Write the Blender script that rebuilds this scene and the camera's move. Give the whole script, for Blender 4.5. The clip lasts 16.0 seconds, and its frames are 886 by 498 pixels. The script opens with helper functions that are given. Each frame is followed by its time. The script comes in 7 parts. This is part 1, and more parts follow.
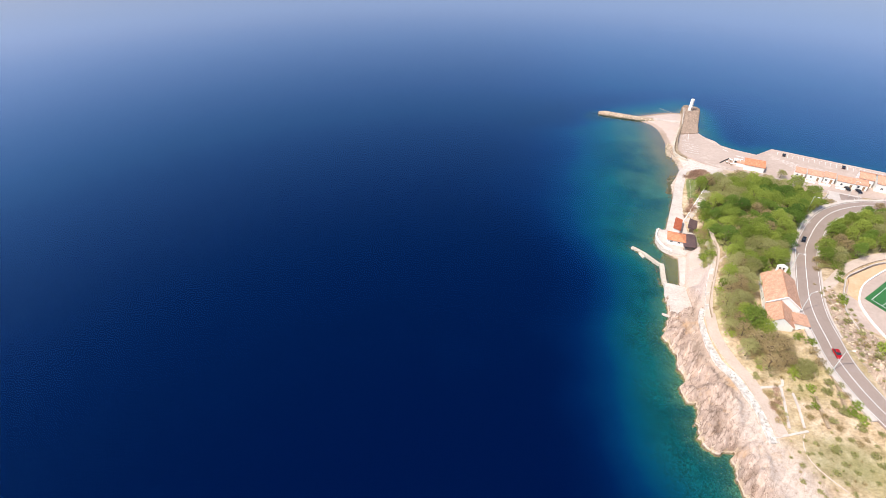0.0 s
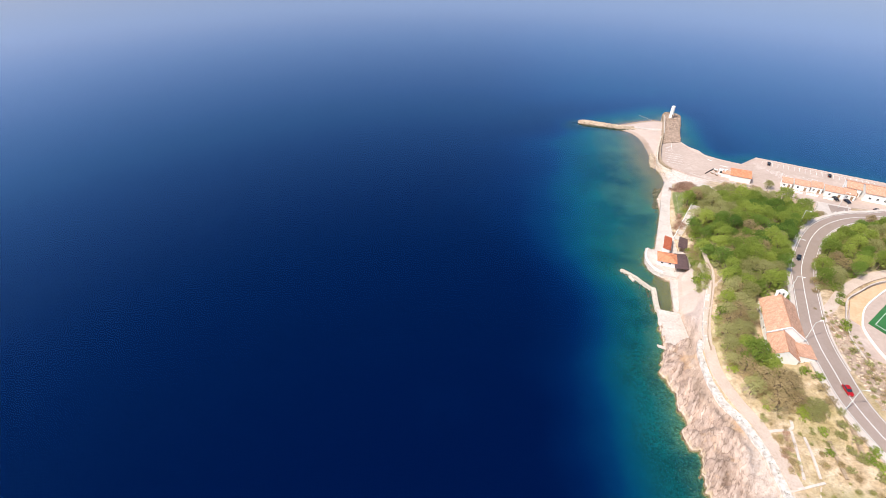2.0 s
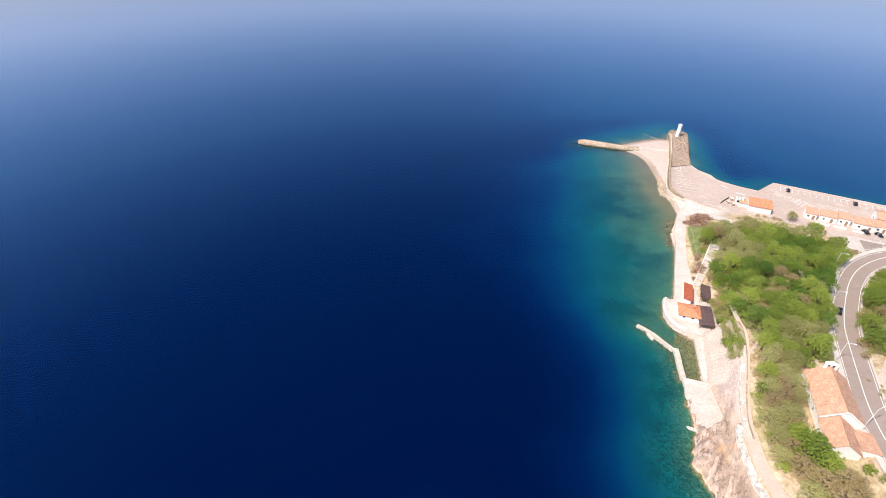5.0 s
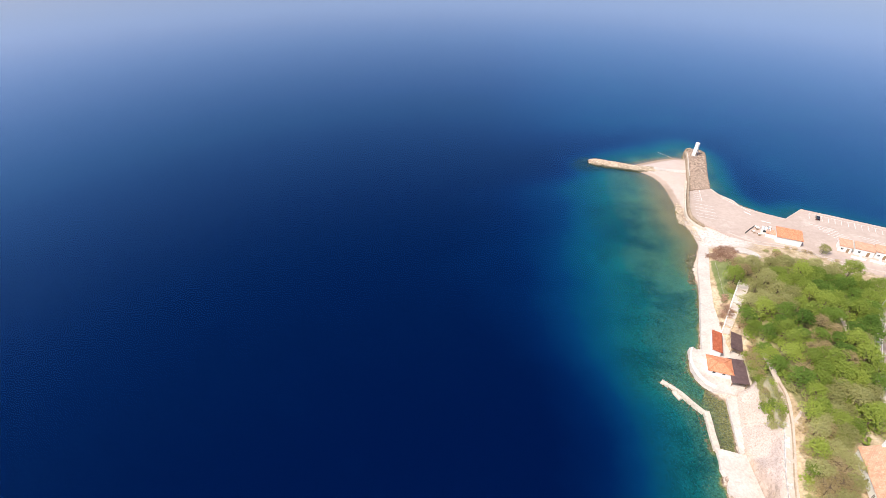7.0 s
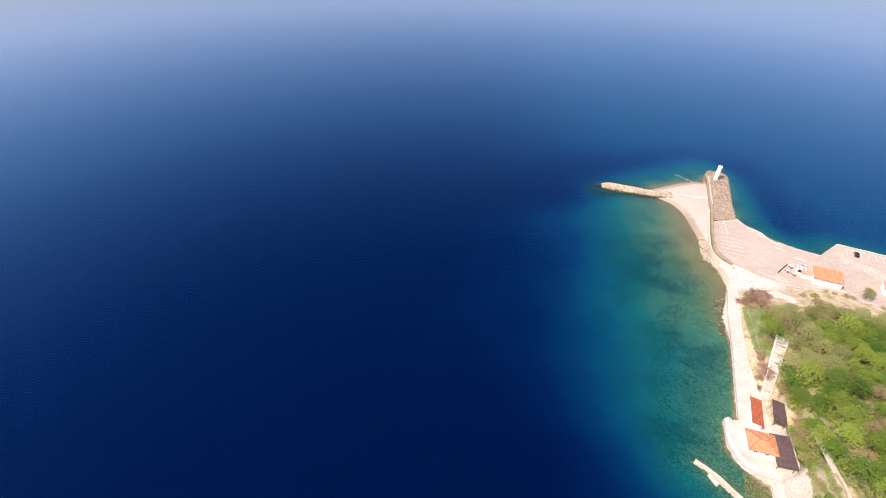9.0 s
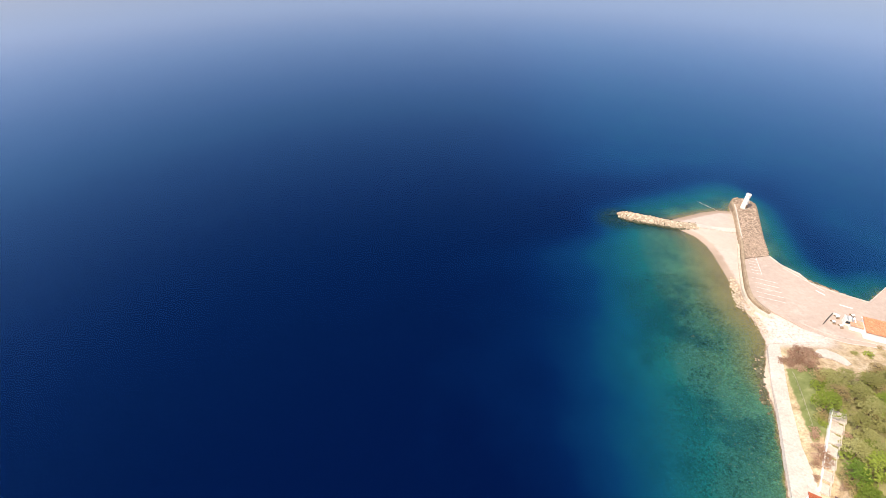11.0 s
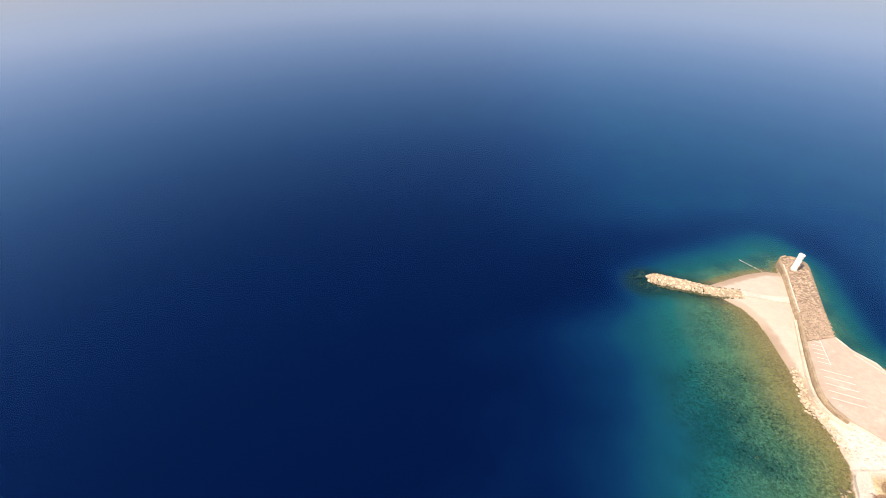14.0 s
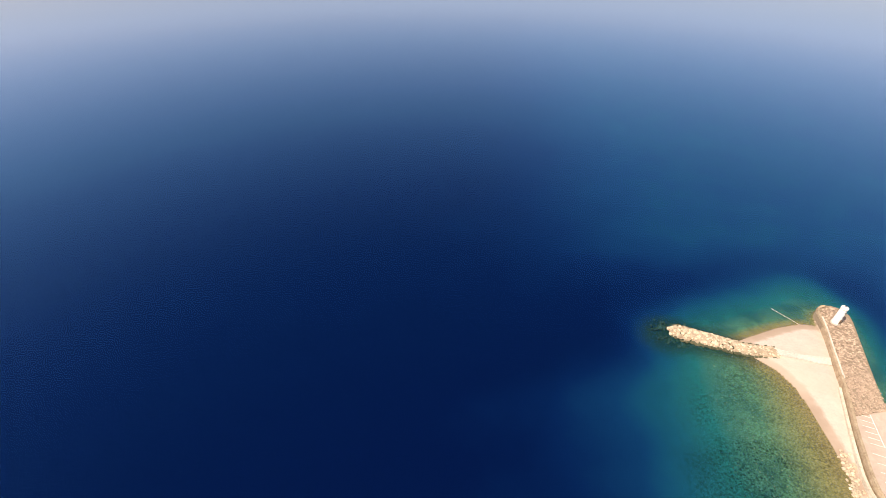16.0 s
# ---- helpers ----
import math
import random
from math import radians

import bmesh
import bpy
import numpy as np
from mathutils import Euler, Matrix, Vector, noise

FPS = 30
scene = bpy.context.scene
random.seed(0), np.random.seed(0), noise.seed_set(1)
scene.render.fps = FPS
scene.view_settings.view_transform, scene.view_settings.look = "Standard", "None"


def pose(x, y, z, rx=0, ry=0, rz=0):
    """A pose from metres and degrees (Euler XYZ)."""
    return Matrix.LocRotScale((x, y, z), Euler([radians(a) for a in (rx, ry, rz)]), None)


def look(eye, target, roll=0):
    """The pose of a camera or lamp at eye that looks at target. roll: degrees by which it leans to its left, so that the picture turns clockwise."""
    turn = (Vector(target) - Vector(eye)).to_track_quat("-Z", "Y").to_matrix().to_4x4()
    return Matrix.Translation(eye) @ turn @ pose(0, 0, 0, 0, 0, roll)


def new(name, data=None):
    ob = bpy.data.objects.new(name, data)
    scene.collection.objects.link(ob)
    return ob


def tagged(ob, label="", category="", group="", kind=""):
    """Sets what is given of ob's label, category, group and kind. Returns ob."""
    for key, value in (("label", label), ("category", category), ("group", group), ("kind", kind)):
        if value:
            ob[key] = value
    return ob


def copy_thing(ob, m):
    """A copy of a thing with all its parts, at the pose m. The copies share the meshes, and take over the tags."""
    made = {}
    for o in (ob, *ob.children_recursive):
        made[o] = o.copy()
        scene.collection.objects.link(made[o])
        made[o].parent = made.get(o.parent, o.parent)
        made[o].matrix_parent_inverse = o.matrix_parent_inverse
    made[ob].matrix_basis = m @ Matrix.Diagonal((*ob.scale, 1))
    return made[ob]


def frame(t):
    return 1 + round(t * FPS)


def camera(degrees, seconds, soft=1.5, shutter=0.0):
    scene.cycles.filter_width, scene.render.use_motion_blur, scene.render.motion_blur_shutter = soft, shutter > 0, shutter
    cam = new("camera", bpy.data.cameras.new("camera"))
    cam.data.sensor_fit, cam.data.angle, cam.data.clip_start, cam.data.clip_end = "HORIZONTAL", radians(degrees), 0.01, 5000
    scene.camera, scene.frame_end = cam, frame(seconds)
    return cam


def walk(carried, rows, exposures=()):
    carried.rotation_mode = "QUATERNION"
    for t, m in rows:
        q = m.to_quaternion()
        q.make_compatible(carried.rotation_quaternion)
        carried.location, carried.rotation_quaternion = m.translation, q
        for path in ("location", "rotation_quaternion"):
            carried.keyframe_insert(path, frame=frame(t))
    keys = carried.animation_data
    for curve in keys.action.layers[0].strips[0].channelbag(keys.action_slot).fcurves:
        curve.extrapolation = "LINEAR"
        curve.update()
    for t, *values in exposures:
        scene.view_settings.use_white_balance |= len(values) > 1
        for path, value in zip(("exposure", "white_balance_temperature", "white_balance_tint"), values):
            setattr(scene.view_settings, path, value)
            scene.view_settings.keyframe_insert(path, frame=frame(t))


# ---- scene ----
cam = camera(84.0, 16.0, soft=0.55)
PATH = [
    (0, (6.979, 1.161, 124.017), (-4.169, 80.273, 63.876), -0.16),
    (0.5, (6.569, 5.369, 123.859), (-4.915, 84.505, 63.812), -0.07),
    (1, (6.245, 9.684, 123.775), (-5.432, 88.836, 63.788), -0.05),
    (1.5, (5.964, 14.301, 123.764), (-3.669, 93.744, 63.798), -0.07),
    (2, (5.605, 19.308, 123.739), (-1.488, 99.029, 63.787), -0.10),
    (2.5, (5.232, 24.463, 123.735), (-0.121, 104.281, 63.732), -0.13),
    (3, (4.768, 29.638, 123.757), (-0.245, 109.472, 63.745), -0.13),
    (3.5, (4.307, 34.808, 123.832), (-0.737, 114.636, 63.815), -0.14),
    (4, (3.855, 40.082, 123.928), (-1.229, 119.874, 63.867), -0.14),
    (6.5, (1.556, 68.189, 124.993), (-3.769, 147.984, 64.956), -0.11),
    (7, (1.109, 73.961, 125.235), (-4.216, 153.732, 65.166), -0.10),
    (7.5, (0.720, 80.029, 125.584), (-4.740, 159.804, 65.534), -0.11),
    (8, (0.278, 86.362, 125.829), (-5.242, 166.121, 65.761), -0.07),
    (8.5, (-0.122, 92.960, 126.048), (-5.645, 172.679, 65.927), -0.02),
    (9, (-0.471, 99.645, 126.183), (-6.073, 179.258, 65.931), -0.01),
    (9.5, (-0.854, 106.570, 126.252), (-6.509, 186.107, 65.904), -0.01),
    (10, (-1.289, 113.620, 126.237), (-7.060, 193.094, 65.817), -0.06),
    (12.5, (-4.518, 149.997, 125.438), (-9.704, 229.803, 65.404), -0.07),
    (13, (-5.016, 157.236, 125.372), (-10.136, 237.152, 65.479), -0.08),
    (13.5, (-5.367, 164.432, 125.350), (-10.434, 244.442, 65.578), -0.04),
    (14, (-5.494, 171.557, 125.453), (-10.725, 251.655, 65.813), -0.01),
    (14.5, (-5.423, 178.526, 125.675), (-10.840, 258.676, 66.121), 0.04),
    (15, (-5.198, 185.345, 125.993), (-10.985, 265.495, 66.472), 0.09),
    (15.5, (-4.894, 191.964, 126.350), (-10.958, 272.000, 66.700), 0.17),
    (16, (-4.606, 198.380, 126.660), (-10.765, 278.154, 66.664), 0.31),
]
walk(cam, [(t, look(eye, target, roll)) for t, eye, target, roll in PATH], [(0, 0.2, 6500, 10), (4, 0.22, 6500, 10), (8, 0.3, 6600, 10), (12.5, 0.36, 7500, 10), (16, 0.4, 8000, 10)])

# ---------------- light ----------------
SUN_DIR = Vector((-4.8, -3.3, 8.1)).normalized()
world = bpy.data.worlds.new("world")
scene.world = world
world.use_nodes = True
wn = world.node_tree.nodes
sky = wn.new("ShaderNodeTexSky")
sky.sky_type = "NISHITA"
sky.sun_disc = False
sky.sun_elevation = math.asin(SUN_DIR.z)
sky.sun_rotation = math.atan2(SUN_DIR.x, SUN_DIR.y)
sky.altitude, sky.air_density, sky.dust_density, sky.ozone_density = 50, 1.0, 2.0, 4.0
wn["Background"].inputs["Strength"].default_value = 0.15
world.node_tree.links.new(sky.outputs[0], wn["Background"].inputs["Color"])
sun_data = bpy.data.lights.new("sun", "SUN")
sun_data.energy, sun_data.angle, sun_data.color = 4.4, radians(0.55), (1.0, 0.94, 0.84)
sun = new("sun", sun_data)
sun.matrix_world = look(SUN_DIR * 300, (0, 0, 0))


# ---------------- materials ----------------
def nodes_of(name, rough=0.8, metal=0.0, spec=0.3):
    m = bpy.data.materials.new(name)
    m.use_nodes = True
    nt = m.node_tree
    b = nt.nodes["Principled BSDF"]
    b.inputs["Roughness"].default_value = rough
    b.inputs["Metallic"].default_value = metal
    b.inputs["Specular IOR Level"].default_value = spec
    return m, nt, b


def n_noise(nt, vec, scale, detail=4, rough=0.6):
    n = nt.nodes.new("ShaderNodeTexNoise")
    n.inputs["Scale"].default_value = scale
    n.inputs["Detail"].default_value = detail
    n.inputs["Roughness"].default_value = rough
    if vec:
        nt.links.new(vec, n.inputs["Vector"])
    return n.outputs["Fac"]


def n_ramp(nt, fac, stops):
    r = nt.nodes.new("ShaderNodeValToRGB")
    el = r.color_ramp.elements
    while len(el) < len(stops):
        el.new(0.5)
    for e, (p, c) in zip(el, stops):
        e.position = p
        e.color = (*c, 1) if len(c) == 3 else c
    nt.links.new(fac, r.inputs["Fac"])
    return r.outputs["Color"]


def n_mix(nt, fac, a, b, kind="MIX"):
    n = nt.nodes.new("ShaderNodeMix")
    n.data_type, n.blend_type = "RGBA", kind
    for sock, v in ((n.inputs[0], fac), (n.inputs[6], a), (n.inputs[7], b)):
        if isinstance(v, (int, float)):
            sock.default_value = v
        elif isinstance(v, tuple):
            sock.default_value = (*v, 1)
        else:
            nt.links.new(v, sock)
    return n.outputs[2]


def n_math(nt, op, a, b=0.0, clamp=False):
    n = nt.nodes.new("ShaderNodeMath")
    n.operation, n.use_clamp = op, clamp
    for sock, v in zip(n.inputs, (a, b)):
        if isinstance(v, (int, float)):
            sock.default_value = v
        else:
            nt.links.new(v, sock)
    return n.outputs[0]


def n_bump(nt, b, height, strength, dist):
    n = nt.nodes.new("ShaderNodeBump")
    n.inputs["Strength"].default_value = strength
    n.inputs["Distance"].default_value = dist
    nt.links.new(height, n.inputs["Height"])
    nt.links.new(n.outputs[0], b.inputs["Normal"])


def coords(nt, kind="Object"):
    return nt.nodes.new("ShaderNodeTexCoord").outputs[kind]


def surface(name, dark, light, fine=3.0, coarse=0.25, rough=0.85, bump=0.3, dist=0.05, stain=(0.25, 0.22, 0.18), stained=0.25,
            per_object=0.0, metal=0.0, spec=0.3, per_piece=0.0):
    """Two-tone mottled surface: fine grain, broad patches and a few stains."""
    m, nt, b = nodes_of(name, rough, metal, spec)
    v = coords(nt)
    f = n_noise(nt, v, fine, 6, 0.65)
    c = n_noise(nt, v, coarse, 4, 0.55)
    both = n_math(nt, "ADD", n_math(nt, "MULTIPLY", f, 0.55), n_math(nt, "MULTIPLY", c, 0.45))
    col = n_ramp(nt, both, [(0.34, dark), (0.64, light)])
    s = n_noise(nt, v, coarse * 2.7, 5, 0.7)
    sm = n_ramp(nt, s, [(0.56, (0, 0, 0)), (0.72, (stained,) * 3)])
    col = n_mix(nt, sm, col, stain)
    if per_object:
        info = nt.nodes.new("ShaderNodeObjectInfo").outputs["Random"]
        k = n_math(nt, "ADD", n_math(nt, "MULTIPLY", info, 2 * per_object), 1 - per_object)
        comb = nt.nodes.new("ShaderNodeCombineColor")
        for i in range(3):
            nt.links.new(k, comb.inputs[i])
        col = n_mix(nt, 1.0, col, comb.outputs[0], "MULTIPLY")
    if per_piece:
        piece = nt.nodes.new("ShaderNodeNewGeometry").outputs["Random Per Island"]
        tone = n_ramp(nt, piece, [(0.0, (1 - per_piece,) * 3), (1.0, (1 + per_piece,) * 3)])
        col = n_mix(nt, 1.0, col, tone, "MULTIPLY")
    nt.links.new(col, b.inputs["Base Color"])
    if bump:
        n_bump(nt, b, f, bump, dist)
    return m


def leaf_surface(name, dark, light, rough=0.6):
    """Leaves: colour differs from leaf to leaf and from tree to tree."""
    m, nt, b = nodes_of(name, rough, 0, 0.25)
    geo = nt.nodes.new("ShaderNodeNewGeometry")
    info = nt.nodes.new("ShaderNodeObjectInfo").outputs["Random"]
    k = n_math(nt, "ADD", n_math(nt, "MULTIPLY", geo.outputs["Random Per Island"], 0.35), n_math(nt, "MULTIPLY", info, 0.65))
    col = n_ramp(nt, k, [(0.05, dark), (0.95, light)])
    nt.links.new(col, b.inputs["Base Color"])
    b.inputs["Subsurface Weight"].default_value = 0.0
    tr = nt.nodes.new("ShaderNodeBsdfTranslucent")
    nt.links.new(col, tr.inputs["Color"])
    mx = nt.nodes.new("ShaderNodeMixShader")
    mx.inputs[0].default_value = 0.38
    nt.links.new(b.outputs[0], mx.inputs[1])
    nt.links.new(tr.outputs[0], mx.inputs[2])
    nt.links.new(mx.outputs[0], nt.nodes["Material Output"].inputs["Surface"])
    return m


def tile_surface(name, dark, light, pitch=0.34):
    """Clay roof tiles: courses and single tiles that differ a little, some darkened."""
    m, nt, b = nodes_of(name, 0.85)
    v = coords(nt, "UV")
    br = nt.nodes.new("ShaderNodeTexBrick")
    br.inputs["Scale"].default_value = 1.0
    br.inputs["Brick Width"].default_value = pitch * 0.8
    br.inputs["Row Height"].default_value = pitch
    br.inputs["Mortar Size"].default_value = 0.02
    br.inputs["Color1"].default_value = (*dark, 1)
    br.inputs["Color2"].default_value = (*light, 1)
    br.inputs["Mortar"].default_value = (dark[0] * 0.8, dark[1] * 0.76, dark[2] * 0.74, 1)
    nt.links.new(v, br.inputs["Vector"])
    pt = n_ramp(nt, n_noise(nt, v, 0.6, 5, 0.7), [(0.35, (0.78, 0.74, 0.7)), (0.65, (1.08, 1.05, 1.0))])
    col = n_mix(nt, 1.0, br.outputs["Color"], pt, "MULTIPLY")
    sp = n_ramp(nt, n_noise(nt, v, 2.2, 2, 0.5), [(0.66, (0, 0, 0)), (0.7, (0.45,) * 3)])
    col = n_mix(nt, sp, col, (0.22, 0.12, 0.08))
    nt.links.new(col, b.inputs["Base Color"])
    w = nt.nodes.new("ShaderNodeTexWave")
    w.inputs["Scale"].default_value = 2 * math.pi / (pitch * 0.8) / 20 * 3.1
    nt.links.new(v, w.inputs["Vector"])
    n_bump(nt, b, n_mix(nt, 0.5, w.outputs["Fac"], br.outputs["Fac"]), 0.4, 0.035)
    return m


M_CONCRETE = surface("pale_concrete", (0.44, 0.365, 0.315), (0.68, 0.6, 0.54), 1.6, 0.16, stain=(0.38, 0.28, 0.225), stained=0.6)
M_OLDCONC = surface("weathered_concrete", (0.42, 0.35, 0.28), (0.68, 0.6, 0.51), 1.8, 0.3, stain=(0.25, 0.2, 0.14), stained=0.6, bump=0.5)
M_APRON = surface("apron_asphalt", (0.43, 0.325, 0.27), (0.545, 0.42, 0.355), 0.7, 0.06, stain=(0.66, 0.55, 0.48), stained=0.6, bump=0.15)
M_ROAD = surface("road_asphalt", (0.3, 0.225, 0.185), (0.36, 0.275, 0.235), 1.2, 0.1, stain=(0.4, 0.33, 0.3), stained=0.5, bump=0.15)
M_PAVE = surface("footway_concrete", (0.5, 0.42, 0.37), (0.66, 0.57, 0.51), 1.5, 0.2, stained=0.3)
M_PATH = surface("gravel_path", (0.47, 0.355, 0.28), (0.64, 0.51, 0.43), 2.2, 0.2, stain=(0.7, 0.59, 0.51), stained=0.5)
M_LINE = surface("white_road_paint", (0.72, 0.7, 0.67), (0.85, 0.83, 0.8), 2.5, 0.5, stain=(0.5, 0.44, 0.4), stained=0.4, bump=0)
M_WHITE = surface("white_plaster", (0.8, 0.77, 0.73), (0.88, 0.86, 0.83), 1.2, 0.35, stain=(0.6, 0.54, 0.46), stained=0.35, bump=0.12)
M_STONEW = surface("rough_masonry", (0.25, 0.175, 0.115), (0.5, 0.38, 0.27), 2.2, 0.5, stain=(0.2, 0.15, 0.1), stained=0.5, bump=0.8, dist=0.12)
M_BOULDER = surface("limestone_boulder", (0.4, 0.3, 0.21), (0.66, 0.54, 0.42), 1.3, 0.4, stain=(0.3, 0.2, 0.12), stained=0.5, bump=0.6, dist=0.1, per_object=0.2, per_piece=0.25)
M_WETROCK = surface("wet_dark_rock", (0.045, 0.06, 0.035), (0.16, 0.14, 0.08), 1.3, 0.4, rough=0.5, stained=0.3, bump=0.6, dist=0.1, per_object=0.2)
M_JOINT = surface("dark_stone_joints", (0.2, 0.145, 0.1), (0.33, 0.25, 0.18), 2.5, 0.5, bump=0.6)
M_LIME = surface("patchy_whitewash", (0.36, 0.3, 0.255), (0.76, 0.71, 0.66), 1.0, 0.5, stain=(0.22, 0.18, 0.14), stained=0.8, bump=0.4, dist=0.1)
M_BLOCK = surface("mole_paving_stone", (0.28, 0.19, 0.14), (0.52, 0.38, 0.29), 1.8, 0.35, stain=(0.64, 0.51, 0.42), stained=0.6, bump=0.7, dist=0.1, per_object=0.2, per_piece=0.42)
M_TILE = tile_surface("orange_clay_tiles", (0.66, 0.25, 0.13), (0.8, 0.37, 0.22))
M_TILEP = tile_surface("faded_clay_tiles", (0.6, 0.33, 0.22), (0.74, 0.46, 0.34))
M_TILER = tile_surface("red_brown_roofing", (0.42, 0.1, 0.05), (0.55, 0.17, 0.09))
M_DARKROOF = surface("dark_brown_sheet_roof", (0.085, 0.05, 0.05), (0.15, 0.095, 0.09), 0.8, 0.2, rough=0.55, stain=(0.3, 0.24, 0.22), stained=0.3, bump=0.1)
M_WOOD = surface("weathered_timber", (0.2, 0.12, 0.07), (0.36, 0.24, 0.15), 3, 0.5)
M_GLASS, _nt, _b = nodes_of("window_glass", 0.08, 0, 0.5)
_b.inputs["Base Color"].default_value = (0.03, 0.035, 0.045, 1)
M_STEEL = surface("galvanised_steel", (0.5, 0.5, 0.48), (0.66, 0.66, 0.64), 6, 1.0, rough=0.4, bump=0, metal=0.7)
M_POLE = surface("pale_grey_lamp_paint", (0.6, 0.6, 0.58), (0.74, 0.74, 0.72), 4, 0.8, rough=0.5, bump=0)
M_DARKMETAL = surface("dark_painted_metal", (0.03, 0.03, 0.03), (0.07, 0.07, 0.07), 5, 1.0, rough=0.5, bump=0)
M_TURF = surface("green_sports_turf", (0.02, 0.1, 0.025), (0.04, 0.17, 0.05), 4, 0.15, stained=0.1, bump=0.1)
M_ORANGE = surface("orange_earth", (0.55, 0.34, 0.19), (0.68, 0.46, 0.29), 1.4, 0.2, stain=(0.8, 0.6, 0.4), stained=0.4)
M_BARK = surface("tree_bark", (0.1, 0.07, 0.05), (0.24, 0.17, 0.12), 4, 0.6)
M_LEAF = leaf_surface("spring_green_leaves", (0.16, 0.23, 0.034), (0.43, 0.49, 0.095))
M_LEAFD = leaf_surface("dark_green_leaves", (0.085, 0.165, 0.026), (0.26, 0.36, 0.062))
M_LEAFO = leaf_surface("olive_leaves", (0.29, 0.28, 0.095), (0.53, 0.5, 0.22))
M_LEAFB = leaf_surface("brown_budding_twigs", (0.35, 0.255, 0.115), (0.6, 0.47, 0.25))
M_LEAFR = leaf_surface("reddish_dry_scrub", (0.32, 0.18, 0.12), (0.62, 0.42, 0.31))


def ground_material():
    m, nt, b = nodes_of("coast_ground", 0.92, 0, 0.2)
    geo = nt.nodes.new("ShaderNodeNewGeometry")
    pos = geo.outputs["Position"]
    sep = nt.nodes.new("ShaderNodeSeparateXYZ")
    nt.links.new(pos, sep.inputs[0])
    zone = nt.nodes.new("ShaderNodeAttribute")
    zone.attribute_name = "zone"
    zs = nt.nodes.new("ShaderNodeSeparateColor")
    nt.links.new(zone.outputs["Color"], zs.inputs[0])
    rock, sand, wood = zs.outputs[0], zs.outputs[1], zs.outputs[2]
    fine = n_noise(nt, pos, 1.6, 7, 0.7)
    mid = n_noise(nt, pos, 0.35, 6, 0.65)
    big = n_noise(nt, pos, 0.06, 4, 0.55)
    # dry meadow: straw, bare earth and green tufts
    grass = n_ramp(nt, mid, [(0.3, (0.3, 0.21, 0.12)), (0.44, (0.46, 0.335, 0.21)), (0.58, (0.57, 0.435, 0.3)), (0.75, (0.68, 0.55, 0.43))])
    grass = n_mix(nt, n_ramp(nt, big, [(0.48, (0, 0, 0)), (0.66, (0.45,) * 3)]), grass, (0.28, 0.25, 0.08))
    grass = n_mix(nt, 0.5, grass, n_ramp(nt, fine, [(0.34, (0.4,) * 3), (0.5, (1.0,) * 3), (0.66, (1.4,) * 3)]), "MULTIPLY")
    # pinkish limestone with cracks
    st = nt.nodes.new("ShaderNodeMapping")
    st.vector_type = "TEXTURE"
    st.inputs["Rotation"].default_value = (0, 0, 1.0)
    st.inputs["Scale"].default_value = (3.0, 1.0, 1.8)
    nt.links.new(pos, st.inputs[0])
    strata = n_noise(nt, st.outputs[0], 1.1, 8, 0.72)
    rk = n_ramp(nt, strata, [(0.26, (0.2, 0.13, 0.095)), (0.38, (0.36, 0.255, 0.2)), (0.5, (0.44, 0.32, 0.255)), (0.6, (0.5, 0.375, 0.305)), (0.72, (0.64, 0.52, 0.44))])
    vo = nt.nodes.new("ShaderNodeTexVoronoi")
    vo.feature = "DISTANCE_TO_EDGE"
    vo.inputs["Scale"].default_value = 0.34
    wv = nt.nodes.new("ShaderNodeVectorMath")
    wv.operation = "ADD"
    nz = nt.nodes.new("ShaderNodeTexNoise")
    nz.inputs["Scale"].default_value = 0.5
    nz.inputs["Detail"].default_value = 6
    nt.links.new(pos, nz.inputs["Vector"])
    sc = nt.nodes.new("ShaderNodeVectorMath")
    sc.operation = "SCALE"
    sc.inputs["Scale"].default_value = 1.6
    nt.links.new(nz.outputs["Color"], sc.inputs[0])
    nt.links.new(st.outputs[0], wv.inputs[0])
    nt.links.new(sc.outputs[0], wv.inputs[1])
    nt.links.new(wv.outputs[0], vo.inputs["Vector"])
    crack = n_ramp(nt, vo.outputs["Distance"], [(0.0, (0.12,) * 3), (0.03, (1, 1, 1))])
    rk = n_mix(nt, 0.16, rk, crack, "MULTIPLY")
    slabs = n_noise(nt, st.outputs[0], 0.28, 5, 0.6)
    rk = n_mix(nt, 1.0, rk, n_ramp(nt, slabs, [(0.36, (0.62, 0.59, 0.57)), (0.48, (0.95,) * 3), (0.62, (1.18, 1.17, 1.16))]), "MULTIPLY")
    seams = n_ramp(nt, n_math(nt, "ABSOLUTE", n_math(nt, "SUBTRACT", n_noise(nt, st.outputs[0], 0.55, 5, 0.6), 0.5)), [(0.0, (0.34, 0.3, 0.27)), (0.026, (1,) * 3)])
    rk = n_mix(nt, 0.8, rk, seams, "MULTIPLY")
    rk = n_mix(nt, 1.0, rk, n_ramp(nt, n_noise(nt, pos, 2.6, 6, 0.75), [(0.34, (0.84,) * 3), (0.5, (1.0,) * 3), (0.66, (1.1,) * 3)]), "MULTIPLY")
    rk = n_mix(nt, n_ramp(nt, n_noise(nt, pos, 0.13, 5, 0.7), [(0.58, (0, 0, 0)), (0.7, (0.6,) * 3)]), rk, (0.55, 0.33, 0.17))
    # bleached ledges above a brown tide mark
    lev = n_math(nt, "ADD", sep.outputs[2], n_math(nt, "MULTIPLY", n_math(nt, "SUBTRACT", mid, 0.5), 1.6))
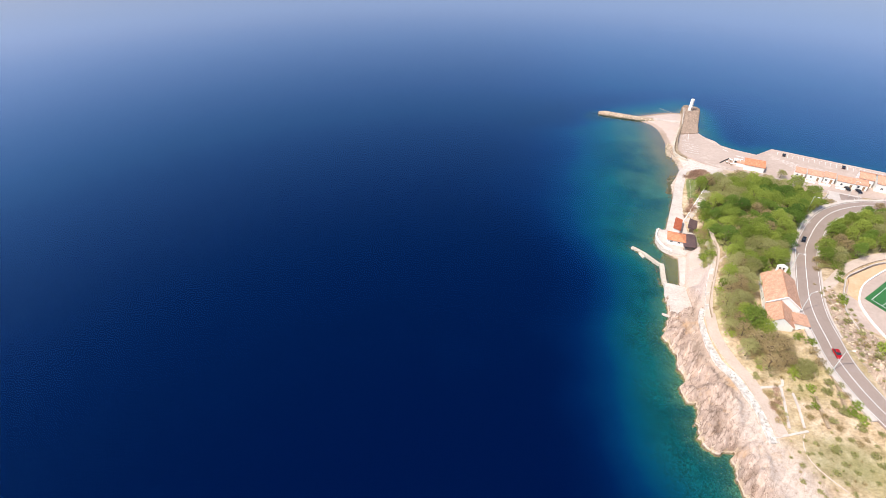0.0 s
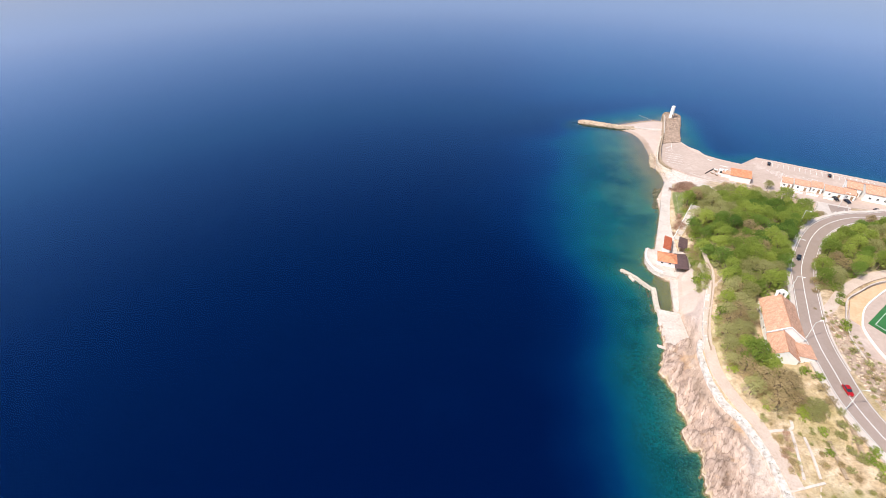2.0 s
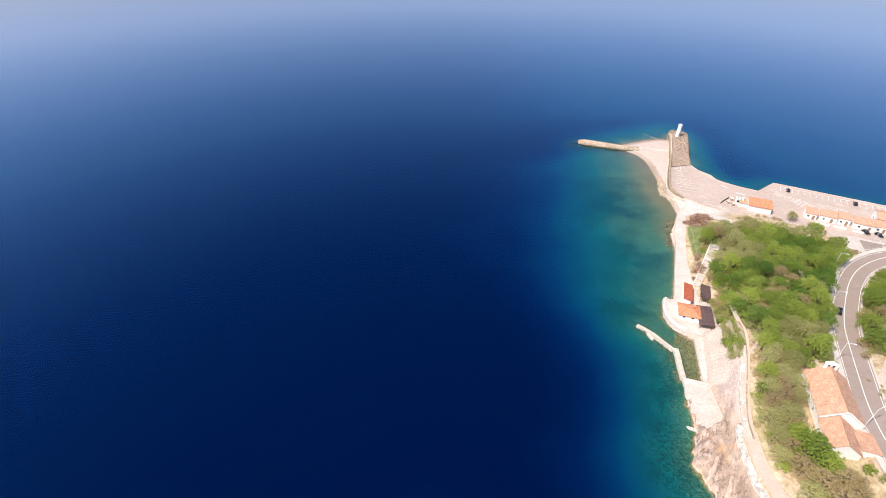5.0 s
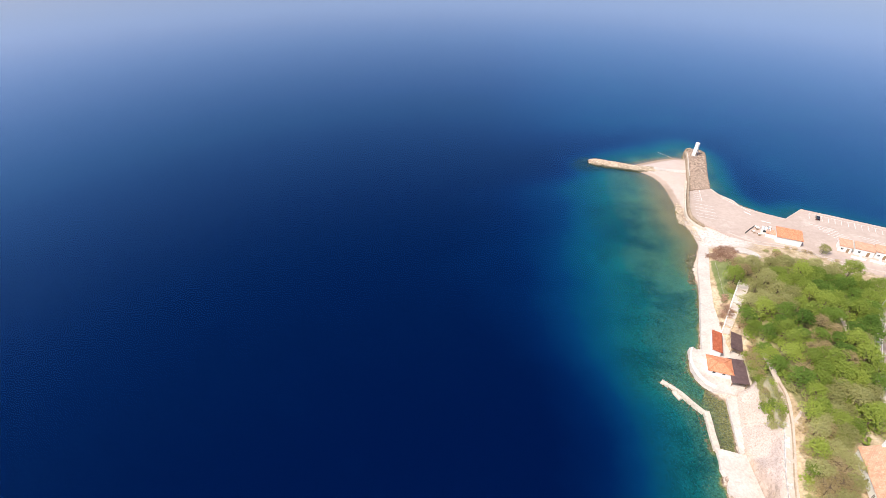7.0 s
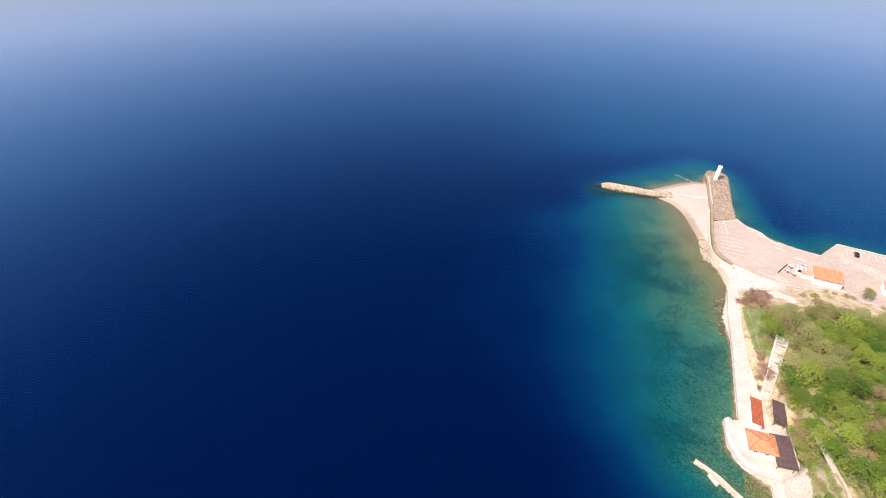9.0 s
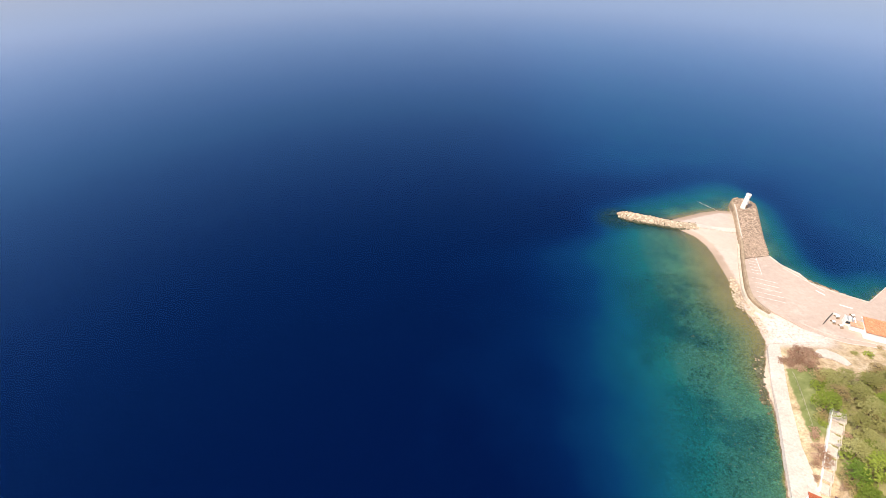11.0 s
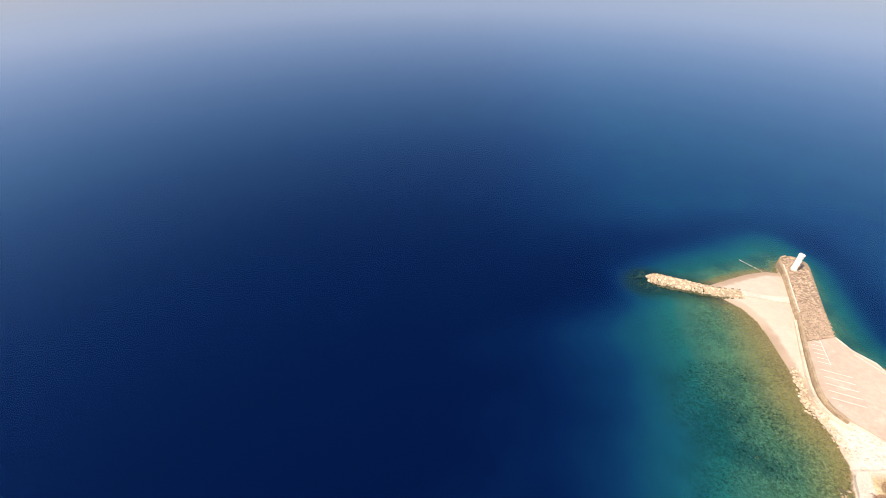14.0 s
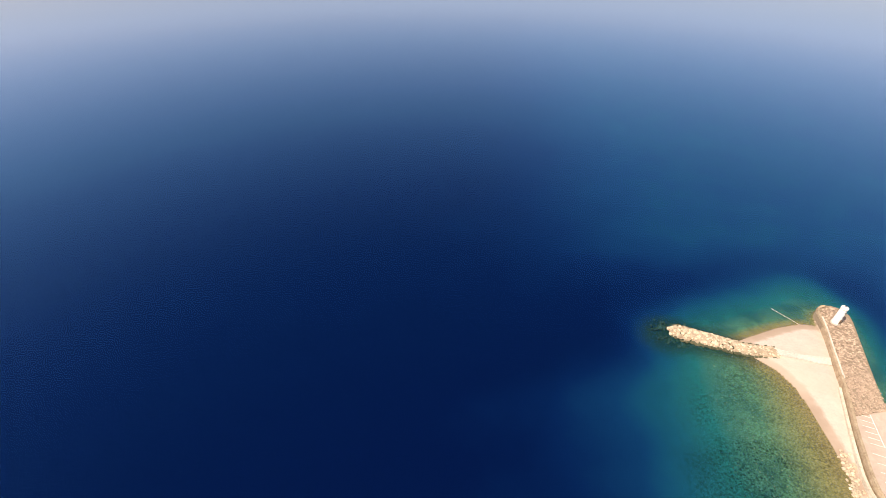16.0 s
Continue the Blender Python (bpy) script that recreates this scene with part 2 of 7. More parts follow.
    rk = n_mix(nt, n_ramp(nt, lev, [(0.25, (0, 0, 0)), (0.5, (0.6,) * 3), (0.85, (0.5,) * 3), (1.0, (0, 0, 0))]), rk, (0.66, 0.54, 0.45))
    rk = n_mix(nt, n_ramp(nt, lev, [(0.2, (0.85,) * 3), (0.36, (0, 0, 0))]), rk, (0.085, 0.056, 0.034))
    # pale sand and shingle
    bed = nt.nodes.new("ShaderNodeAttribute")
    bed.attribute_name = "bed"
    bs = nt.nodes.new("ShaderNodeSeparateColor")
    nt.links.new(bed.outputs["Color"], bs.inputs[0])
    meadow, skirt, bleach = bs.outputs[0], bs.outputs[1], bs.outputs[2]
    sd = n_mix(nt, 0.35, n_ramp(nt, mid, [(0.3, (0.5, 0.385, 0.335)), (0.7, (0.6, 0.48, 0.42))]), n_ramp(nt, fine, [(0.3, (0.42, 0.32, 0.275)), (0.7, (0.62, 0.5, 0.44))]))
    sd = n_mix(nt, n_math(nt, "LESS_THAN", sand, 0.9), sd, n_ramp(nt, n_noise(nt, pos, 2.4, 4, 0.7), [(0.34, (0.34, 0.255, 0.215)), (0.45, (0.5, 0.39, 0.34)), (0.64, (0.62, 0.51, 0.455))]))
    sd = n_mix(nt, n_math(nt, "MULTIPLY", n_ramp(nt, n_noise(nt, pos, 1.3, 3, 0.6), [(0.6, (0, 0, 0)), (0.66, (0.75,) * 3)]), n_math(nt, "LESS_THAN", sand, 0.9)), sd, (0.3, 0.21, 0.16))
    # woodland floor
    wd = n_ramp(nt, mid, [(0.35, (0.17, 0.16, 0.065)), (0.65, (0.34, 0.29, 0.14))])
    col = n_mix(nt, wood, grass, wd)
    col = n_mix(nt, zone.outputs["Alpha"], col, n_ramp(nt, mid, [(0.3, (0.13, 0.15, 0.05)), (0.55, (0.19, 0.21, 0.08)), (0.75, (0.3, 0.28, 0.14))]))
    col = n_mix(nt, rock, col, rk)
    sd = n_mix(nt, n_ramp(nt, n_math(nt, "ADD", sep.outputs[2], n_math(nt, "MULTIPLY", mid, 0.3)), [(0.3, (0.9,) * 3), (0.48, (0.75,) * 3), (0.62, (0, 0, 0))]), sd, (0.34, 0.245, 0.185))
    sd = n_mix(nt, n_ramp(nt, big, [(0.46, (0, 0, 0)), (0.6, (0.45,) * 3)]), sd, (0.55, 0.42, 0.345))
    col = n_mix(nt, sand, col, sd)
    chalk = n_ramp(nt, n_noise(nt, pos, 1.1, 7, 0.75), [(0.36, (0.34, 0.26, 0.21)), (0.44, (0.58, 0.48, 0.425)), (0.6, (0.74, 0.65, 0.59))])
    col = n_mix(nt, bleach, col, chalk)
    # below the water line: stony shallows with weed, then deeper water's tint painted on the bed
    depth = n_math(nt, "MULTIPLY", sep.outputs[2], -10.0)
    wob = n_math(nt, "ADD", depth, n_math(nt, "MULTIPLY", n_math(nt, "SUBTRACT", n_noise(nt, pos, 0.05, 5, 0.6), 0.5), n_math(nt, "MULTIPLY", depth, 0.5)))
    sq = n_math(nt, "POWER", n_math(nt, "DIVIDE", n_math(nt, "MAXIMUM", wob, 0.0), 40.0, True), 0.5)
    # light lost with depth is put into the base colour: darker and bluer
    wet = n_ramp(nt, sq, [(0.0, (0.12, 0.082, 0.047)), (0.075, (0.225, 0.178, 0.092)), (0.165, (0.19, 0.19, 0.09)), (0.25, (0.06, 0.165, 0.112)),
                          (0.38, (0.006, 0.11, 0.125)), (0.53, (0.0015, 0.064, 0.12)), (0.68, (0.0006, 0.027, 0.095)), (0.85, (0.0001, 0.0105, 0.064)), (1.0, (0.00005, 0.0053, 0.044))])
    weed = n_noise(nt, pos, 1.0, 10, 0.85)
    weed2 = n_noise(nt, pos, 0.06, 4, 0.6)
    wm = n_math(nt, "MULTIPLY", n_ramp(nt, weed, [(0.47, (0, 0, 0)), (0.55, (1, 1, 1))]), n_ramp(nt, weed2, [(0.36, (0.3,) * 3), (0.55, (1, 1, 1))]))
    fade = n_ramp(nt, sq, [(0.05, (0.25,) * 3), (0.16, (0.7,) * 3), (0.42, (0.5,) * 3), (0.62, (0, 0, 0))])
    wcol = n_ramp(nt, sq, [(0.1, (0.09, 0.075, 0.035)), (0.2, (0.03, 0.06, 0.03)), (0.32, (0.008, 0.04, 0.036))])
    wet = n_mix(nt, n_math(nt, "MULTIPLY", wm, fade), wet, wcol)
    dots = nt.nodes.new("ShaderNodeTexVoronoi")
    dots.inputs["Scale"].default_value = 1.5
    nt.links.new(pos, dots.inputs["Vector"])
    ds = nt.nodes.new("ShaderNodeSeparateColor")
    nt.links.new(dots.outputs["Color"], ds.inputs[0])
    dm = n_math(nt, "MULTIPLY", n_math(nt, "LESS_THAN", dots.outputs["Distance"], n_math(nt, "MULTIPLY", ds.outputs[1], 0.62)), n_math(nt, "GREATER_THAN", ds.outputs[0], 0.35))
    dm = n_math(nt, "MULTIPLY", dm, n_ramp(nt, n_noise(nt, pos, 0.22, 5, 0.7), [(0.38, (0.4,) * 3), (0.54, (1.0,) * 3)]))
    dm = n_math(nt, "MULTIPLY", dm, n_ramp(nt, weed2, [(0.35, (0.35,) * 3), (0.56, (1.0,) * 3)]))
    dm = n_math(nt, "MULTIPLY", dm, n_math(nt, "ADD", n_math(nt, "MULTIPLY", meadow, 0.7), 0.3))
    wet = n_mix(nt, n_math(nt, "MULTIPLY", dm, n_ramp(nt, sq, [(0.04, (0.6,) * 3), (0.3, (1,) * 3), (0.42, (0.8,) * 3), (0.55, (0, 0, 0))])), wet, n_mix(nt, 0.35, wcol, (0.004, 0.02, 0.02)))
    beds = n_ramp(nt, n_noise(nt, pos, 0.05, 6, 0.62), [(0.5, (0, 0, 0)), (0.57, (0.42,) * 3)])
    wet = n_mix(nt, n_math(nt, "MULTIPLY", beds, n_ramp(nt, sq, [(0.2, (0, 0, 0)), (0.3, (1, 1, 1)), (0.48, (0.7,) * 3), (0.62, (0, 0, 0))])), wet, (0.002, 0.04, 0.055))
    patch = n_ramp(nt, n_noise(nt, pos, 0.3, 7, 0.75), [(0.36, (0.15,) * 3), (0.54, (1,) * 3)])
    wet = n_mix(nt, n_math(nt, "MULTIPLY", n_math(nt, "MULTIPLY", meadow, patch), 0.18), wet, n_mix(nt, 0.5, wcol, (0.003, 0.026, 0.03)))
    clods = n_ramp(nt, n_noise(nt, pos, 1.3, 5, 0.72), [(0.53, (0, 0, 0)), (0.57, (1,) * 3)])
    wet = n_mix(nt, n_math(nt, "MULTIPLY", n_math(nt, "MULTIPLY", meadow, clods), 0.45), wet, (0.003, 0.022, 0.022))
    wet = n_mix(nt, n_math(nt, "MULTIPLY", skirt, n_ramp(nt, n_noise(nt, pos, 0.8, 6, 0.7), [(0.34, (0.55,) * 3), (0.5, (1,) * 3)])), wet, n_ramp(nt, n_noise(nt, pos, 1.6, 4, 0.6), [(0.4, (0.002, 0.012, 0.014)), (0.66, (0.016, 0.045, 0.035))]))
    grit = n_ramp(nt, n_noise(nt, pos, 2.2, 6, 0.8), [(0.36, (0.34,) * 3), (0.5, (1,) * 3), (0.62, (1.8,) * 3)])
    wet = n_mix(nt, n_ramp(nt, sq, [(0.04, (0.8,) * 3), (0.25, (0.7,) * 3), (0.45, (0.3,) * 3), (0.58, (0, 0, 0))]), wet, n_mix(nt, 1.0, wet, grit, "MULTIPLY"))
    pale = n_math(nt, "MULTIPLY", n_math(nt, "LESS_THAN", dots.outputs["Distance"], 0.3), n_math(nt, "LESS_THAN", ds.outputs[0], 0.14))
    wet = n_mix(nt, n_math(nt, "MULTIPLY", pale, n_ramp(nt, sq, [(0.04, (0.6,) * 3), (0.3, (0.25,) * 3), (0.42, (0, 0, 0))])), wet, (0.3, 0.3, 0.2))
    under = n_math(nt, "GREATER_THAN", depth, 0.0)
    # a wet band just above the water
    damp = n_ramp(nt, n_math(nt, "ADD", sep.outputs[2], n_math(nt, "MULTIPLY", fine, 0.4)), [(0.42, (0.5,) * 3), (0.62, (0.64,) * 3), (0.76, (1, 1, 1))])
    col = n_mix(nt, n_math(nt, "SUBTRACT", 1.0, sand, True), col, n_mix(nt, 1.0, col, damp, "MULTIPLY"))
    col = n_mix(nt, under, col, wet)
    nt.links.new(col, b.inputs["Base Color"])
    nt.links.new(n_math(nt, "MULTIPLY", n_math(nt, "SUBTRACT", 1.0, under), 0.2), b.inputs["Specular IOR Level"])
    n_bump(nt, b, n_mix(nt, n_math(nt, "MULTIPLY", sand, 0.85), n_mix(nt, rock, fine, n_mix(nt, 0.2, strata, crack)), (0.5, 0.5, 0.5)), 0.7, 0.3)
    return m


def sea_material():
    m = bpy.data.materials.new("sea_water")
    m.use_nodes = True
    nt = m.node_tree
    nt.nodes.remove(nt.nodes["Principled BSDF"])
    pos = nt.nodes.new("ShaderNodeNewGeometry").outputs["Position"]
    mp = nt.nodes.new("ShaderNodeMapping")
    mp.inputs["Rotation"].default_value = (0, 0, 0.5)
    mp.inputs["Scale"].default_value = (0.75, 1.0, 1.0)
    nt.links.new(pos, mp.inputs[0])
    swell = n_noise(nt, mp.outputs[0], 0.16, 6, 0.62)
    rip = n_noise(nt, mp.outputs[0], 1.1, 4, 0.6)
    bp = nt.nodes.new("ShaderNodeBump")
    bp.inputs["Strength"].default_value = 1.0
    bp.inputs["Distance"].default_value = 0.06
    nt.links.new(n_math(nt, "ADD", swell, n_math(nt, "MULTIPLY", rip, 0.05)), bp.inputs["Height"])
    fr = nt.nodes.new("ShaderNodeFresnel")
    fr.inputs["IOR"].default_value = 1.333
    gl = nt.nodes.new("ShaderNodeBsdfGlossy")
    gl.inputs["Roughness"].default_value = 0.16
    # reflected sky's hue painted into the gloss colour: blue when steep, pinkish when grazing
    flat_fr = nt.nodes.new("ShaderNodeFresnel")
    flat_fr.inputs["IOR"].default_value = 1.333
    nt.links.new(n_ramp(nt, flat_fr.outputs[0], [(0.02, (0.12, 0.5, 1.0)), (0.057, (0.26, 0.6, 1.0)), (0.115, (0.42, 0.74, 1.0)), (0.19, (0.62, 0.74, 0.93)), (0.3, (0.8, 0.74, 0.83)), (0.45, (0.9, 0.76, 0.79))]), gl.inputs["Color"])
    nt.links.new(bp.outputs[0], gl.inputs["Normal"])
    nt.links.new(bp.outputs[0], fr.inputs["Normal"])
    tr = nt.nodes.new("ShaderNodeBsdfTransparent")
    mx = nt.nodes.new("ShaderNodeMixShader")
    nt.links.new(n_math(nt, "MULTIPLY", n_math(nt, "SUBTRACT", fr.outputs[0], 0.02), 3.3, True), mx.inputs[0])
    nt.links.new(tr.outputs[0], mx.inputs[1])
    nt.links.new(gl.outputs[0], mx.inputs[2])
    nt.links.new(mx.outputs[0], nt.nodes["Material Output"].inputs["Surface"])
    return m


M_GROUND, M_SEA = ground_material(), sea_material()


# ---------------- builders ----------------
def mesh_of(name, bm, material, smooth=False):
    me = bpy.data.meshes.new(name)
    bmesh.ops.recalc_face_normals(bm, faces=bm.faces)
    bm.to_mesh(me)
    bm.free()
    if material:
        me.materials.append(material)
    if smooth:
        for p in me.polygons:
            p.use_smooth = True
    return me


def part(name, bm, material, parent=None, label="", smooth=False):
    ob = new(name, mesh_of(name, bm, material, smooth) if isinstance(bm, bmesh.types.BMesh) else bm)
    ob.parent = parent
    if label:
        ob["label"] = label
    return ob


def thing(name, m, label, category, group="", kind=""):
    ob = new(name)
    ob.matrix_world = m
    ob.empty_display_size = 0.5
    return tagged(ob, label, category, group, kind)


def box(bm, cx, cy, z0, sx, sy, sz, rz=0.0, bevel=0.0):
    """A box standing on z0, with bevelled edges."""
    g = bmesh.ops.create_cube(bm, size=1, matrix=Matrix.Translation((cx, cy, z0 + sz / 2)) @ Matrix.Rotation(rz, 4, "Z") @ Matrix.Diagonal((sx, sy, sz, 1)))
    if bevel:
        es = list({e for v in g["verts"] for e in v.link_edges})
        bmesh.ops.bevel(bm, geom=es, offset=bevel, segments=1, affect="EDGES")
    return bm


def tube(bm, a, b, r0, r1, n=8):
    a, b = Vector(a), Vector(b)
    d = b - a
    m = Matrix.Translation((a + b) / 2) @ d.to_track_quat("Z", "Y").to_matrix().to_4x4()
    bmesh.ops.create_cone(bm, cap_ends=True, segments=n, radius1=r0, radius2=r1, depth=d.length, matrix=m)
    return bm


def prism(bm, pts, z0, z1, bevel=0.0):
    """A plan outline raised from z0 to z1."""
    bot = [bm.verts.new((x, y, z0)) for x, y in pts]
    top = [bm.verts.new((x, y, z1)) for x, y in pts]
    n = len(pts)
    bm.faces.new(bot[::-1])
    f = bm.faces.new(top)
    for i in range(n):
        bm.faces.new((bot[i], bot[(i + 1) % n], top[(i + 1) % n], top[i]))
    if bevel:
        bmesh.ops.bevel(bm, geom=list(f.edges), offset=bevel, segments=1, affect="EDGES")
    return bm


def ribbon(bm, line, half, z_of, lift=0.0, thick=0.0, shift=0.0, step=2.0):
    """A band along a plan line; shift moves it sideways (to the right)."""
    pts = resample(line, step)
    rows = []
    for i, p in enumerate(pts):
        d = (pts[min(i + 1, len(pts) - 1)] - pts[max(i - 1, 0)]).normalized()
        nrm = Vector((d.y, -d.x))
        a, b = p + nrm * (shift - half), p + nrm * (shift + half)
        za, zb = z_of(a.x, a.y, i, len(pts)), z_of(b.x, b.y, i, len(pts))
        row = [bm.verts.new((a.x, a.y, za + lift)), bm.verts.new((b.x, b.y, zb + lift))]
        if thick:
            row += [bm.verts.new((b.x, b.y, zb + lift - thick)), bm.verts.new((a.x, a.y, za + lift - thick))]
        rows.append(row)
    for r, s in zip(rows, rows[1:]):
        n = len(r)
        for k in range(n if n > 2 else 1):
            bm.faces.new((r[k], r[(k + 1) % n], s[(k + 1) % n], s[k]))
    if thick:
        bm.faces.new(rows[0])
        bm.faces.new(rows[-1][::-1])
    return bm


def resample(line, step):
    """A smooth line through the given plan points, at even steps."""
    p = [Vector(q[:2]) for q in line]
    p = [2 * p[0] - p[1]] + p + [2 * p[-1] - p[-2]]
    dense = []
    for a, b, c, d in zip(p, p[1:], p[2:], p[3:]):
        for k in range(12):
            t = k / 12
            dense.append(0.5 * (2 * b + (c - a) * t + (2 * a - 5 * b + 4 * c - d) * t * t + (3 * b - a - 3 * c + d) * t ** 3))
    dense.append(p[-2])
    out, left = [dense[0]], step
    for a, b in zip(dense, dense[1:]):
        run = (b - a).length
        pos = 0.0
        while run - pos >= left:
            pos += left
            out.append(a + (b - a) * (pos / run))
            left = step
        left -= run - pos
    if (out[-1] - dense[-1]).length > step * 0.3:
        out.append(dense[-1])
    return out


# ---------------- plan of the coast ----------------
SHORE_ROCK = [(66.9, -698.6), (64.9, -298.6), (70.9, -78.6), (79.1, 11.5), (76, 49.5), (72.6, 76.3), (73.4, 80.3), (72.6, 81.8), (74.7, 84.6), (71.6, 83.4), (69.3, 82.6), (67.3, 84.5), (66.1, 87.8),
    (67.6, 92.4), (65.2, 91.4), (68, 95.7), (68.3, 99.1), (66, 98.9), (65, 101.1), (65, 104.3), (66.9, 106.1), (66.7, 109.1), (66.4, 113), (66.8, 117.1), (65.7, 120.8),
    (64, 125), (67.2, 132), (68.4, 135.7), (70.1, 149.2)]
SHORE_POOL = [(72, 153.1), (76.1, 152.2), (79.7, 169.6), (76.6, 172), (73.5, 176.6), (72.7, 180.9), (74.5, 189), (78.2, 188.7)]
SHORE_QUAY = [(83.8, 204.7), (87.7, 216.9), (89.2, 223.4), (90, 232.1), (96.5, 244.7)]
SHORE_BEACH = [(98.5, 249.3), (99.2, 257.4), (97.7, 268), (98.5, 281), (98.8, 292.8), (98.2, 303.6), (95.4, 310.5), (89.5, 316.4), (84.5, 321.2), (95.3, 326.3),
    (104.9, 330.6), (113.3, 333), (118.6, 332.5)]
SHORE_MOLE = [(119.6, 336), (121.6, 339.7), (124, 341), (127, 341), (129.6, 339.7), (131, 336.5), (128.6, 327.5), (122.9, 309), (119.4, 296.3)]
SHORE_PORT = [(121.4, 289.9), (125.9, 284.6), (127.1, 279.7), (133.6, 275.2), (143.4, 270), (154.6, 279), (208.1, 254.4), (406.9, 162.6), (912.8, -76.3),
    (2512.8, -696.3)]
SHORE = SHORE_ROCK + SHORE_POOL + SHORE_QUAY + SHORE_BEACH + SHORE_MOLE + SHORE_PORT

ROAD = [(233.7, 214.3, 5), (192.9, 217.7, 5.2), (177.9, 215.4, 5.4), (168.4, 213.9, 5.6), (160, 210.7, 5.8), (150.7, 204.8, 6.1), (142, 196, 6.8), (133.8, 185, 8),
    (125.3, 171.6, 9), (120.6, 161, 9.7), (116.4, 150.4, 10.3), (112.1, 138.9, 10.9), (109.6, 129.2, 11.5), (108.2, 120, 12.2), (107, 109.3, 12.8),
    (107.8, 99.5, 13.2), (109.9, 90.2, 13.5), (115.6, 72.5, 14), (124.1, 50.7, 15), (136.6, 17.9, 16.5), (159.5, -56.6, 19)]
PROM = [(84.5, 85.7, 7.6), (84, 92.6, 7.6), (82.6, 102.8, 7.5), (80.2, 109.3, 7.5), (78.5, 115.5, 7.5), (77.8, 122, 7.6), (78.6, 130.8, 7.9), (80.4, 139.1, 9.2),
    (83.5, 147.7, 10.6), (86.4, 155.2, 11.3), (88.8, 162.9, 11.8), (89.2, 169.1, 11.6)]
RISES = [(74.9, 89.3, 4.6), (74.1, 101.1, 5.2), (72.3, 112.7, 4.6), (71.6, 122.4, 4.6), (74, 130.2, 5.4), (76.6, 79.5, 5.2), (79, 63.8, 6.5), (83.1, 31.9, 8),
    (73.3, 139.7, 2.2), (80.1, 149.4, 3.2), (81.4, 159.1, 3), (84.8, 157.4, 8.2), (84.2, 166.9, 4), (87, 169, 8), (88.4, 176.5, 5), (92.1, 186.1, 5.6),
    (94.8, 197.5, 5)]
HILL = [(103.1, 215.5, 6.6), (102.5, 202.4, 9.2), (99.9, 188.3, 11), (98.3, 176, 12), (96.7, 161.6, 12), (110, 178.7, 11.5), (115.5, 193, 10.2), (123.1, 205.3, 8),
    (115.7, 218.1, 7), (130.6, 218.5, 6), (106.8, 164.6, 11), (98, 148.1, 10), (94.6, 126.8, 9.2), (100.3, 137.6, 9.4), (91.9, 113.2, 9), (91.2, 101.5, 8.2),
    (89.5, 89.7, 8.2), (98.5, 96.8, 10.5), (101, 113.5, 11), (97, 77.1, 9.8), (95.3, 42.1, 11), (103.5, 2.3, 12)]
EAST = [(153.8, 189.3, 8.8), (168.7, 194.5, 8.6), (144.3, 174.9, 10), (162.6, 172.6, 10.5), (132.8, 160.4, 10), (150.6, 168.5, 10.2), (126.2, 147.8, 10.6),
    (129.5, 139.2, 10.6), (150.4, 151.3, 10.6), (121.8, 129.4, 10.8), (126.4, 114, 11), (157.2, 112.7, 12), (116.5, 104.1, 14.6), (132.5, 87.7, 15.5),
    (205.5, 171.8, 9), (269.4, 123.9, 10), (212.4, 64.2, 22), (343.7, 64.5, 20), (191.5, -55.6, 32), (435.3, -144.3, 40), (918.1, -492.8, 60), (2429.9, -1988.3, 90)]
FLATS = [(102.6, 253.1, 1.5), (106.2, 262, 1.5), (111.4, 276.9, 1.5), (115.6, 289.8, 1.5), (131.4, 263.1, 1.5), (151, 258.9, 1.5), (176.3, 250.6, 1.5),
    (122.2, 244.5, 2.3), (140.4, 237.7, 2.6), (157.4, 225, 3.6), (172.3, 227.3, 3.2), (197, 237.4, 2), (233.1, 224.5, 2.2), (305.7, 181.9, 3), (102.5, 237.6, 2.9),
    (109.4, 237.7, 4), (98, 225.5, 3), (93.5, 209.6, 2.6), (107.7, 310.5, 1.1), (104.5, 298, 1.1), (102.3, 281.1, 1), (110.8, 324.3, 1)]


def seg_distance(px, py, line, closed):
    pts = np.array(line, float)
    nxt = np.roll(pts, -1, 0) if closed else pts[1:]
    best = np.full(px.shape, 1e9)
    for a, b in zip(pts, nxt):
        d = b - a
        t = np.clip(((px - a[0]) * d[0] + (py - a[1]) * d[1]) / max(d @ d, 1e-9), 0, 1)
        best = np.minimum(best, np.hypot(px - a[0] - t * d[0], py - a[1] - t * d[1]))
    return best


def inside(px, py, poly):
    res = np.zeros(px.shape, bool)
    n = len(poly)
    for i in range(n):
        (x1, y1), (x2, y2) = poly[i], poly[(i + 1) % n]
        if y1 != y2:
            res ^= ((y1 > py) != (y2 > py)) & (px < (x2 - x1) * (py - y1) / (y2 - y1) + x1)
    return res


def along(line, step):
    """Points with heights at even steps along a line with heights."""
    out = []
    for a, b in zip(line, line[1:]):
        n = max(1, int(math.dist(a[:2], b[:2]) / step))
        out += [tuple(a[k] + (b[k] - a[k]) * i / n for k in range(3)) for i in range(n)]
    return out + [line[-1]]


SRC = along([(x, y, 0.35) for x, y in SHORE], 9) + along(ROAD, 7) + along(PROM, 6) + RISES + HILL + EAST + FLATS
SRC = np.array(SRC, float)
_r = np.hypot(SRC[:, None, 0] - SRC[None, :, 0], SRC[:, None, 1] - SRC[None, :, 1])
_a = np.block([[_r, np.ones((len(SRC), 1))], [np.ones((1, len(SRC))), np.zeros((1, 1))]])
WEIGHT = np.linalg.lstsq(_a + np.diag([-0.6] * len(SRC) + [0]), np.append(SRC[:, 2], 0), rcond=None)[0]


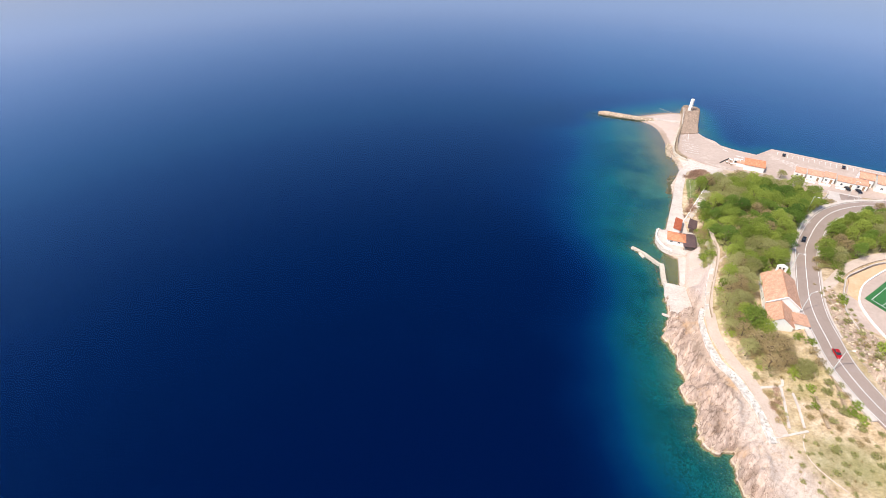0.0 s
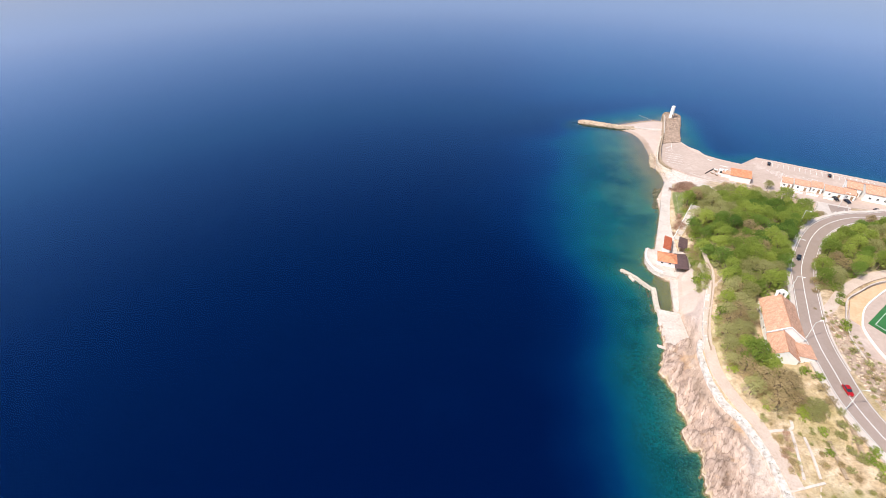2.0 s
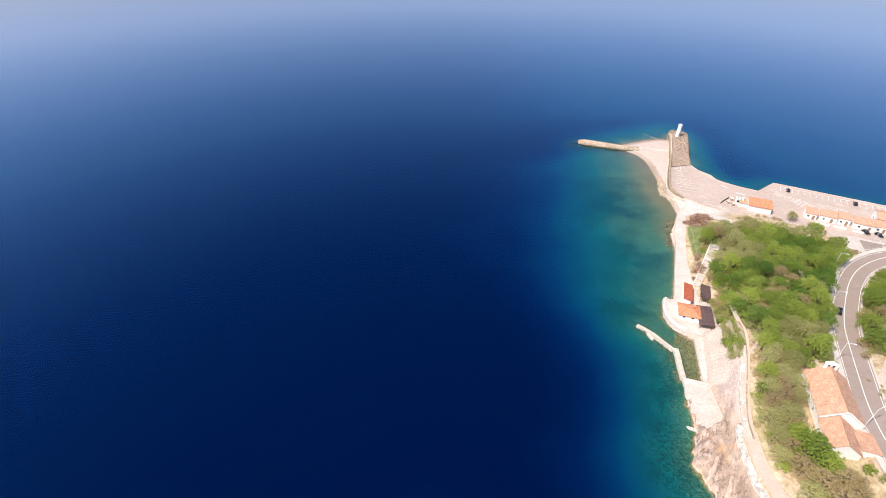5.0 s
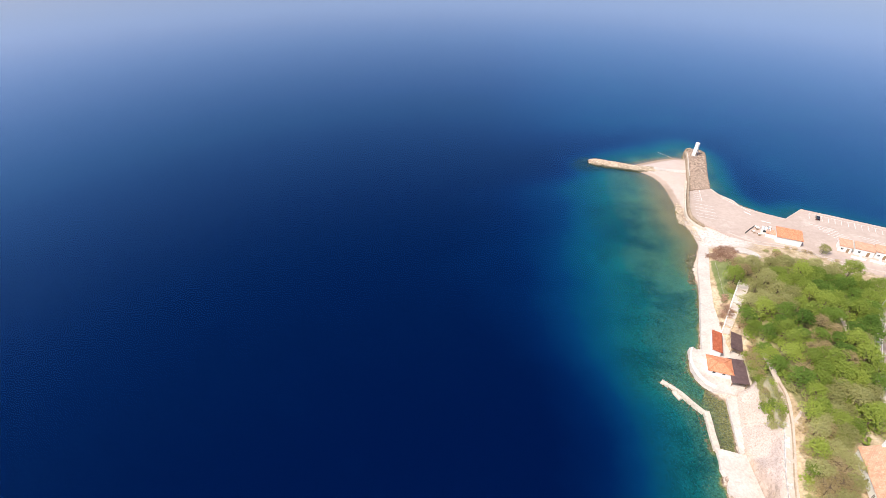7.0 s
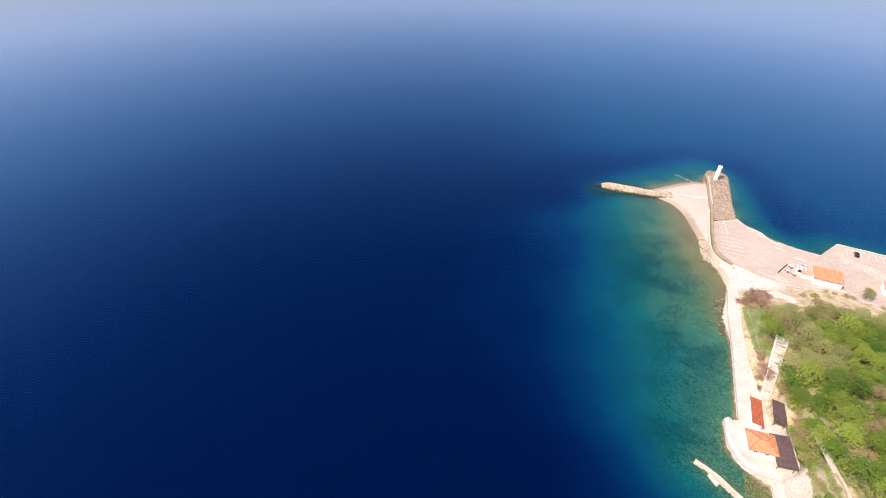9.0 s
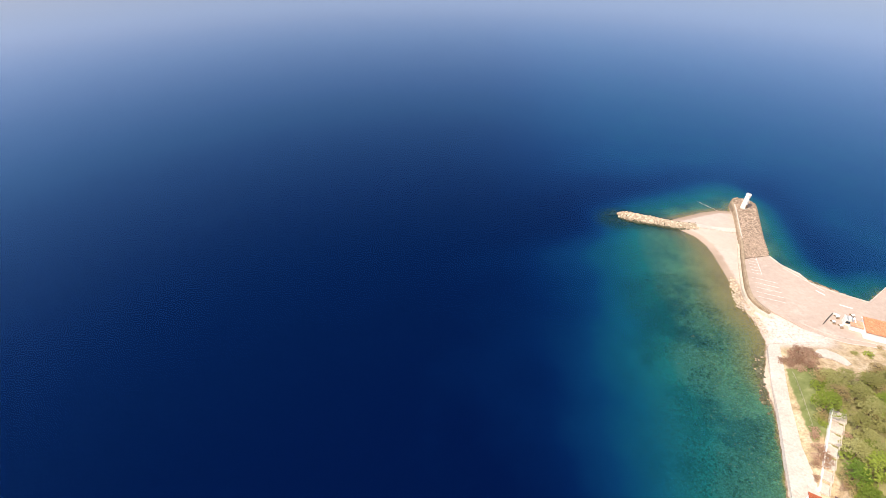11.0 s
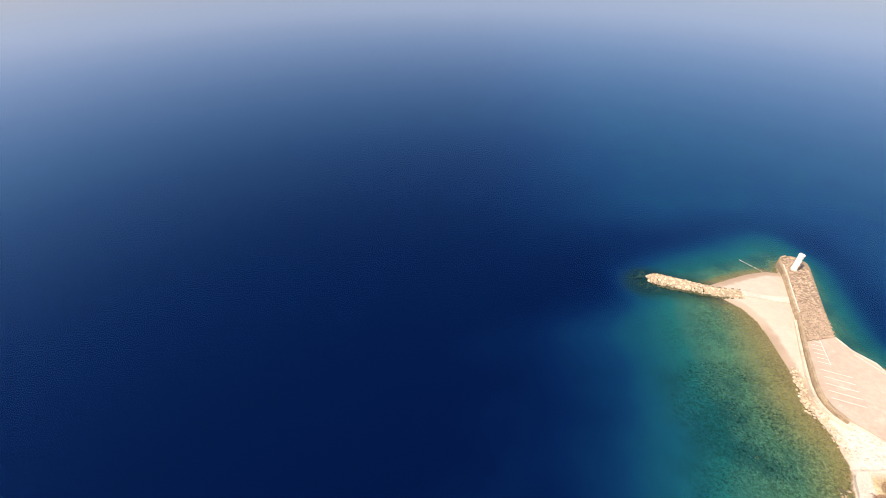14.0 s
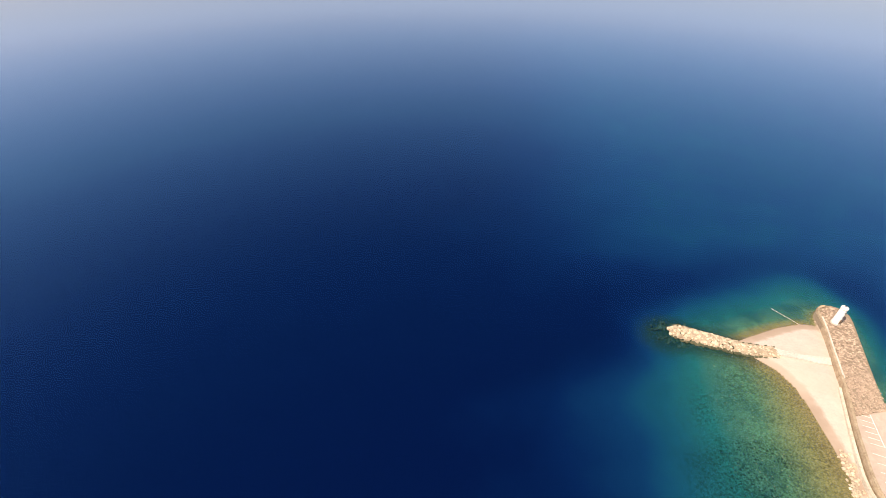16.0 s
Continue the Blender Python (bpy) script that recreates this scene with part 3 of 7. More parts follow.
def land(px, py):
    """Height of the smooth land under a plan point."""
    px, py = np.asarray(px, float), np.asarray(py, float)
    z = np.full(px.shape, WEIGHT[-1])
    for (sx, sy, _), w in zip(SRC, WEIGHT):
        z += w * np.hypot(px - sx, py - sy)
    return z


def step(a, b, v):
    t = np.clip((v - a) / (b - a), 0, 1)
    return t * t * (3 - 2 * t)


def graded(line, half, rim):
    """Points along a way with their heights, with the width that is levelled for it."""
    s = np.cumsum([0] + [math.dist(a[:2], b[:2]) for a, b in zip(line, line[1:])])
    mid = resample(line, 1.5)
    top = np.interp(np.linspace(0, 1, len(mid)), s / s[-1], [p[2] for p in line])
    return np.array([(q.x, q.y, h) for q, h in zip(mid, top)]), half, rim


GRADES = [graded(ROAD, 6.0, 2.0), graded(PROM, 1.7, 0.3)]


def land_z(x, y):
    """Height of the land at one plan point, with the cuttings beside the ways."""
    z = float(land(np.array([x]), np.array([y]))[0])
    for mids, half, rim in GRADES:
        far = np.hypot(mids[:, 0] - x, mids[:, 1] - y)
        k = int(np.argmin(far))
        out = max(0.0, far[k] - half)
        if far[k] < half + 6:
            z = min(z, mids[k, 2] + 0.05 + 0.8 * out)
        if far[k] < half + rim:
            z = max(z, mids[k, 2] - 0.35 - 1.2 * out)
    return z


APRON = [(108.2, 293.2), (106.3, 287), (104.5, 280.6), (102.7, 273), (103.4, 267.9), (105.4, 263.9), (108.4, 260.5), (113, 255), (119, 251), (124, 249), (130.6, 248), (136.6, 246.3), (141, 244), (147.5, 239.3), (160, 230.2), (179.5, 225.7),
         (244.2, 205.6), (429.9, 113.7), (427.6, 151), (208.1, 254.1), (154.6, 278.6), (143.4, 269.6), (133.6, 274.9), (127.4, 279.7), (126.2, 284.6), (121.5, 289.9), (119.4, 296.3)]
MOLE = [(108.2, 293.2), (112.8, 308.5), (117.6, 324.7), (119.5, 335.5), (119.9, 337.6), (121.6, 339.9), (124, 341.2), (127, 341.2), (129.6, 339.9), (131, 336.5), (130.4, 333.5), (128.6, 327.5),
        (122.9, 309), (119.5, 296.5)]
STRIP = [(78.4, 188.4), (81, 196.2), (83.7, 204.7), (87.7, 216.9), (89.6, 223.4), (91.4, 230.3), (96.7, 244.9), (97.8, 246.6), (99.5, 247.2), (101.2, 246.5),
    (98.5, 238.2), (93.8, 223.8), (90, 209.4), (89.2, 202.3), (88.1, 196.8), (87.8, 188.5)]
TERRACE = [(74.5, 188.9), (76, 189.5), (76.5, 188.3), (87.8, 188.4), (91.6, 187.5), (88.9, 175), (86.1, 171.9), (81.6, 170.8), (76.7, 172.6), (74.8, 174.2),
    (73.3, 177.1), (72.7, 180.9)]
SLAB = [(70.4, 153.4), (71.4, 153.3), (76, 152), (78, 152), (77.7, 145.8), (77.8, 140.3), (76.3, 137.2), (73.2, 134.9), (70.4, 134.3), (68.9, 136.4), (69.5, 138.8), (69.1, 141.3), (69.9, 144.2), (69.4, 147.3), (70.2, 150.2)]
SLIP = [(79.7, 170.6), (82.9, 170.7), (77.7, 152.1), (76.2, 152.2)]


def grid_axis(*runs):
    """Axis values from runs of (start, end, step)."""
    out = []
    for a, b, s in runs:
        out += list(np.arange(a, b - 1e-6, s))
    return np.array(out + [runs[-1][1]])


WEED = [([(56, 280), (74, 285), (88, 281), (90, 262), (85, 249), (78, 243), (68, 250), (60, 252), (55, 262)], 4.0, 1.0),
        ([(56, 248), (67, 250), (67, 240), (55, 238)], 3.0, 0.8), ([(70, 238), (78, 238), (72, 217), (65, 217)], 2.5, 0.8),
        ([(60, 207), (75, 206), (73, 187), (63, 178), (52, 165), (51, 183)], 4.0, 0.55), ([(52, 165), (64, 170), (67, 150), (62, 120), (63, 90), (66, 60), (54, 60), (52, 110)], 4.0, 0.5),
        ([(98, 336), (108, 341), (118, 345), (124, 345), (116, 336), (106, 334)], 2.0, 0.22)]
GRAVEL = [(98, 270), (101, 267), (107.2, 261.2), (113.4, 253.9), (122.5, 252.4), (115.3, 245.9), (98.5, 247)]
SCREE = [(75, 95), (79, 99.5), (82, 93), (84, 85), (87, 76), (88, 62), (80, 62), (76, 82)]


def patch(px, py, outline, soft):
    """1 inside a plan outline, falling to 0 across its soft edge."""
    gap = seg_distance(px, py, outline, True)
    return step(-soft, soft, np.where(inside(px, py, outline), gap, -gap))


def sea_depth(px, py, on, d):
    """Depth of the sea bed: a shelf off the beach, steep elsewhere."""
    west = step(148, 242, py) * step(326, 290, py)
    beach = step(250, 262, py) * step(345, 310, py)
    north = step(300, 345, py + 0.3 * (px - 85)) * step(140, 118, px)
    port = step(116, 128, px)
    reach = (15.5 + 20 * west) * (1 - north) + 17 * north
    reach = reach * (1 - port) + (20 - 10 * step(130, 144, px)) * port
    s = d / reach
    depth = 0.2 + 7.0 * np.clip(s, 0, 1) ** (0.85 + 0.3 * beach) * (1 - 0.28 * west) + 14 * np.clip(s - 0.75, 0, 1.2) + 12 * np.clip(s - 1.3, 0, 3)
    ledge = d + 0.9 * np.sin(py * 0.55 + 1.3 * np.sin(px * 0.4))
    depth += 1.6 * (1 - step(215, 250, py)) * step(-0.8, 0.6, ledge) + 2.6 * port * step(0.0, 1.2, d)
    dr = seg_distance(px, py, RUBBLE, False) - 2.0
    depth = np.minimum(depth, 0.5 + 2.4 * np.clip(dr, 0, 99))
    dj = seg_distance(px, py, JETTY_LINE, False) - 0.6
    depth = np.minimum(depth, 0.3 + 1.1 * np.clip(dj, 0, 99))
    basin = inside(px, py, [(72, 152), (79, 152), (82, 171), (75, 174), (71.5, 167), (71.6, 158)])
    depth = np.where(basin, np.minimum(depth, 0.9), depth)
    return np.minimum(depth, 42 - 25 * np.maximum(step(118, 172, px) * step(900, 300, py), step(330, 390, py) * step(-40, 90, px))) * step(-0.6, 0.3, d)


def build_ground():
    gx = grid_axis((-4200, -600, 600), (-600, -100, 60), (-100, 0, 12), (0, 50, 4), (50, 121, 0.55), (121, 136, 1.0), (136, 260, 3), (260, 600, 20), (600, 4200, 300))
    gy = grid_axis((-4200, -600, 600), (-600, -60, 60), (-60, 50, 5), (50, 160, 0.6), (160, 244, 1.0), (244, 343, 0.55), (343, 372, 1.0), (372, 440, 5), (440, 900, 60), (900, 4200, 400))
    px, py = np.meshgrid(gx, gy)
    shape = px.shape
    px, py = px.ravel(), py.ravel()
    poly = [(4300, -4300), (60, -4300)] + SHORE + [(4300, -1200)]
    jag = step(160, 150, py) * (np.abs(px - 70) < 16)
    wob = np.array([tuple(noise.noise_vector(Vector((x * 0.33, y * 0.33, 2.0))) * 0.8 + noise.noise_vector(Vector((x * 0.9, y * 0.9, 5.0))) * 0.6) if k > 0 else (0, 0, 0) for x, y, k in zip(px, py, jag)])
    qx, qy = px + wob[:, 0] * jag, py + wob[:, 1] * jag
    on = inside(qx, qy, poly)
    d = seg_distance(qx, qy, SHORE, False)
    z = np.maximum(land(px, py), 0.12)
    rocky = step(154, 145, py) * on * step(0.4, 4.0, np.interp(py, [p[1] for p in SEAWALL], [p[0] for p in SEAWALL]) - 1.3 - px)
    pebble = step(130, 138, py) * step(182, 172, py) * step(1.5, -1.0, px - np.interp(py, [130, 151, 155, 166, 182], [76.5, 84, 84.6, 86.3, 89])) * step(0.5, 3, px - np.interp(py, [130, 140, 150], [73, 76.5, 76])) * on
    rng = [noise.fractal(Vector((x * 0.24, y * 0.24, 0.3)), 0.75, 2.1, 6) if k > 0.01 else 0.0 for x, y, k in zip(px, py, rocky + pebble)]
    rid = [noise.ridged_multi_fractal(Vector(((x * 0.54 + y * 0.84) * 0.065, (x * 0.84 - y * 0.54) * 0.19, 1.7)), 0.9, 2.3, 5, 1.0, 2.0) if k > 0.01 else 0.0 for x, y, k in zip(px, py, rocky)]
    rng, rid = np.array(rng), np.array(rid)
    blocks = np.zeros(px.shape)
    for i in np.nonzero(rocky > 0.01)[0]:
        x, y = px[i] + 1.6 * rng[i], py[i] + 1.2 * rid[i]
        far, cell = noise.voronoi(Vector(((x * 0.54 + y * 0.84) * 0.13, (x * 0.84 - y * 0.54) * 0.3, 0.0)))
        h = math.sin(cell[0].x * 37.1 + cell[0].y * 71.7)
        blocks[i] = 0.6 * h - 1.2 * max(0.0, 1 - (far[1] - far[0]) / 0.22)
    z += rocky * (1.9 * step(0, 0.6, d) + 0.75 * rng * step(0.4, 3.5, d) + 1.2 * (rid - 1.2) * step(0.3, 2.2, d) + blocks * step(0.2, 1.6, d))
    z += pebble * 0.25 * rng
    z = np.where(on, np.maximum(z, 0.12), z)
    strand = on & (py > 248) & (px < 118.4)
    z = np.where(strand, np.minimum(z, 0.03 + 0.13 * d), z)
    for outline, top in ((APRON, 1.9), (MOLE, 2.4), (STRIP, 1.8), (TERRACE, 2.0), (SLAB, 1.1), (SLIP, 1.0)):
        z = np.where(inside(px, py, outline), np.minimum(z, top - 0.45), z)
    t = np.clip(((px - 88.6) * 14 + (py - 196) * 22.2) / (14 ** 2 + 22.2 ** 2), 0, 1)
    near = np.hypot(px - 88.6 - 14 * t, py - 196 - 22.2 * t)
    z = np.where(near < 3.6, np.minimum(z, 2.0 + 4.3 * t + 0.5 * np.clip(near - 2.4, 0, 2)), z)
    # cuttings and banks for the road and the promenade
    for mids, half, rim in GRADES:
        best, level = np.full(px.shape, 1e9), np.zeros(px.shape)
        for qx_, qy_, h in mids:
            far = np.hypot(px - qx_, py - qy_)
            level = np.where(far < best, h, level)
            best = np.minimum(best, far)
        out = np.clip(best - half, 0, 30)
        z = np.where(on & (best < half + 6), np.minimum(z, level + 0.05 + 0.8 * out), z)
        z = np.where(on & (best < half + rim), np.maximum(z, level - 0.35 - 1.2 * out), z)
    depth = sea_depth(px, py, on, d)
    # even out the sea bed away from the shore
    cx, cy = np.arange(-40, 262, 2.0), np.arange(20, 462, 2.0)
    mx, my = np.meshgrid(cx, cy)
    wet = ~inside(mx.ravel(), my.ravel(), poly)
    raw = sea_depth(mx.ravel(), my.ravel(), ~wet, seg_distance(mx.ravel(), my.ravel(), SHORE, False)) * wet
    raw, wet = raw.reshape(mx.shape), wet.reshape(mx.shape).astype(float)
    kern = np.exp(-0.5 * (np.arange(-6, 7) * 2 / 4.6) ** 2)
    for ax in (0, 1):
        raw = np.apply_along_axis(lambda r: np.convolve(np.pad(r, 6, "edge"), kern, "valid"), ax, raw)
        wet = np.apply_along_axis(lambda r: np.convolve(np.pad(r, 6, "edge"), kern, "valid"), ax, wet)
    raw /= np.maximum(wet, 1e-6)
    fx, fy = np.clip((px + 40) / 2, 0, len(cx) - 1.001), np.clip((py - 20) / 2, 0, len(cy) - 1.001)
    ix, iy = fx.astype(int), fy.astype(int)
    fx, fy = fx - ix, fy - iy
    soft = (raw[iy, ix] * (1 - fx) + raw[iy, ix + 1] * fx) * (1 - fy) + (raw[iy + 1, ix] * (1 - fx) + raw[iy + 1, ix + 1] * fx) * fy
    k = step(1.5, 7, d) * step(-40, -20, px) * step(260, 240, px) * step(20, 40, py) * step(460, 440, py)
    depth = depth * (1 - k) + soft * k
    # bed stays near the surface; its painted colour stands for the depth
    z = np.where(on, z, -0.1 * depth - 0.015)
    me = bpy.data.meshes.new("ground")
    ny, nx = shape
    idx = np.arange(nx * ny).reshape(shape)
    quads = np.stack([idx[:-1, :-1], idx[:-1, 1:], idx[1:, 1:], idx[1:, :-1]], -1).reshape(-1, 4)
    me.from_pydata(np.stack([px, py, z], 1).tolist(), [], quads.tolist())
    # what covers the land: bare rock, sand, woodland floor
    sand = on * step(243, 249, py) * step(124, 116, px)
    bank = inside(px, py, BANK) * on
    wall_x = np.interp(py, [p[1] for p in SEAWALL], [p[0] for p in SEAWALL])
    rock = np.maximum(rocky, 0.9 * on * step(154, 149, py) * step(0.8, -0.6, px - wall_x))
    rock = np.maximum(rock, 0.75 * on * step(86, 81, py) * step(4, -2, px - 86 + 0.25 * (py - 79)))
    sand = np.maximum(sand, 0.86 * pebble)
    rock = np.maximum(rock, on * step(3.5, 1.5, d) * (1 - sand))
    rock = np.maximum(rock, 0.8 * bank)
    wood = on * np.maximum(inside(px, py, WOOD), inside(px, py, COPSE))
    lawn = np.maximum(on * inside(px, py, LAWN), 0.45 * on * step(9, 3, np.hypot((px - 95) / 1.3, py - 79)))
    lawn = np.maximum(lawn, 0.75 * patch(px, py, VERGE, 1.2) * on)
    cols = np.stack([rock, sand, wood.astype(float), lawn.astype(float)], 1)
    att = me.color_attributes.new("zone", "FLOAT_COLOR", "POINT")
    att.data.foreach_set("color", cols.astype(np.float32).ravel())
    # what grows on the sea bed, the dark skirt of the breakwater, bleached gravel and rock
    meadow = np.max([k * patch(px, py, poly_, soft) for poly_, soft, k in WEED], 0)
    skirt_ = 0.9 * step(10.5, 2.6, seg_distance(px, py, RUBBLE, False) - 2.5 * step(80, 64, px) + 1.5 * step(78, 92, px)) * step(97, 88, px)
    bleach = np.maximum(0.75 * patch(px, py, GRAVEL, 1.5), 0.4 * patch(px, py, SCREE, 2.5)) * on
    att = me.color_attributes.new("bed", "FLOAT_COLOR", "POINT")
    att.data.foreach_set("color", np.stack([meadow, skirt_, bleach, np.ones_like(px)], 1).astype(np.float32).ravel())
    me.polygons.foreach_set("use_smooth", [True] * len(me.polygons))
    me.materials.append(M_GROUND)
    ob = new("ground", me)
    return tagged(ob, "rocky coast with dry grass, sand and sea bed", "ground", kind="structure")


JETTY_LINE = [(62.2, 176.2), (66, 172.2), (71.2, 165.2), (71.4, 160), (70.6, 153.5)]
SEAWALL = [(82.9, 70), (82.4, 84), (81.8, 93.5), (80.5, 98.6), (78.6, 105.4), (76.3, 111), (75.5, 119.6), (76, 127.4), (77.4, 132.4), (79.6, 139), (82.4, 147.4), (84.6, 153)]
RUBBLE = [(65.6, 325.2), (70, 324.6), (80, 321.5), (90, 318.8), (99, 318)]
BANK = [(117, 149), (122, 147), (123, 128), (127, 112), (120, 98), (113, 98), (113, 112), (114.5, 130)]
LAWN = [(98.5, 237), (96.9, 231), (93.9, 216), (93.2, 210), (99, 214), (103, 220), (107, 230), (107, 236)]
PROM_LINE = [p[:2] for p in PROM]
VERGE = [(83.6, 155.0), (85.6, 153.4), (87.4, 158), (88.4, 164), (90.4, 170), (92, 180), (92.8, 186), (89.2, 184), (86.6, 172), (85.0, 164)]
WOOD = [(103.5, 231.2), (97, 218.1), (94, 202.2), (92.5, 186.2), (89.9, 171), (91.3, 159.5), (93.1, 149.8), (101.2, 151.9), (110.2, 156.9), (116.4, 169.4),
    (124.8, 184.8), (134.4, 197.3), (144.9, 208.7), (148.5, 217.3), (142, 227.6), (128.2, 233), (114.2, 230.6)]
COPSE = [(122.2, 158.4), (127.5, 167.5), (137.6, 181.5), (147, 192.3), (159.5, 201), (180, 207.5), (244, 206), (247.5, 153.2), (168, 171), (146, 170), (132, 161)]
build_ground()

bm = bmesh.new()
for a, b in (((-4200, -4200), (4200, 4200)),):
    bm.faces.new([bm.verts.new(p) for p in ((a[0], a[1], 0), (b[0], a[1], 0), (b[0], b[1], 0), (a[0], b[1], 0))])
sea = new("water", mesh_of("water", bm, M_SEA))
tagged(sea, "calm deep blue sea, turquoise over the shallows", "sea", kind="structure")

# ---------------- quays, mole, road ----------------
def slab(name, outline, z0, z1, material, label, category, bevel=0.06):
    ob = part(name, prism(bmesh.new(), outline, z0, z1, bevel), material)
    return tagged(ob, label, category, kind="structure")


slab("pavement_apron", APRON, -6, 1.9, M_APRON, "pale pinkish asphalt harbour apron with painted bays", "pavement")
slab("mole", MOLE, -8, 2.4, M_JOINT, "old stone mole paved with rough blocks", "mole")
slab("quay_strip", STRIP, -5, 1.8, M_CONCRETE, "white sunlit concrete bathing quay", "quay")
slab("terrace", TERRACE, -4, 2.0, M_CONCRETE, "pale concrete seaside terrace", "terrace")
slab("bathing_slab", SLAB, -4, 1.1, M_CONCRETE, "broad concrete bathing slab on the rocks", "pavement")
slab("slipway", SLIP, -3, 1.05, M_CONCRETE, "white concrete walkway beside the small basin", "pavement")
ob = part("jetty", ribbon(bmesh.new(), [(65.2, 172.9), (66.8, 171.4), (69.2, 167.8), (71.5, 164.9)], 0.58, lambda x, y, i, n: 0.9, 0, 1.4, step=1.0), M_OLDCONC)
tagged(ob, "weathered concrete jetty arm in the shallows", "jetty", kind="structure")
ob = part("jetty_root", ribbon(bmesh.new(), [(72.1, 165.4), (71.8, 162), (71.3, 158.6), (70.7, 153.0)], 0.8, lambda x, y, i, n: 0.98, 0, 1.5, step=1.0), M_OLDCONC)
tagged(ob, "weathered concrete jetty closing the small basin", "jetty", kind="structure")


def road_z(line):
    """The height along a line with heights, for any plan point near it."""
    p = np.array([tuple(q) + (z,) for q, z in zip(resample(line, 1.0), np.interp(np.linspace(0, 1, len(resample(line, 1.0))), arc(line), [q[2] for q in line]))])

    def z_of(x, y, i, n):
        k = int(np.argmin((p[:, 0] - x) ** 2 + (p[:, 1] - y) ** 2))
        k = min(max(k, 1), len(p) - 2)
        d = p[k + 1, :2] - p[k - 1, :2]
        t = float(np.clip(((x - p[k - 1, 0]) * d[0] + (y - p[k - 1, 1]) * d[1]) / (d @ d), 0, 1))
        return float(p[k - 1, 2] + (p[k + 1, 2] - p[k - 1, 2]) * t)
    return z_of


def arc(line):
    s = np.cumsum([0] + [math.dist(a[:2], b[:2]) for a, b in zip(line, line[1:])])
    return s / s[-1]


RZ = road_z(ROAD)


def band(name, line, half, z_of, lift, material, label, category, shift=0.0, thick=0.5, parent=None):
    ob = part(name, ribbon(bmesh.new(), line, half, z_of, lift, thick, shift), material, parent)
    if parent is None:
        tagged(ob, label, category, kind="structure")
    return ob


road = band("road", ROAD, 3.85, RZ, 0.22, M_ROAD, "grey-brown asphalt road winding up the hill", "road", thick=0.8)
band("centre_line", ROAD, 0.11, RZ, 0.26, M_LINE, "", "", shift=0.35, thick=0, parent=road)
band("edge_line", ROAD, 0.08, RZ, 0.26, M_LINE, "", "", shift=3.5, thick=0, parent=road)
band("edge_line", ROAD, 0.08, RZ, 0.26, M_LINE, "", "", shift=-3.5, thick=0, parent=road)
band("pavement_road", ROAD[:17], 0.8, RZ, 0.36, M_PAVE, "narrow pale concrete footway beside the road", "pavement", shift=4.7, thick=0.9)

band("kerb_bend", ROAD[:14], 0.3, RZ, 0.34, M_PAVE, "pale kerb along the inner edge of the bend", "kerb", shift=-4.2, thick=0.8)

PZ = road_z(PROM)
band("path", PROM[:7], 1.6, PZ, 0.18, M_PATH, "sandy gravel promenade along the shore", "path", thick=0.7)
band("path_upper", [(78.5, 130.2)] + PROM[7:], 1.1, PZ, 0.2, M_PATH, "narrow sandy promenade climbing beside a white wall", "path", thick=0.7)


# ---------------- trees ----------------
def leaf_cloud(rng, lobes, count, size, flat=0.8):
    """Many small leaves gathered in tufts over rounded lobes (centre, radius)."""
    verts, faces = [], []
    total = sum(r * r for _, r in lobes)
    for c, r in lobes:
        share = int(count * r * r / total)
        tufts = max(5, int(10 * r * r))
        for i in range(tufts):
            up = 1 - 1.5 * (i + 0.5) / tufts
            a = i * 2.39996 + rng.uniform(-0.35, 0.35)
            q = math.sqrt(max(0.0, 1 - up * up))
            o = Vector((math.cos(a) * q, math.sin(a) * q, up))
            heart = Vector(c) + Vector((o.x, o.y, o.z * flat)) * r * rng.uniform(0.72, 0.98)
            wide = rng.uniform(0.28, 0.5)
            for _ in range(max(3, share // tufts)):
                v = (o * 0.55 + Vector((rng.gauss(0, 0.75), rng.gauss(0, 0.75), rng.gauss(0.2, 0.7)))).normalized()
                p = heart + Vector((v.x, v.y, v.z * 0.75)) * wide * (0.6 + 0.5 * rng.random())
                nrm = (v + Vector((rng.gauss(0, 0.35), rng.gauss(0, 0.35), rng.gauss(0.25, 0.35)))).normalized()
                t = nrm.orthogonal().normalized()
                t.rotate(Matrix.Rotation(rng.random() * 6.28, 3, nrm))
                w = nrm.cross(t)
                s = size * (0.55 + 0.75 * rng.random())
                k = len(verts)
                verts += [tuple(p + t * s), tuple(p + w * s * 0.6 - nrm * s * 0.15), tuple(p - t * s * 0.9), tuple(p - w * s * 0.65 - nrm * s * 0.15)]
                faces.append((k, k + 1, k + 2, k + 3))
    return verts, faces


def crown_mesh(name, rng, lobes, count, size, material):
    me = bpy.data.meshes.new(name)
    v, f = leaf_cloud(rng, lobes, count, size)
    me.from_pydata(v, [], f)
    me.materials.append(material)
    return me


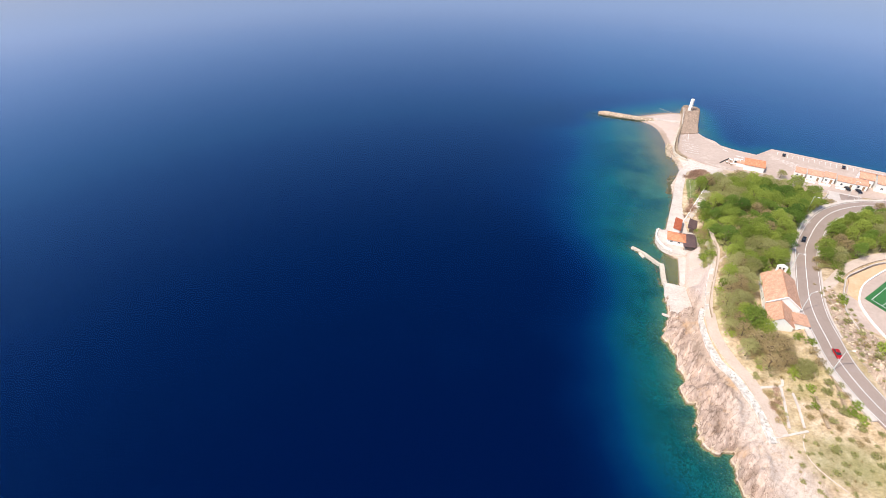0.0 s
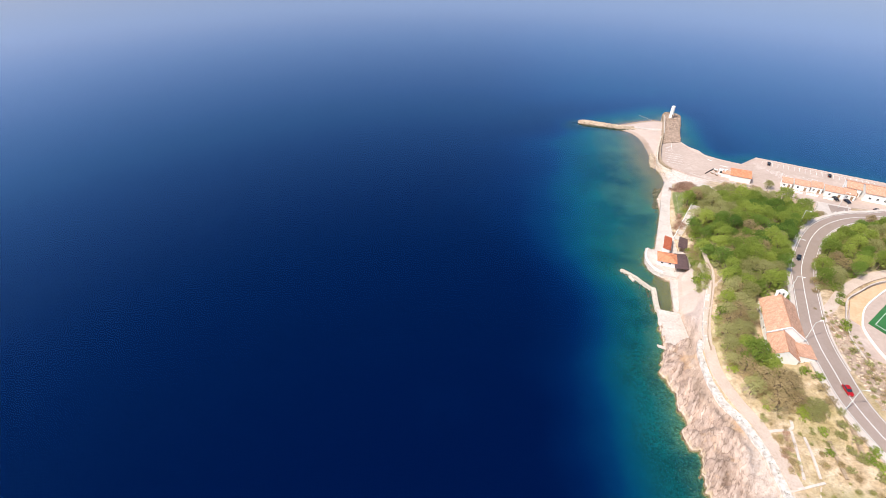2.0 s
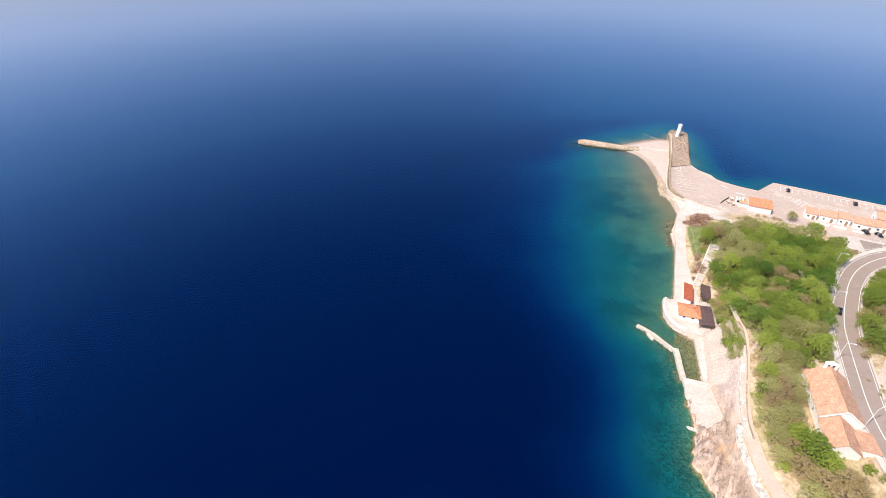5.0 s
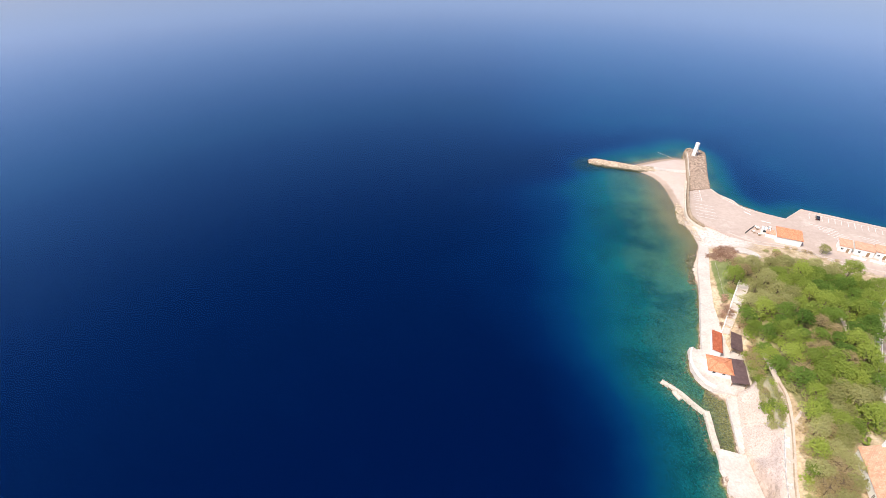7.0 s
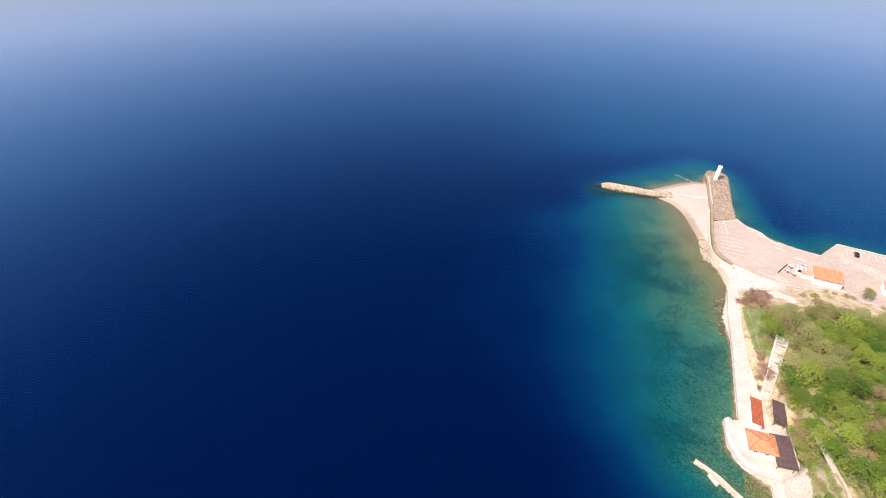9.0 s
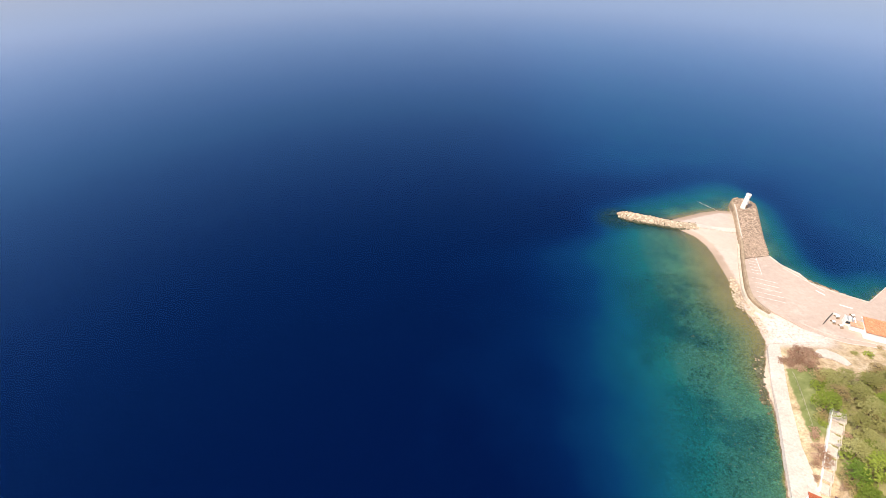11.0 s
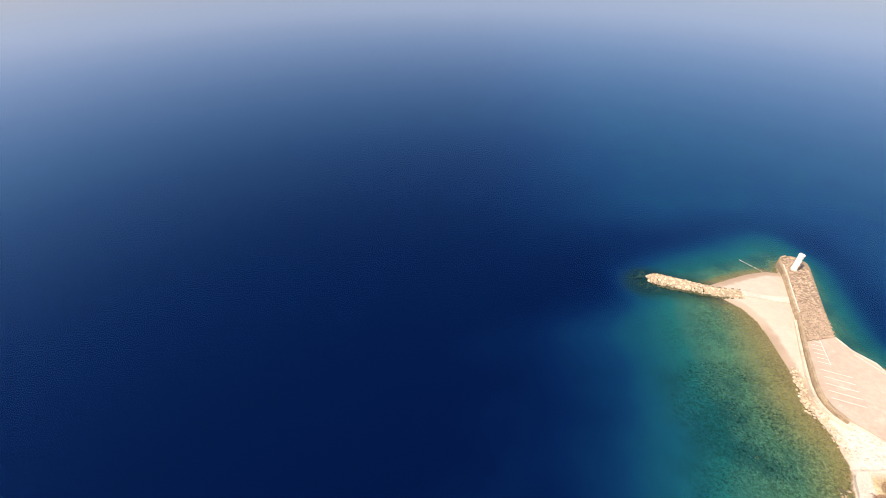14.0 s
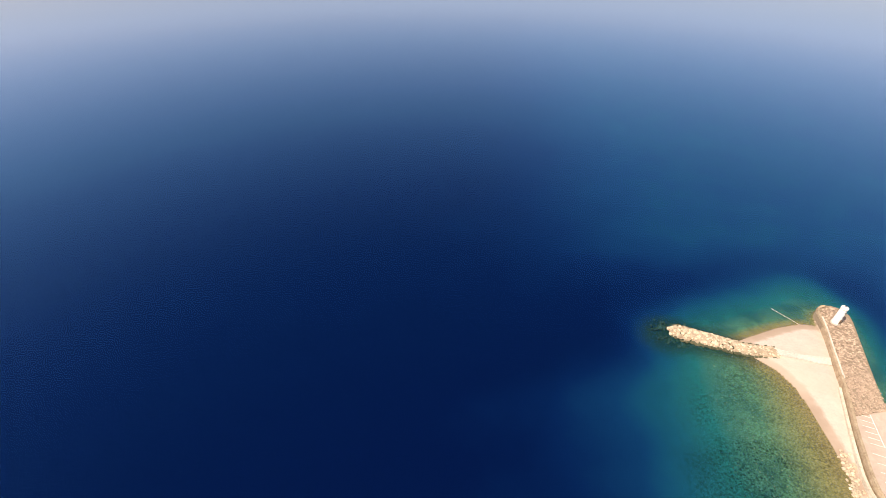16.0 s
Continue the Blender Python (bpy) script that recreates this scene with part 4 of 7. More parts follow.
def tree(rng, height, spread, material, count, size, label, category="tree", name="tree", low=0.35, twigs=0):
    """A tapered, slightly bent trunk with limbs, and a crown of many lobes."""
    root = thing(name, Matrix(), label, category)
    bm = bmesh.new()
    base = height * low
    bend = Vector((rng.uniform(-0.3, 0.3), rng.uniform(-0.3, 0.3), 0))
    tube(bm, (0, 0, -0.6), bend * 0.4 + Vector((0, 0, base)), 0.055 * height ** 0.75, 0.035 * height ** 0.75, 7)
    tube(bm, bend * 0.4 + Vector((0, 0, base)), bend + Vector((0, 0, height * 0.8)), 0.035 * height ** 0.75, 0.03, 6)
    lobes = []
    n = 9
    for i in range(n):
        a = i * 2.4 + rng.uniform(-0.4, 0.4)
        k = i / n
        rr = spread * (0.62 - 0.35 * k) * rng.uniform(0.7, 1.15)
        c = Vector((math.cos(a) * rr, math.sin(a) * rr, base + (height - base) * (0.22 + 0.62 * k) + rng.uniform(-0.3, 0.3)))
        lobes.append((c, spread * rng.uniform(0.3, 0.5) * (1.05 - 0.35 * k)))
        tube(bm, bend * 0.5 + Vector((0, 0, base * 0.9 + 0.4 * (c.z - base))), c, 0.018 * height ** 0.75, 0.02, 5)
    lobes.append((Vector((0, 0, base + (height - base) * 0.55)), spread * 0.55))
    lobes.append((bend + Vector((0, 0, height - spread * 0.3)), spread * 0.36))
    for _ in range(twigs):
        c, r = rng.choice(lobes)
        v = Vector((rng.gauss(0, 1), rng.gauss(0, 1), rng.gauss(0.5, 0.7))).normalized()
        tube(bm, c - v * r * 0.5, c + v * r * 1.15, 0.03, 0.012, 3)
    part("trunk", bm, M_BARK, root)
    part("crown", crown_mesh("crown", rng, lobes, count, size, material), None, root)
    return root


def bush(rng, height, spread, material, count, size, label, name="bush", category="bush"):
    """A low shrub: several stems and an uneven mass of leaves down to the ground."""
    root = thing(name, Matrix(), label, category)
    bm = bmesh.new()
    lobes = []
    for i in range(6):
        a = i * 1.1 + rng.uniform(-0.4, 0.4)
        rr = spread * rng.uniform(0.25, 0.6)
        c = Vector((math.cos(a) * rr, math.sin(a) * rr, height * rng.uniform(0.35, 0.7)))
        lobes.append((c, spread * rng.uniform(0.3, 0.48)))
        tube(bm, (0, 0, -0.3), c, 0.05, 0.015, 4)
    part("stem", bm, M_BARK, root)
    part("crown", crown_mesh("crown", rng, lobes, count, size, material), None, root)
    return root


trng = random.Random(11)
GREEN = "spring-green broadleaf tree in full leaf on the hill"
DARK = "dark green broadleaf tree with dense foliage on the hill"
KINDS = [tree(trng, 8.0, 4.0, M_LEAF, 3375, 0.17, GREEN), tree(trng, 9.0, 4.6, M_LEAF, 4000, 0.17, GREEN), tree(trng, 8.5, 4.2, M_LEAFD, 3625, 0.17, DARK), tree(trng, 7.2, 3.7, M_LEAFD, 3125, 0.17, DARK),
         tree(trng, 6.5, 3.9, M_LEAFO, 2900, 0.16, "olive-green tree with thin young foliage"), tree(trng, 6.5, 3.8, M_LEAFB, 2500, 0.13, "brown budding tree, almost bare, in the wood", twigs=90)]
SHRUBS = [bush(trng, 2.2, 1.7, M_LEAF, 700, 0.15, "bright green shrub on dry ground"), bush(trng, 1.8, 1.6, M_LEAFO, 600, 0.13, "yellowish olive shrub on dry ground"),
          bush(trng, 2.0, 1.8, M_LEAFB, 600, 0.12, "brown leafless shrub on dry ground"), bush(trng, 1.8, 2.0, M_LEAFR, 700, 0.13, "reddish dry scrub beside the quay")]
USED = set()


def plant(proto, x, y, size=1.0, group="", z=None, sink=0.15):
    m = Matrix.Translation((x, y, (land_z(x, y) if z is None else z) - sink)) @ Matrix.Rotation(trng.random() * 6.28, 4, "Z")
    if proto not in USED:
        USED.add(proto)
        proto.matrix_world = m
        ob = proto
    else:
        ob = copy_thing(proto, m)
    ob.scale = (size, size, size * trng.uniform(0.9, 1.1))
    if group:
        ob["group"] = group
    return ob


def scatter(poly, gap, choose, group, lo=0.8, hi=1.2, tries=6000, keep=None):
    """Trees at uneven spacing inside a plan outline."""
    xs, ys = [p[0] for p in poly], [p[1] for p in poly]
    done = []
    for _ in range(tries):
        x, y = trng.uniform(min(xs), max(xs)), trng.uniform(min(ys), max(ys))
        if not inside(np.array([x]), np.array([y]), poly)[0] or (keep and not keep(x, y)):
            continue
        if all((x - a) ** 2 + (y - b) ** 2 > gap * gap for a, b in done):
            done.append((x, y))
            plant(choose(x, y), x, y, trng.uniform(lo, hi), group)
    return done


def wood_kind(x, y):
    v = noise.noise(Vector((x * 0.06, y * 0.06, 0))) + trng.uniform(-0.25, 0.25)
    if y > 219 and trng.random() < 0.6:
        return KINDS[trng.choice((4, 4, 0, 5))]
    if v > 0.2:
        return KINDS[4]
    if v < -0.42:
        return KINDS[5]
    if v > 0.02:
        return trng.choice(KINDS[:2])
    return trng.choice(KINDS[1:4])


def off_ramp(x, y, gap):
    return seg_distance(np.array([x]), np.array([y]), [(88.6, 196), (102.6, 218.2)], False)[0] > gap


def off_clearing(x, y):
    return seg_distance(np.array([x]), np.array([y]), [(122.6, 190), (124, 195), (127, 203), (129.4, 209)], False)[0] > 2.6


scatter(WOOD, 4.05, wood_kind, "trees of the hill wood", 0.7, 1.12, keep=lambda x, y: off_clearing(x, y) and off_ramp(x, y, 3.4) and math.hypot(x - 114, y - 240) > 8)
FRINGE = [(122.2, 158.4), (127.5, 167.5), (137.6, 181.5), (147, 192.3), (159.5, 201), (180, 207.5), (215, 207.5), (215, 165), (168, 171), (146, 170), (132, 161)]
FAR = [(215, 208), (244, 206), (247.5, 153.2), (215, 163)]
scatter(FRINGE, 4.1, wood_kind, "trees of the copse inside the bend", 0.6, 0.95, 9000)
scatter(FAR, 5.2, wood_kind, "trees of the copse inside the bend", 0.8, 1.1, 900)
scatter([(120.8, 156), (126, 166), (136, 180.5), (146, 191.5), (158, 200.5), (172, 206), (172, 203), (160, 197.5), (148.5, 188.5), (139, 177.5), (129, 163.5), (123.5, 156)], 2.1, lambda x, y: SHRUBS[trng.choice((0, 0, 1, 1, 2))], "shrubs inside the bend", 0.8, 1.3, 1500)

def thicket(name, poly, gap, choice, lo, hi, tries, label, keep=None):
    """Low growth that nobody could count, joined into one object."""
    xs, ys = [p[0] for p in poly], [p[1] for p in poly]
    done, verts, faces, slots, mats = [], [], [], [], []
    for _ in range(tries):
        x, y = trng.uniform(min(xs), max(xs)), trng.uniform(min(ys), max(ys))
        if not inside(np.array([x]), np.array([y]), poly)[0] or (keep and not keep(x, y)) or any((x - a) ** 2 + (y - b) ** 2 < gap * gap for a, b in done):
            continue
        done.append((x, y))
        src = [c for c in SHRUBS[trng.choice(choice)].children if c.name.startswith("crown")][0].data
        m = Matrix.Translation((x, y, land_z(x, y) - 0.15)) @ Matrix.Rotation(trng.random() * 6.28, 4, "Z") @ Matrix.Scale(trng.uniform(lo, hi), 4)
        k = len(verts)
        verts += [tuple(m @ v.co) for v in src.vertices]
        faces += [tuple(k + i for i in p.vertices) for p in src.polygons]
        if src.materials[0] not in mats:
            mats.append(src.materials[0])
        slots += [mats.index(src.materials[0])] * len(src.polygons)
    me = bpy.data.meshes.new(name)
    me.from_pydata(verts, [], faces)
    for mt in mats:
        me.materials.append(mt)
    me.polygons.foreach_set("material_index", slots)
    return tagged(new(name, me), label, "undergrowth", kind="stuff")


thicket("wood_undergrowth", WOOD, 3.1, (0, 0, 1, 2), 1.0, 1.7, 2500, "green undergrowth between the trees of the wood", keep=lambda x, y: off_clearing(x, y) and off_ramp(x, y, 2.6))

def beside(line, near, far, step_m=3.0):
    """The outline of a strip beside a plan line, from near to far metres to its right."""
    pts = resample(line, step_m)
    side = []
    for i, p in enumerate(pts):
        d = (pts[min(i + 1, len(pts) - 1)] - pts[max(i - 1, 0)]).normalized()
        side.append((p, Vector((d.y, -d.x))))
    return [tuple(p + n * near) for p, n in side] + [tuple(p + n * far) for p, n in reversed(side)]


thicket("bend_scrub", beside(ROAD[1:10], -5.2, -10.5), 1.5, (0, 1, 1, 0), 0.6, 1.2, 6000, "green scrub along the inner edge of the bend")
thicket("verge_scrub", beside(ROAD[4:11], 6.4, 10.0), 1.7, (0, 1, 2, 0), 0.6, 1.3, 4000, "green scrub between the wood and the footway")
thicket("copse_undergrowth", [(126, 162), (137, 177), (150, 190), (170, 202), (205, 206), (205, 168), (168, 172), (146, 171), (134, 163)], 2.5, (0, 1, 1, 2), 0.9, 1.6, 1800, "green and olive undergrowth between the copse trees")

# ---------------- stonework on the mole and the beach ----------------
def stone_mesh(name, rng, material, sx=1.0, sy=0.8, sz=0.7):
    """A rough boulder with flat worn faces."""
    bm = bmesh.new()
    for i in range(15):
        up = 1 - 2 * (i + 0.5) / 15
        q, a = math.sqrt(1 - up * up), i * 2.39996 + rng.uniform(-0.5, 0.5)
        r = 0.5 * rng.uniform(0.82, 1.2)
        bm.verts.new((math.cos(a) * q * sx * r, math.sin(a) * q * sy * r, up * sz * r))
    bmesh.ops.convex_hull(bm, input=bm.verts)
    return mesh_of(name, bm, material)


srng = random.Random(5)
BOULDERS = [stone_mesh("boulder", srng, M_BOULDER, srng.uniform(1.5, 2.3), srng.uniform(1.2, 1.7), srng.uniform(1.0, 1.5)) for _ in range(7)]
WETS = [stone_mesh("wet_boulder", srng, M_WETROCK, srng.uniform(1.5, 2.3), srng.uniform(1.2, 1.7), srng.uniform(0.9, 1.3)) for _ in range(4)]
# base colour also carries the blue-green tint of the water above
M_SUNKEN = surface("weedy_sunken_rock", (0.004, 0.03, 0.03), (0.02, 0.075, 0.065), 1.3, 0.4, bump=0.5, dist=0.1, stained=0.2, stain=(0.003, 0.02, 0.02), per_object=0.2)
SUNKEN = [stone_mesh("sunken_boulder", srng, M_SUNKEN, 2.0, 1.5, 1.0) for _ in range(3)]
STONES = [stone_mesh("stone", srng, M_BOULDER, srng.uniform(0.9, 1.3), srng.uniform(0.7, 1.0), srng.uniform(0.6, 0.9)) for _ in range(5)]


BROWNS = [stone_mesh("brown_stone", srng, M_STONEW, 1.3, 1.0, 0.8) for _ in range(3)]


def lay(mesh, parent, name, x, y, z, size):
    ob = new(name, mesh)
    ob.parent = parent
    ob.matrix_basis = Matrix.Translation((x, y, z)) @ Euler((srng.uniform(-0.5, 0.5), srng.uniform(-0.5, 0.5), srng.uniform(0, 6.28))).to_matrix().to_4x4() @ Matrix.Diagonal((size, size, size, 1))
    return ob


rub = thing("breakwater", Matrix(), "rubble breakwater of pale limestone boulders in shallow water", "breakwater")
spine = resample(RUBBLE, 0.5)
for i in range(290):
    k = srng.random()
    p = spine[int(k * (len(spine) - 1))]
    half = 3.9 * (1 - 0.35 * k) * min(1.0, 0.45 + 6 * k)
    off = srng.uniform(-1, 1)
    size = srng.uniform(0.4, 0.85) * (1 - 0.2 * k)
    z = 0.15 + 1.35 * (1 - off * off) * min(1.0, 0.5 + 5 * k) * (1 - 0.35 * k) + srng.uniform(-0.1, 0.15)
    y = p.y + off * half
    if abs(off) > 0.8:
        lay(srng.choice(WETS), rub, "boulder", p.x, y, z - 0.25, size)
    else:
        lay(srng.choice(BOULDERS), rub, "boulder", p.x + srng.uniform(-0.4, 0.4), y, z, size)
verts, faces, tones = [], [], []
for i in range(1500):
    k = srng.random()
    p = spine[int(k * (len(spine) - 1))]
    off = srng.uniform(-1, 1)
    half = 4.1 * (1 - 0.35 * k) * min(1.0, 0.45 + 6 * k)
    me = srng.choice(STONES)
    m = Matrix.Translation((p.x + srng.uniform(-0.4, 0.4), p.y + off * half, 0.1 + 1.25 * (1 - off * off) * min(1.0, 0.5 + 5 * k) * (1 - 0.35 * k))) @ Euler((srng.uniform(-1, 1), srng.uniform(-1, 1), srng.uniform(0, 6.28))).to_matrix().to_4x4() @ Matrix.Scale(srng.uniform(0.5, 1.25), 4)
    n = len(verts)
    verts += [tuple(m @ v.co) for v in me.vertices]
    faces += [tuple(n + j for j in f.vertices) for f in me.polygons]
    # brown fill tone imitates shade in the boulder gaps; outermost stones are wet
    tones += [2 if abs(off) > 0.84 else int(srng.random() < 0.4)] * len(me.polygons)
me = bpy.data.meshes.new("rubble_fill")
me.from_pydata(verts, [], faces)
for mt in (M_BOULDER, M_STONEW, M_WETROCK):
    me.materials.append(mt)
me.polygons.foreach_set("material_index", tones)
tagged(part("rubble_fill", me, None, rub), kind="stuff")
skirt = thing("sunken_rocks", Matrix(), "dark weedy boulders under water round the breakwater", "rocks")
for i in range(290):
    k = srng.random() ** 1.4
    p = spine[int(k * (len(spine) - 1))]
    side = srng.choice((-1, 1))
    off = srng.uniform(2.6, 6.6) * (1 - 0.5 * k)
    lay(srng.choice(SUNKEN), skirt, "boulder", p.x - max(0.0, 1 - 3 * k) * srng.uniform(0, 6), p.y + side * off * srng.uniform(0.4 if k < 0.08 else 0.85, 1), -0.5 - 0.03 * (off - 3), srng.uniform(0.35, 0.75))

armour = thing("rock_armour", Matrix(), "white limestone rocks heaped along the beach wall", "rocks")
for i in range(230):
    k = srng.random()
    p = resample([(99.6, 282), (98.6, 276), (97, 270), (97.5, 265), (99.3, 260), (99, 252)], 0.6)
    q = p[int(k * (len(p) - 1))]
    lay(srng.choice(STONES), armour, "stone", q.x + srng.gauss(0.3, 0.9), q.y + srng.gauss(0, 0.6), 0.35 + srng.uniform(-0.15, 0.4), srng.uniform(0.45, 1.15) * (1.0 if k < 0.75 else 0.6))

shorerocks = thing("quay_foot_rocks", Matrix(), "brown wet rocks at the foot of the bathing quay", "rocks")
foot = resample(SHORE_QUAY, 0.5) + resample([(74.3, 188), (72.5, 181), (74.6, 174.6), (77, 171.6), (79, 170)], 0.5)
for i in range(130):
    p = srng.choice(foot)
    lay(srng.choice(WETS), shorerocks, "stone", p.x - abs(srng.gauss(0.2, 0.7)), p.y + srng.gauss(0, 0.4), srng.uniform(-0.35, 0.15), srng.uniform(0.2, 0.5))
for i in range(150):
    y = srng.uniform(224, 243)
    lay(srng.choice(BROWNS if i % 3 == 0 else WETS), shorerocks, "stone", 90.6 + 0.28 * (y - 234) + srng.gauss(0, 0.7), y, srng.uniform(-0.3, 0.35), srng.uniform(0.35, 0.8))

jettyrocks = thing("jetty_foot_rocks", Matrix(), "brown weedy rocks along the foot of the jetty", "rocks")
foot = resample(JETTY_LINE, 0.4)
for i in range(150):
    p = srng.choice(foot)
    lay(srng.choice(WETS), jettyrocks, "stone", p.x + srng.choice((-1, 1)) * srng.uniform(0.7, 2.0), p.y + srng.gauss(0, 0.8), srng.uniform(-0.3, 0.05), srng.uniform(0.2, 0.5))

bankstones = thing("bank_boulders", Matrix(), "pale limestone boulders on the stony bank below the terrace", "rocks")
laid = 0
while laid < 230:
    x, y = srng.uniform(113, 127), srng.uniform(98, 149)
    if not inside(np.array([x]), np.array([y]), BANK)[0] or seg_distance(np.array([x]), np.array([y]), [p[:2] for p in ROAD], False)[0] < 5.0:
        continue
    laid += 1
    lay(srng.choice(STONES), bankstones, "boulder", x, y, land_z(x, y) + 0.1, srng.uniform(0.4, 1.25))

# paving blocks of the mole deck, in uneven courses
mole_axis = Vector((11.2, 40.0)).normalized()
mole_side = Vector((mole_axis.y, -mole_axis.x))
deck = thing("mole_deck", Matrix(), "uneven courses of rough brown paving blocks", "paving", kind="structure")
BLOCKS = []
for i in range(8):
    bm = bmesh.new()
    box(bm, 0, 0, -0.3, srng.uniform(0.5, 0.88), srng.uniform(0.46, 0.62), srng.uniform(0.3, 0.46), 0, 0.08)
    for v in bm.verts:
        v.co += Vector((srng.uniform(-0.12, 0.12), srng.uniform(-0.12, 0.12), srng.uniform(-0.06, 0.06)))
    BLOCKS.append(mesh_of("paving_block", bm, M_BLOCK))
rest = []
count = 0
origin = Vector((113.5, 294.5))
for row in range(-9, 84):
    along_row = -9.0 + srng.uniform(0, 0.6)
    while along_row < 9.0:
        w = srng.uniform(0.5, 0.92)
        c = origin + mole_axis * (row * 0.63 + srng.uniform(-0.07, 0.07)) + mole_side * along_row
        along_row += w + 0.05
        if not inside(np.array([c.x]), np.array([c.y]), [(108.9, 293.3), (113.9, 308.5), (118.7, 324.7), (120.6, 335.5), (122.4, 339), (127, 340.4), (129.8, 337.2), (127.9, 327.5), (122.4, 309), (119.5, 296.1)])[0]:
            continue
        if (c - Vector((123.7, 332.2))).length < 1.7 or srng.random() < 0.03:
            continue
        m = Matrix.Translation((c.x, c.y, 2.4 + srng.uniform(-0.06, 0.1))) @ Matrix.Rotation(math.atan2(mole_side.y, mole_side.x) + srng.uniform(-0.22, 0.22), 4, "Z")
        if count < 300:
            ob = new("paving_block", srng.choice(BLOCKS))
            ob.parent, ob.matrix_basis = deck, m
            count += 1
        else:
            rest.append((srng.choice(BLOCKS), m))
verts, faces = [], []
for me, m in rest:
    k = len(verts)
    verts += [tuple(m @ v.co) for v in me.vertices]
    faces += [tuple(k + i for i in p.vertices) for p in me.polygons]
me = bpy.data.meshes.new("paving_blocks")
me.from_pydata(verts, [], faces)
me.materials.append(M_BLOCK)
tagged(part("far_paving_blocks", me, None, deck), kind="stuff")


def wall_line(name, line, width, z0, z1, material, parent=None, label="", category="wall", smooth=True, step_m=1.2):
    """A masonry wall along a plan line, from z0 to z1 (numbers or functions of x, y), with a rough top."""
    lo = z0 if callable(z0) else (lambda x, y: z0)
    hi = z1 if callable(z1) else (lambda x, y: z1)
    bm = bmesh.new()
    pts = resample(line, step_m) if smooth else [Vector(p) for p in line]
    rows = []
    for i, p in enumerate(pts):
        d = (pts[min(i + 1, len(pts) - 1)] - pts[max(i - 1, 0)]).normalized()
        nrm = Vector((d.y, -d.x)) * (width / 2 + srng.uniform(-0.02, 0.02))
        a, b = p - nrm, p + nrm
        jag = srng.uniform(-0.03, 0.03)
        rows.append([bm.verts.new((a.x, a.y, lo(p.x, p.y))), bm.verts.new((a.x * 0.97 + b.x * 0.03, a.y * 0.97 + b.y * 0.03, hi(p.x, p.y) + jag)),
                     bm.verts.new((b.x * 0.97 + a.x * 0.03, b.y * 0.97 + a.y * 0.03, hi(p.x, p.y) + jag)), bm.verts.new((b.x, b.y, lo(p.x, p.y)))])
    for r, s in zip(rows, rows[1:]):
        for k in range(4):
            bm.faces.new((r[k], r[(k + 1) % 4], s[(k + 1) % 4], s[k]))
    bm.faces.new(rows[0][::-1])
    bm.faces.new(rows[-1])
    ob = part(name, bm, material, parent, label if parent else "")
    if parent is None:
        tagged(ob, label, category, kind="structure")
    return ob


par = wall_line("wall_mole", [(124.5, 340.6), (122.2, 339.6), (120.6, 337.2), (119.2, 331), (117.4, 324.4), (114.9, 316), (112.5, 308)], 0.85, -2, 2.95, M_STONEW, None, "old stone parapet along the mole's beach side")
wall_line("white_cap", [(120.4, 334.5), (119.0, 328.5), (116.8, 321), (114.4, 312.5), (112.7, 306.5)], 0.5, 2.85, 3.1, M_CONCRETE, par, "pale concrete coping")
wall_line("wall_parking", [(112.5, 307.8), (110.5, 301), (108.3, 294.5), (106.1, 288), (104, 281), (102.0, 273.5), (101.7, 269), (102.8, 265.5), (105.4, 262.2)], 0.75, -1, lambda x, y: 3.25 - 1.2 * float(step(273.0, 263.0, y)), M_STONEW, None, "brown masonry sea wall beside the parking bays")
wall_line("wall_toe", [(110.6, 304), (106.2, 291.5), (103.4, 283), (100.9, 274.5), (100.4, 268.6), (101.9, 263.8), (105, 259.8)], 0.8, -1, 1.75, M_OLDCONC, None, "sandy concrete ledge at the wall's foot")
ob = part("pavement_beach", prism(bmesh.new(), [(98.0, 319.4), (105.6, 317.1), (114.6, 316.6), (113.3, 313.2), (104.6, 315.1), (98.1, 316.7)], 0.2, 1.32, 0.04), M_CONCRETE)
tagged(ob, "white concrete strip across the beach", "pavement", kind="structure")
wall_line("kerb_port", [(119.6, 295.8), (121.6, 290.2), (126.2, 284.9), (127.4, 280), (133.6, 275.2), (143.4, 269.9), (154.6, 278.8), (208.1, 254.3)], 0.5, 1.5, 2.12, M_CONCRETE, None, "pale concrete kerb along the quay edge", "kerb", False)
bankrocks = thing("bank_rocks", Matrix(), "dark weedy stones at the foot of the harbour bank", "rocks")
TOE = [(126.4, 283.4), (128.0, 285.0), (130.6, 282.8), (137.0, 277.6), (143.0, 270.9), (143.2, 270.0), (133.6, 275.0), (127.3, 279.9)]
ob = part("bank_toe", prism(bmesh.new(), TOE, -1.0, 0.2, 0.15), M_STONEW)
tagged(ob, "brown stony toe of the harbour bank", "bank", kind="structure")
laid = 0
while laid < 290:
    x, y = srng.uniform(126, 144), srng.uniform(269.5, 285.5)
    if not inside(np.array([x]), np.array([y]), TOE)[0]:
        continue
    laid += 1
    lay(srng.choice(WETS if laid % 4 == 0 else BROWNS), bankrocks, "stone", x, y, 0.25 + srng.uniform(-0.1, 0.2), srng.uniform(0.45, 0.9))


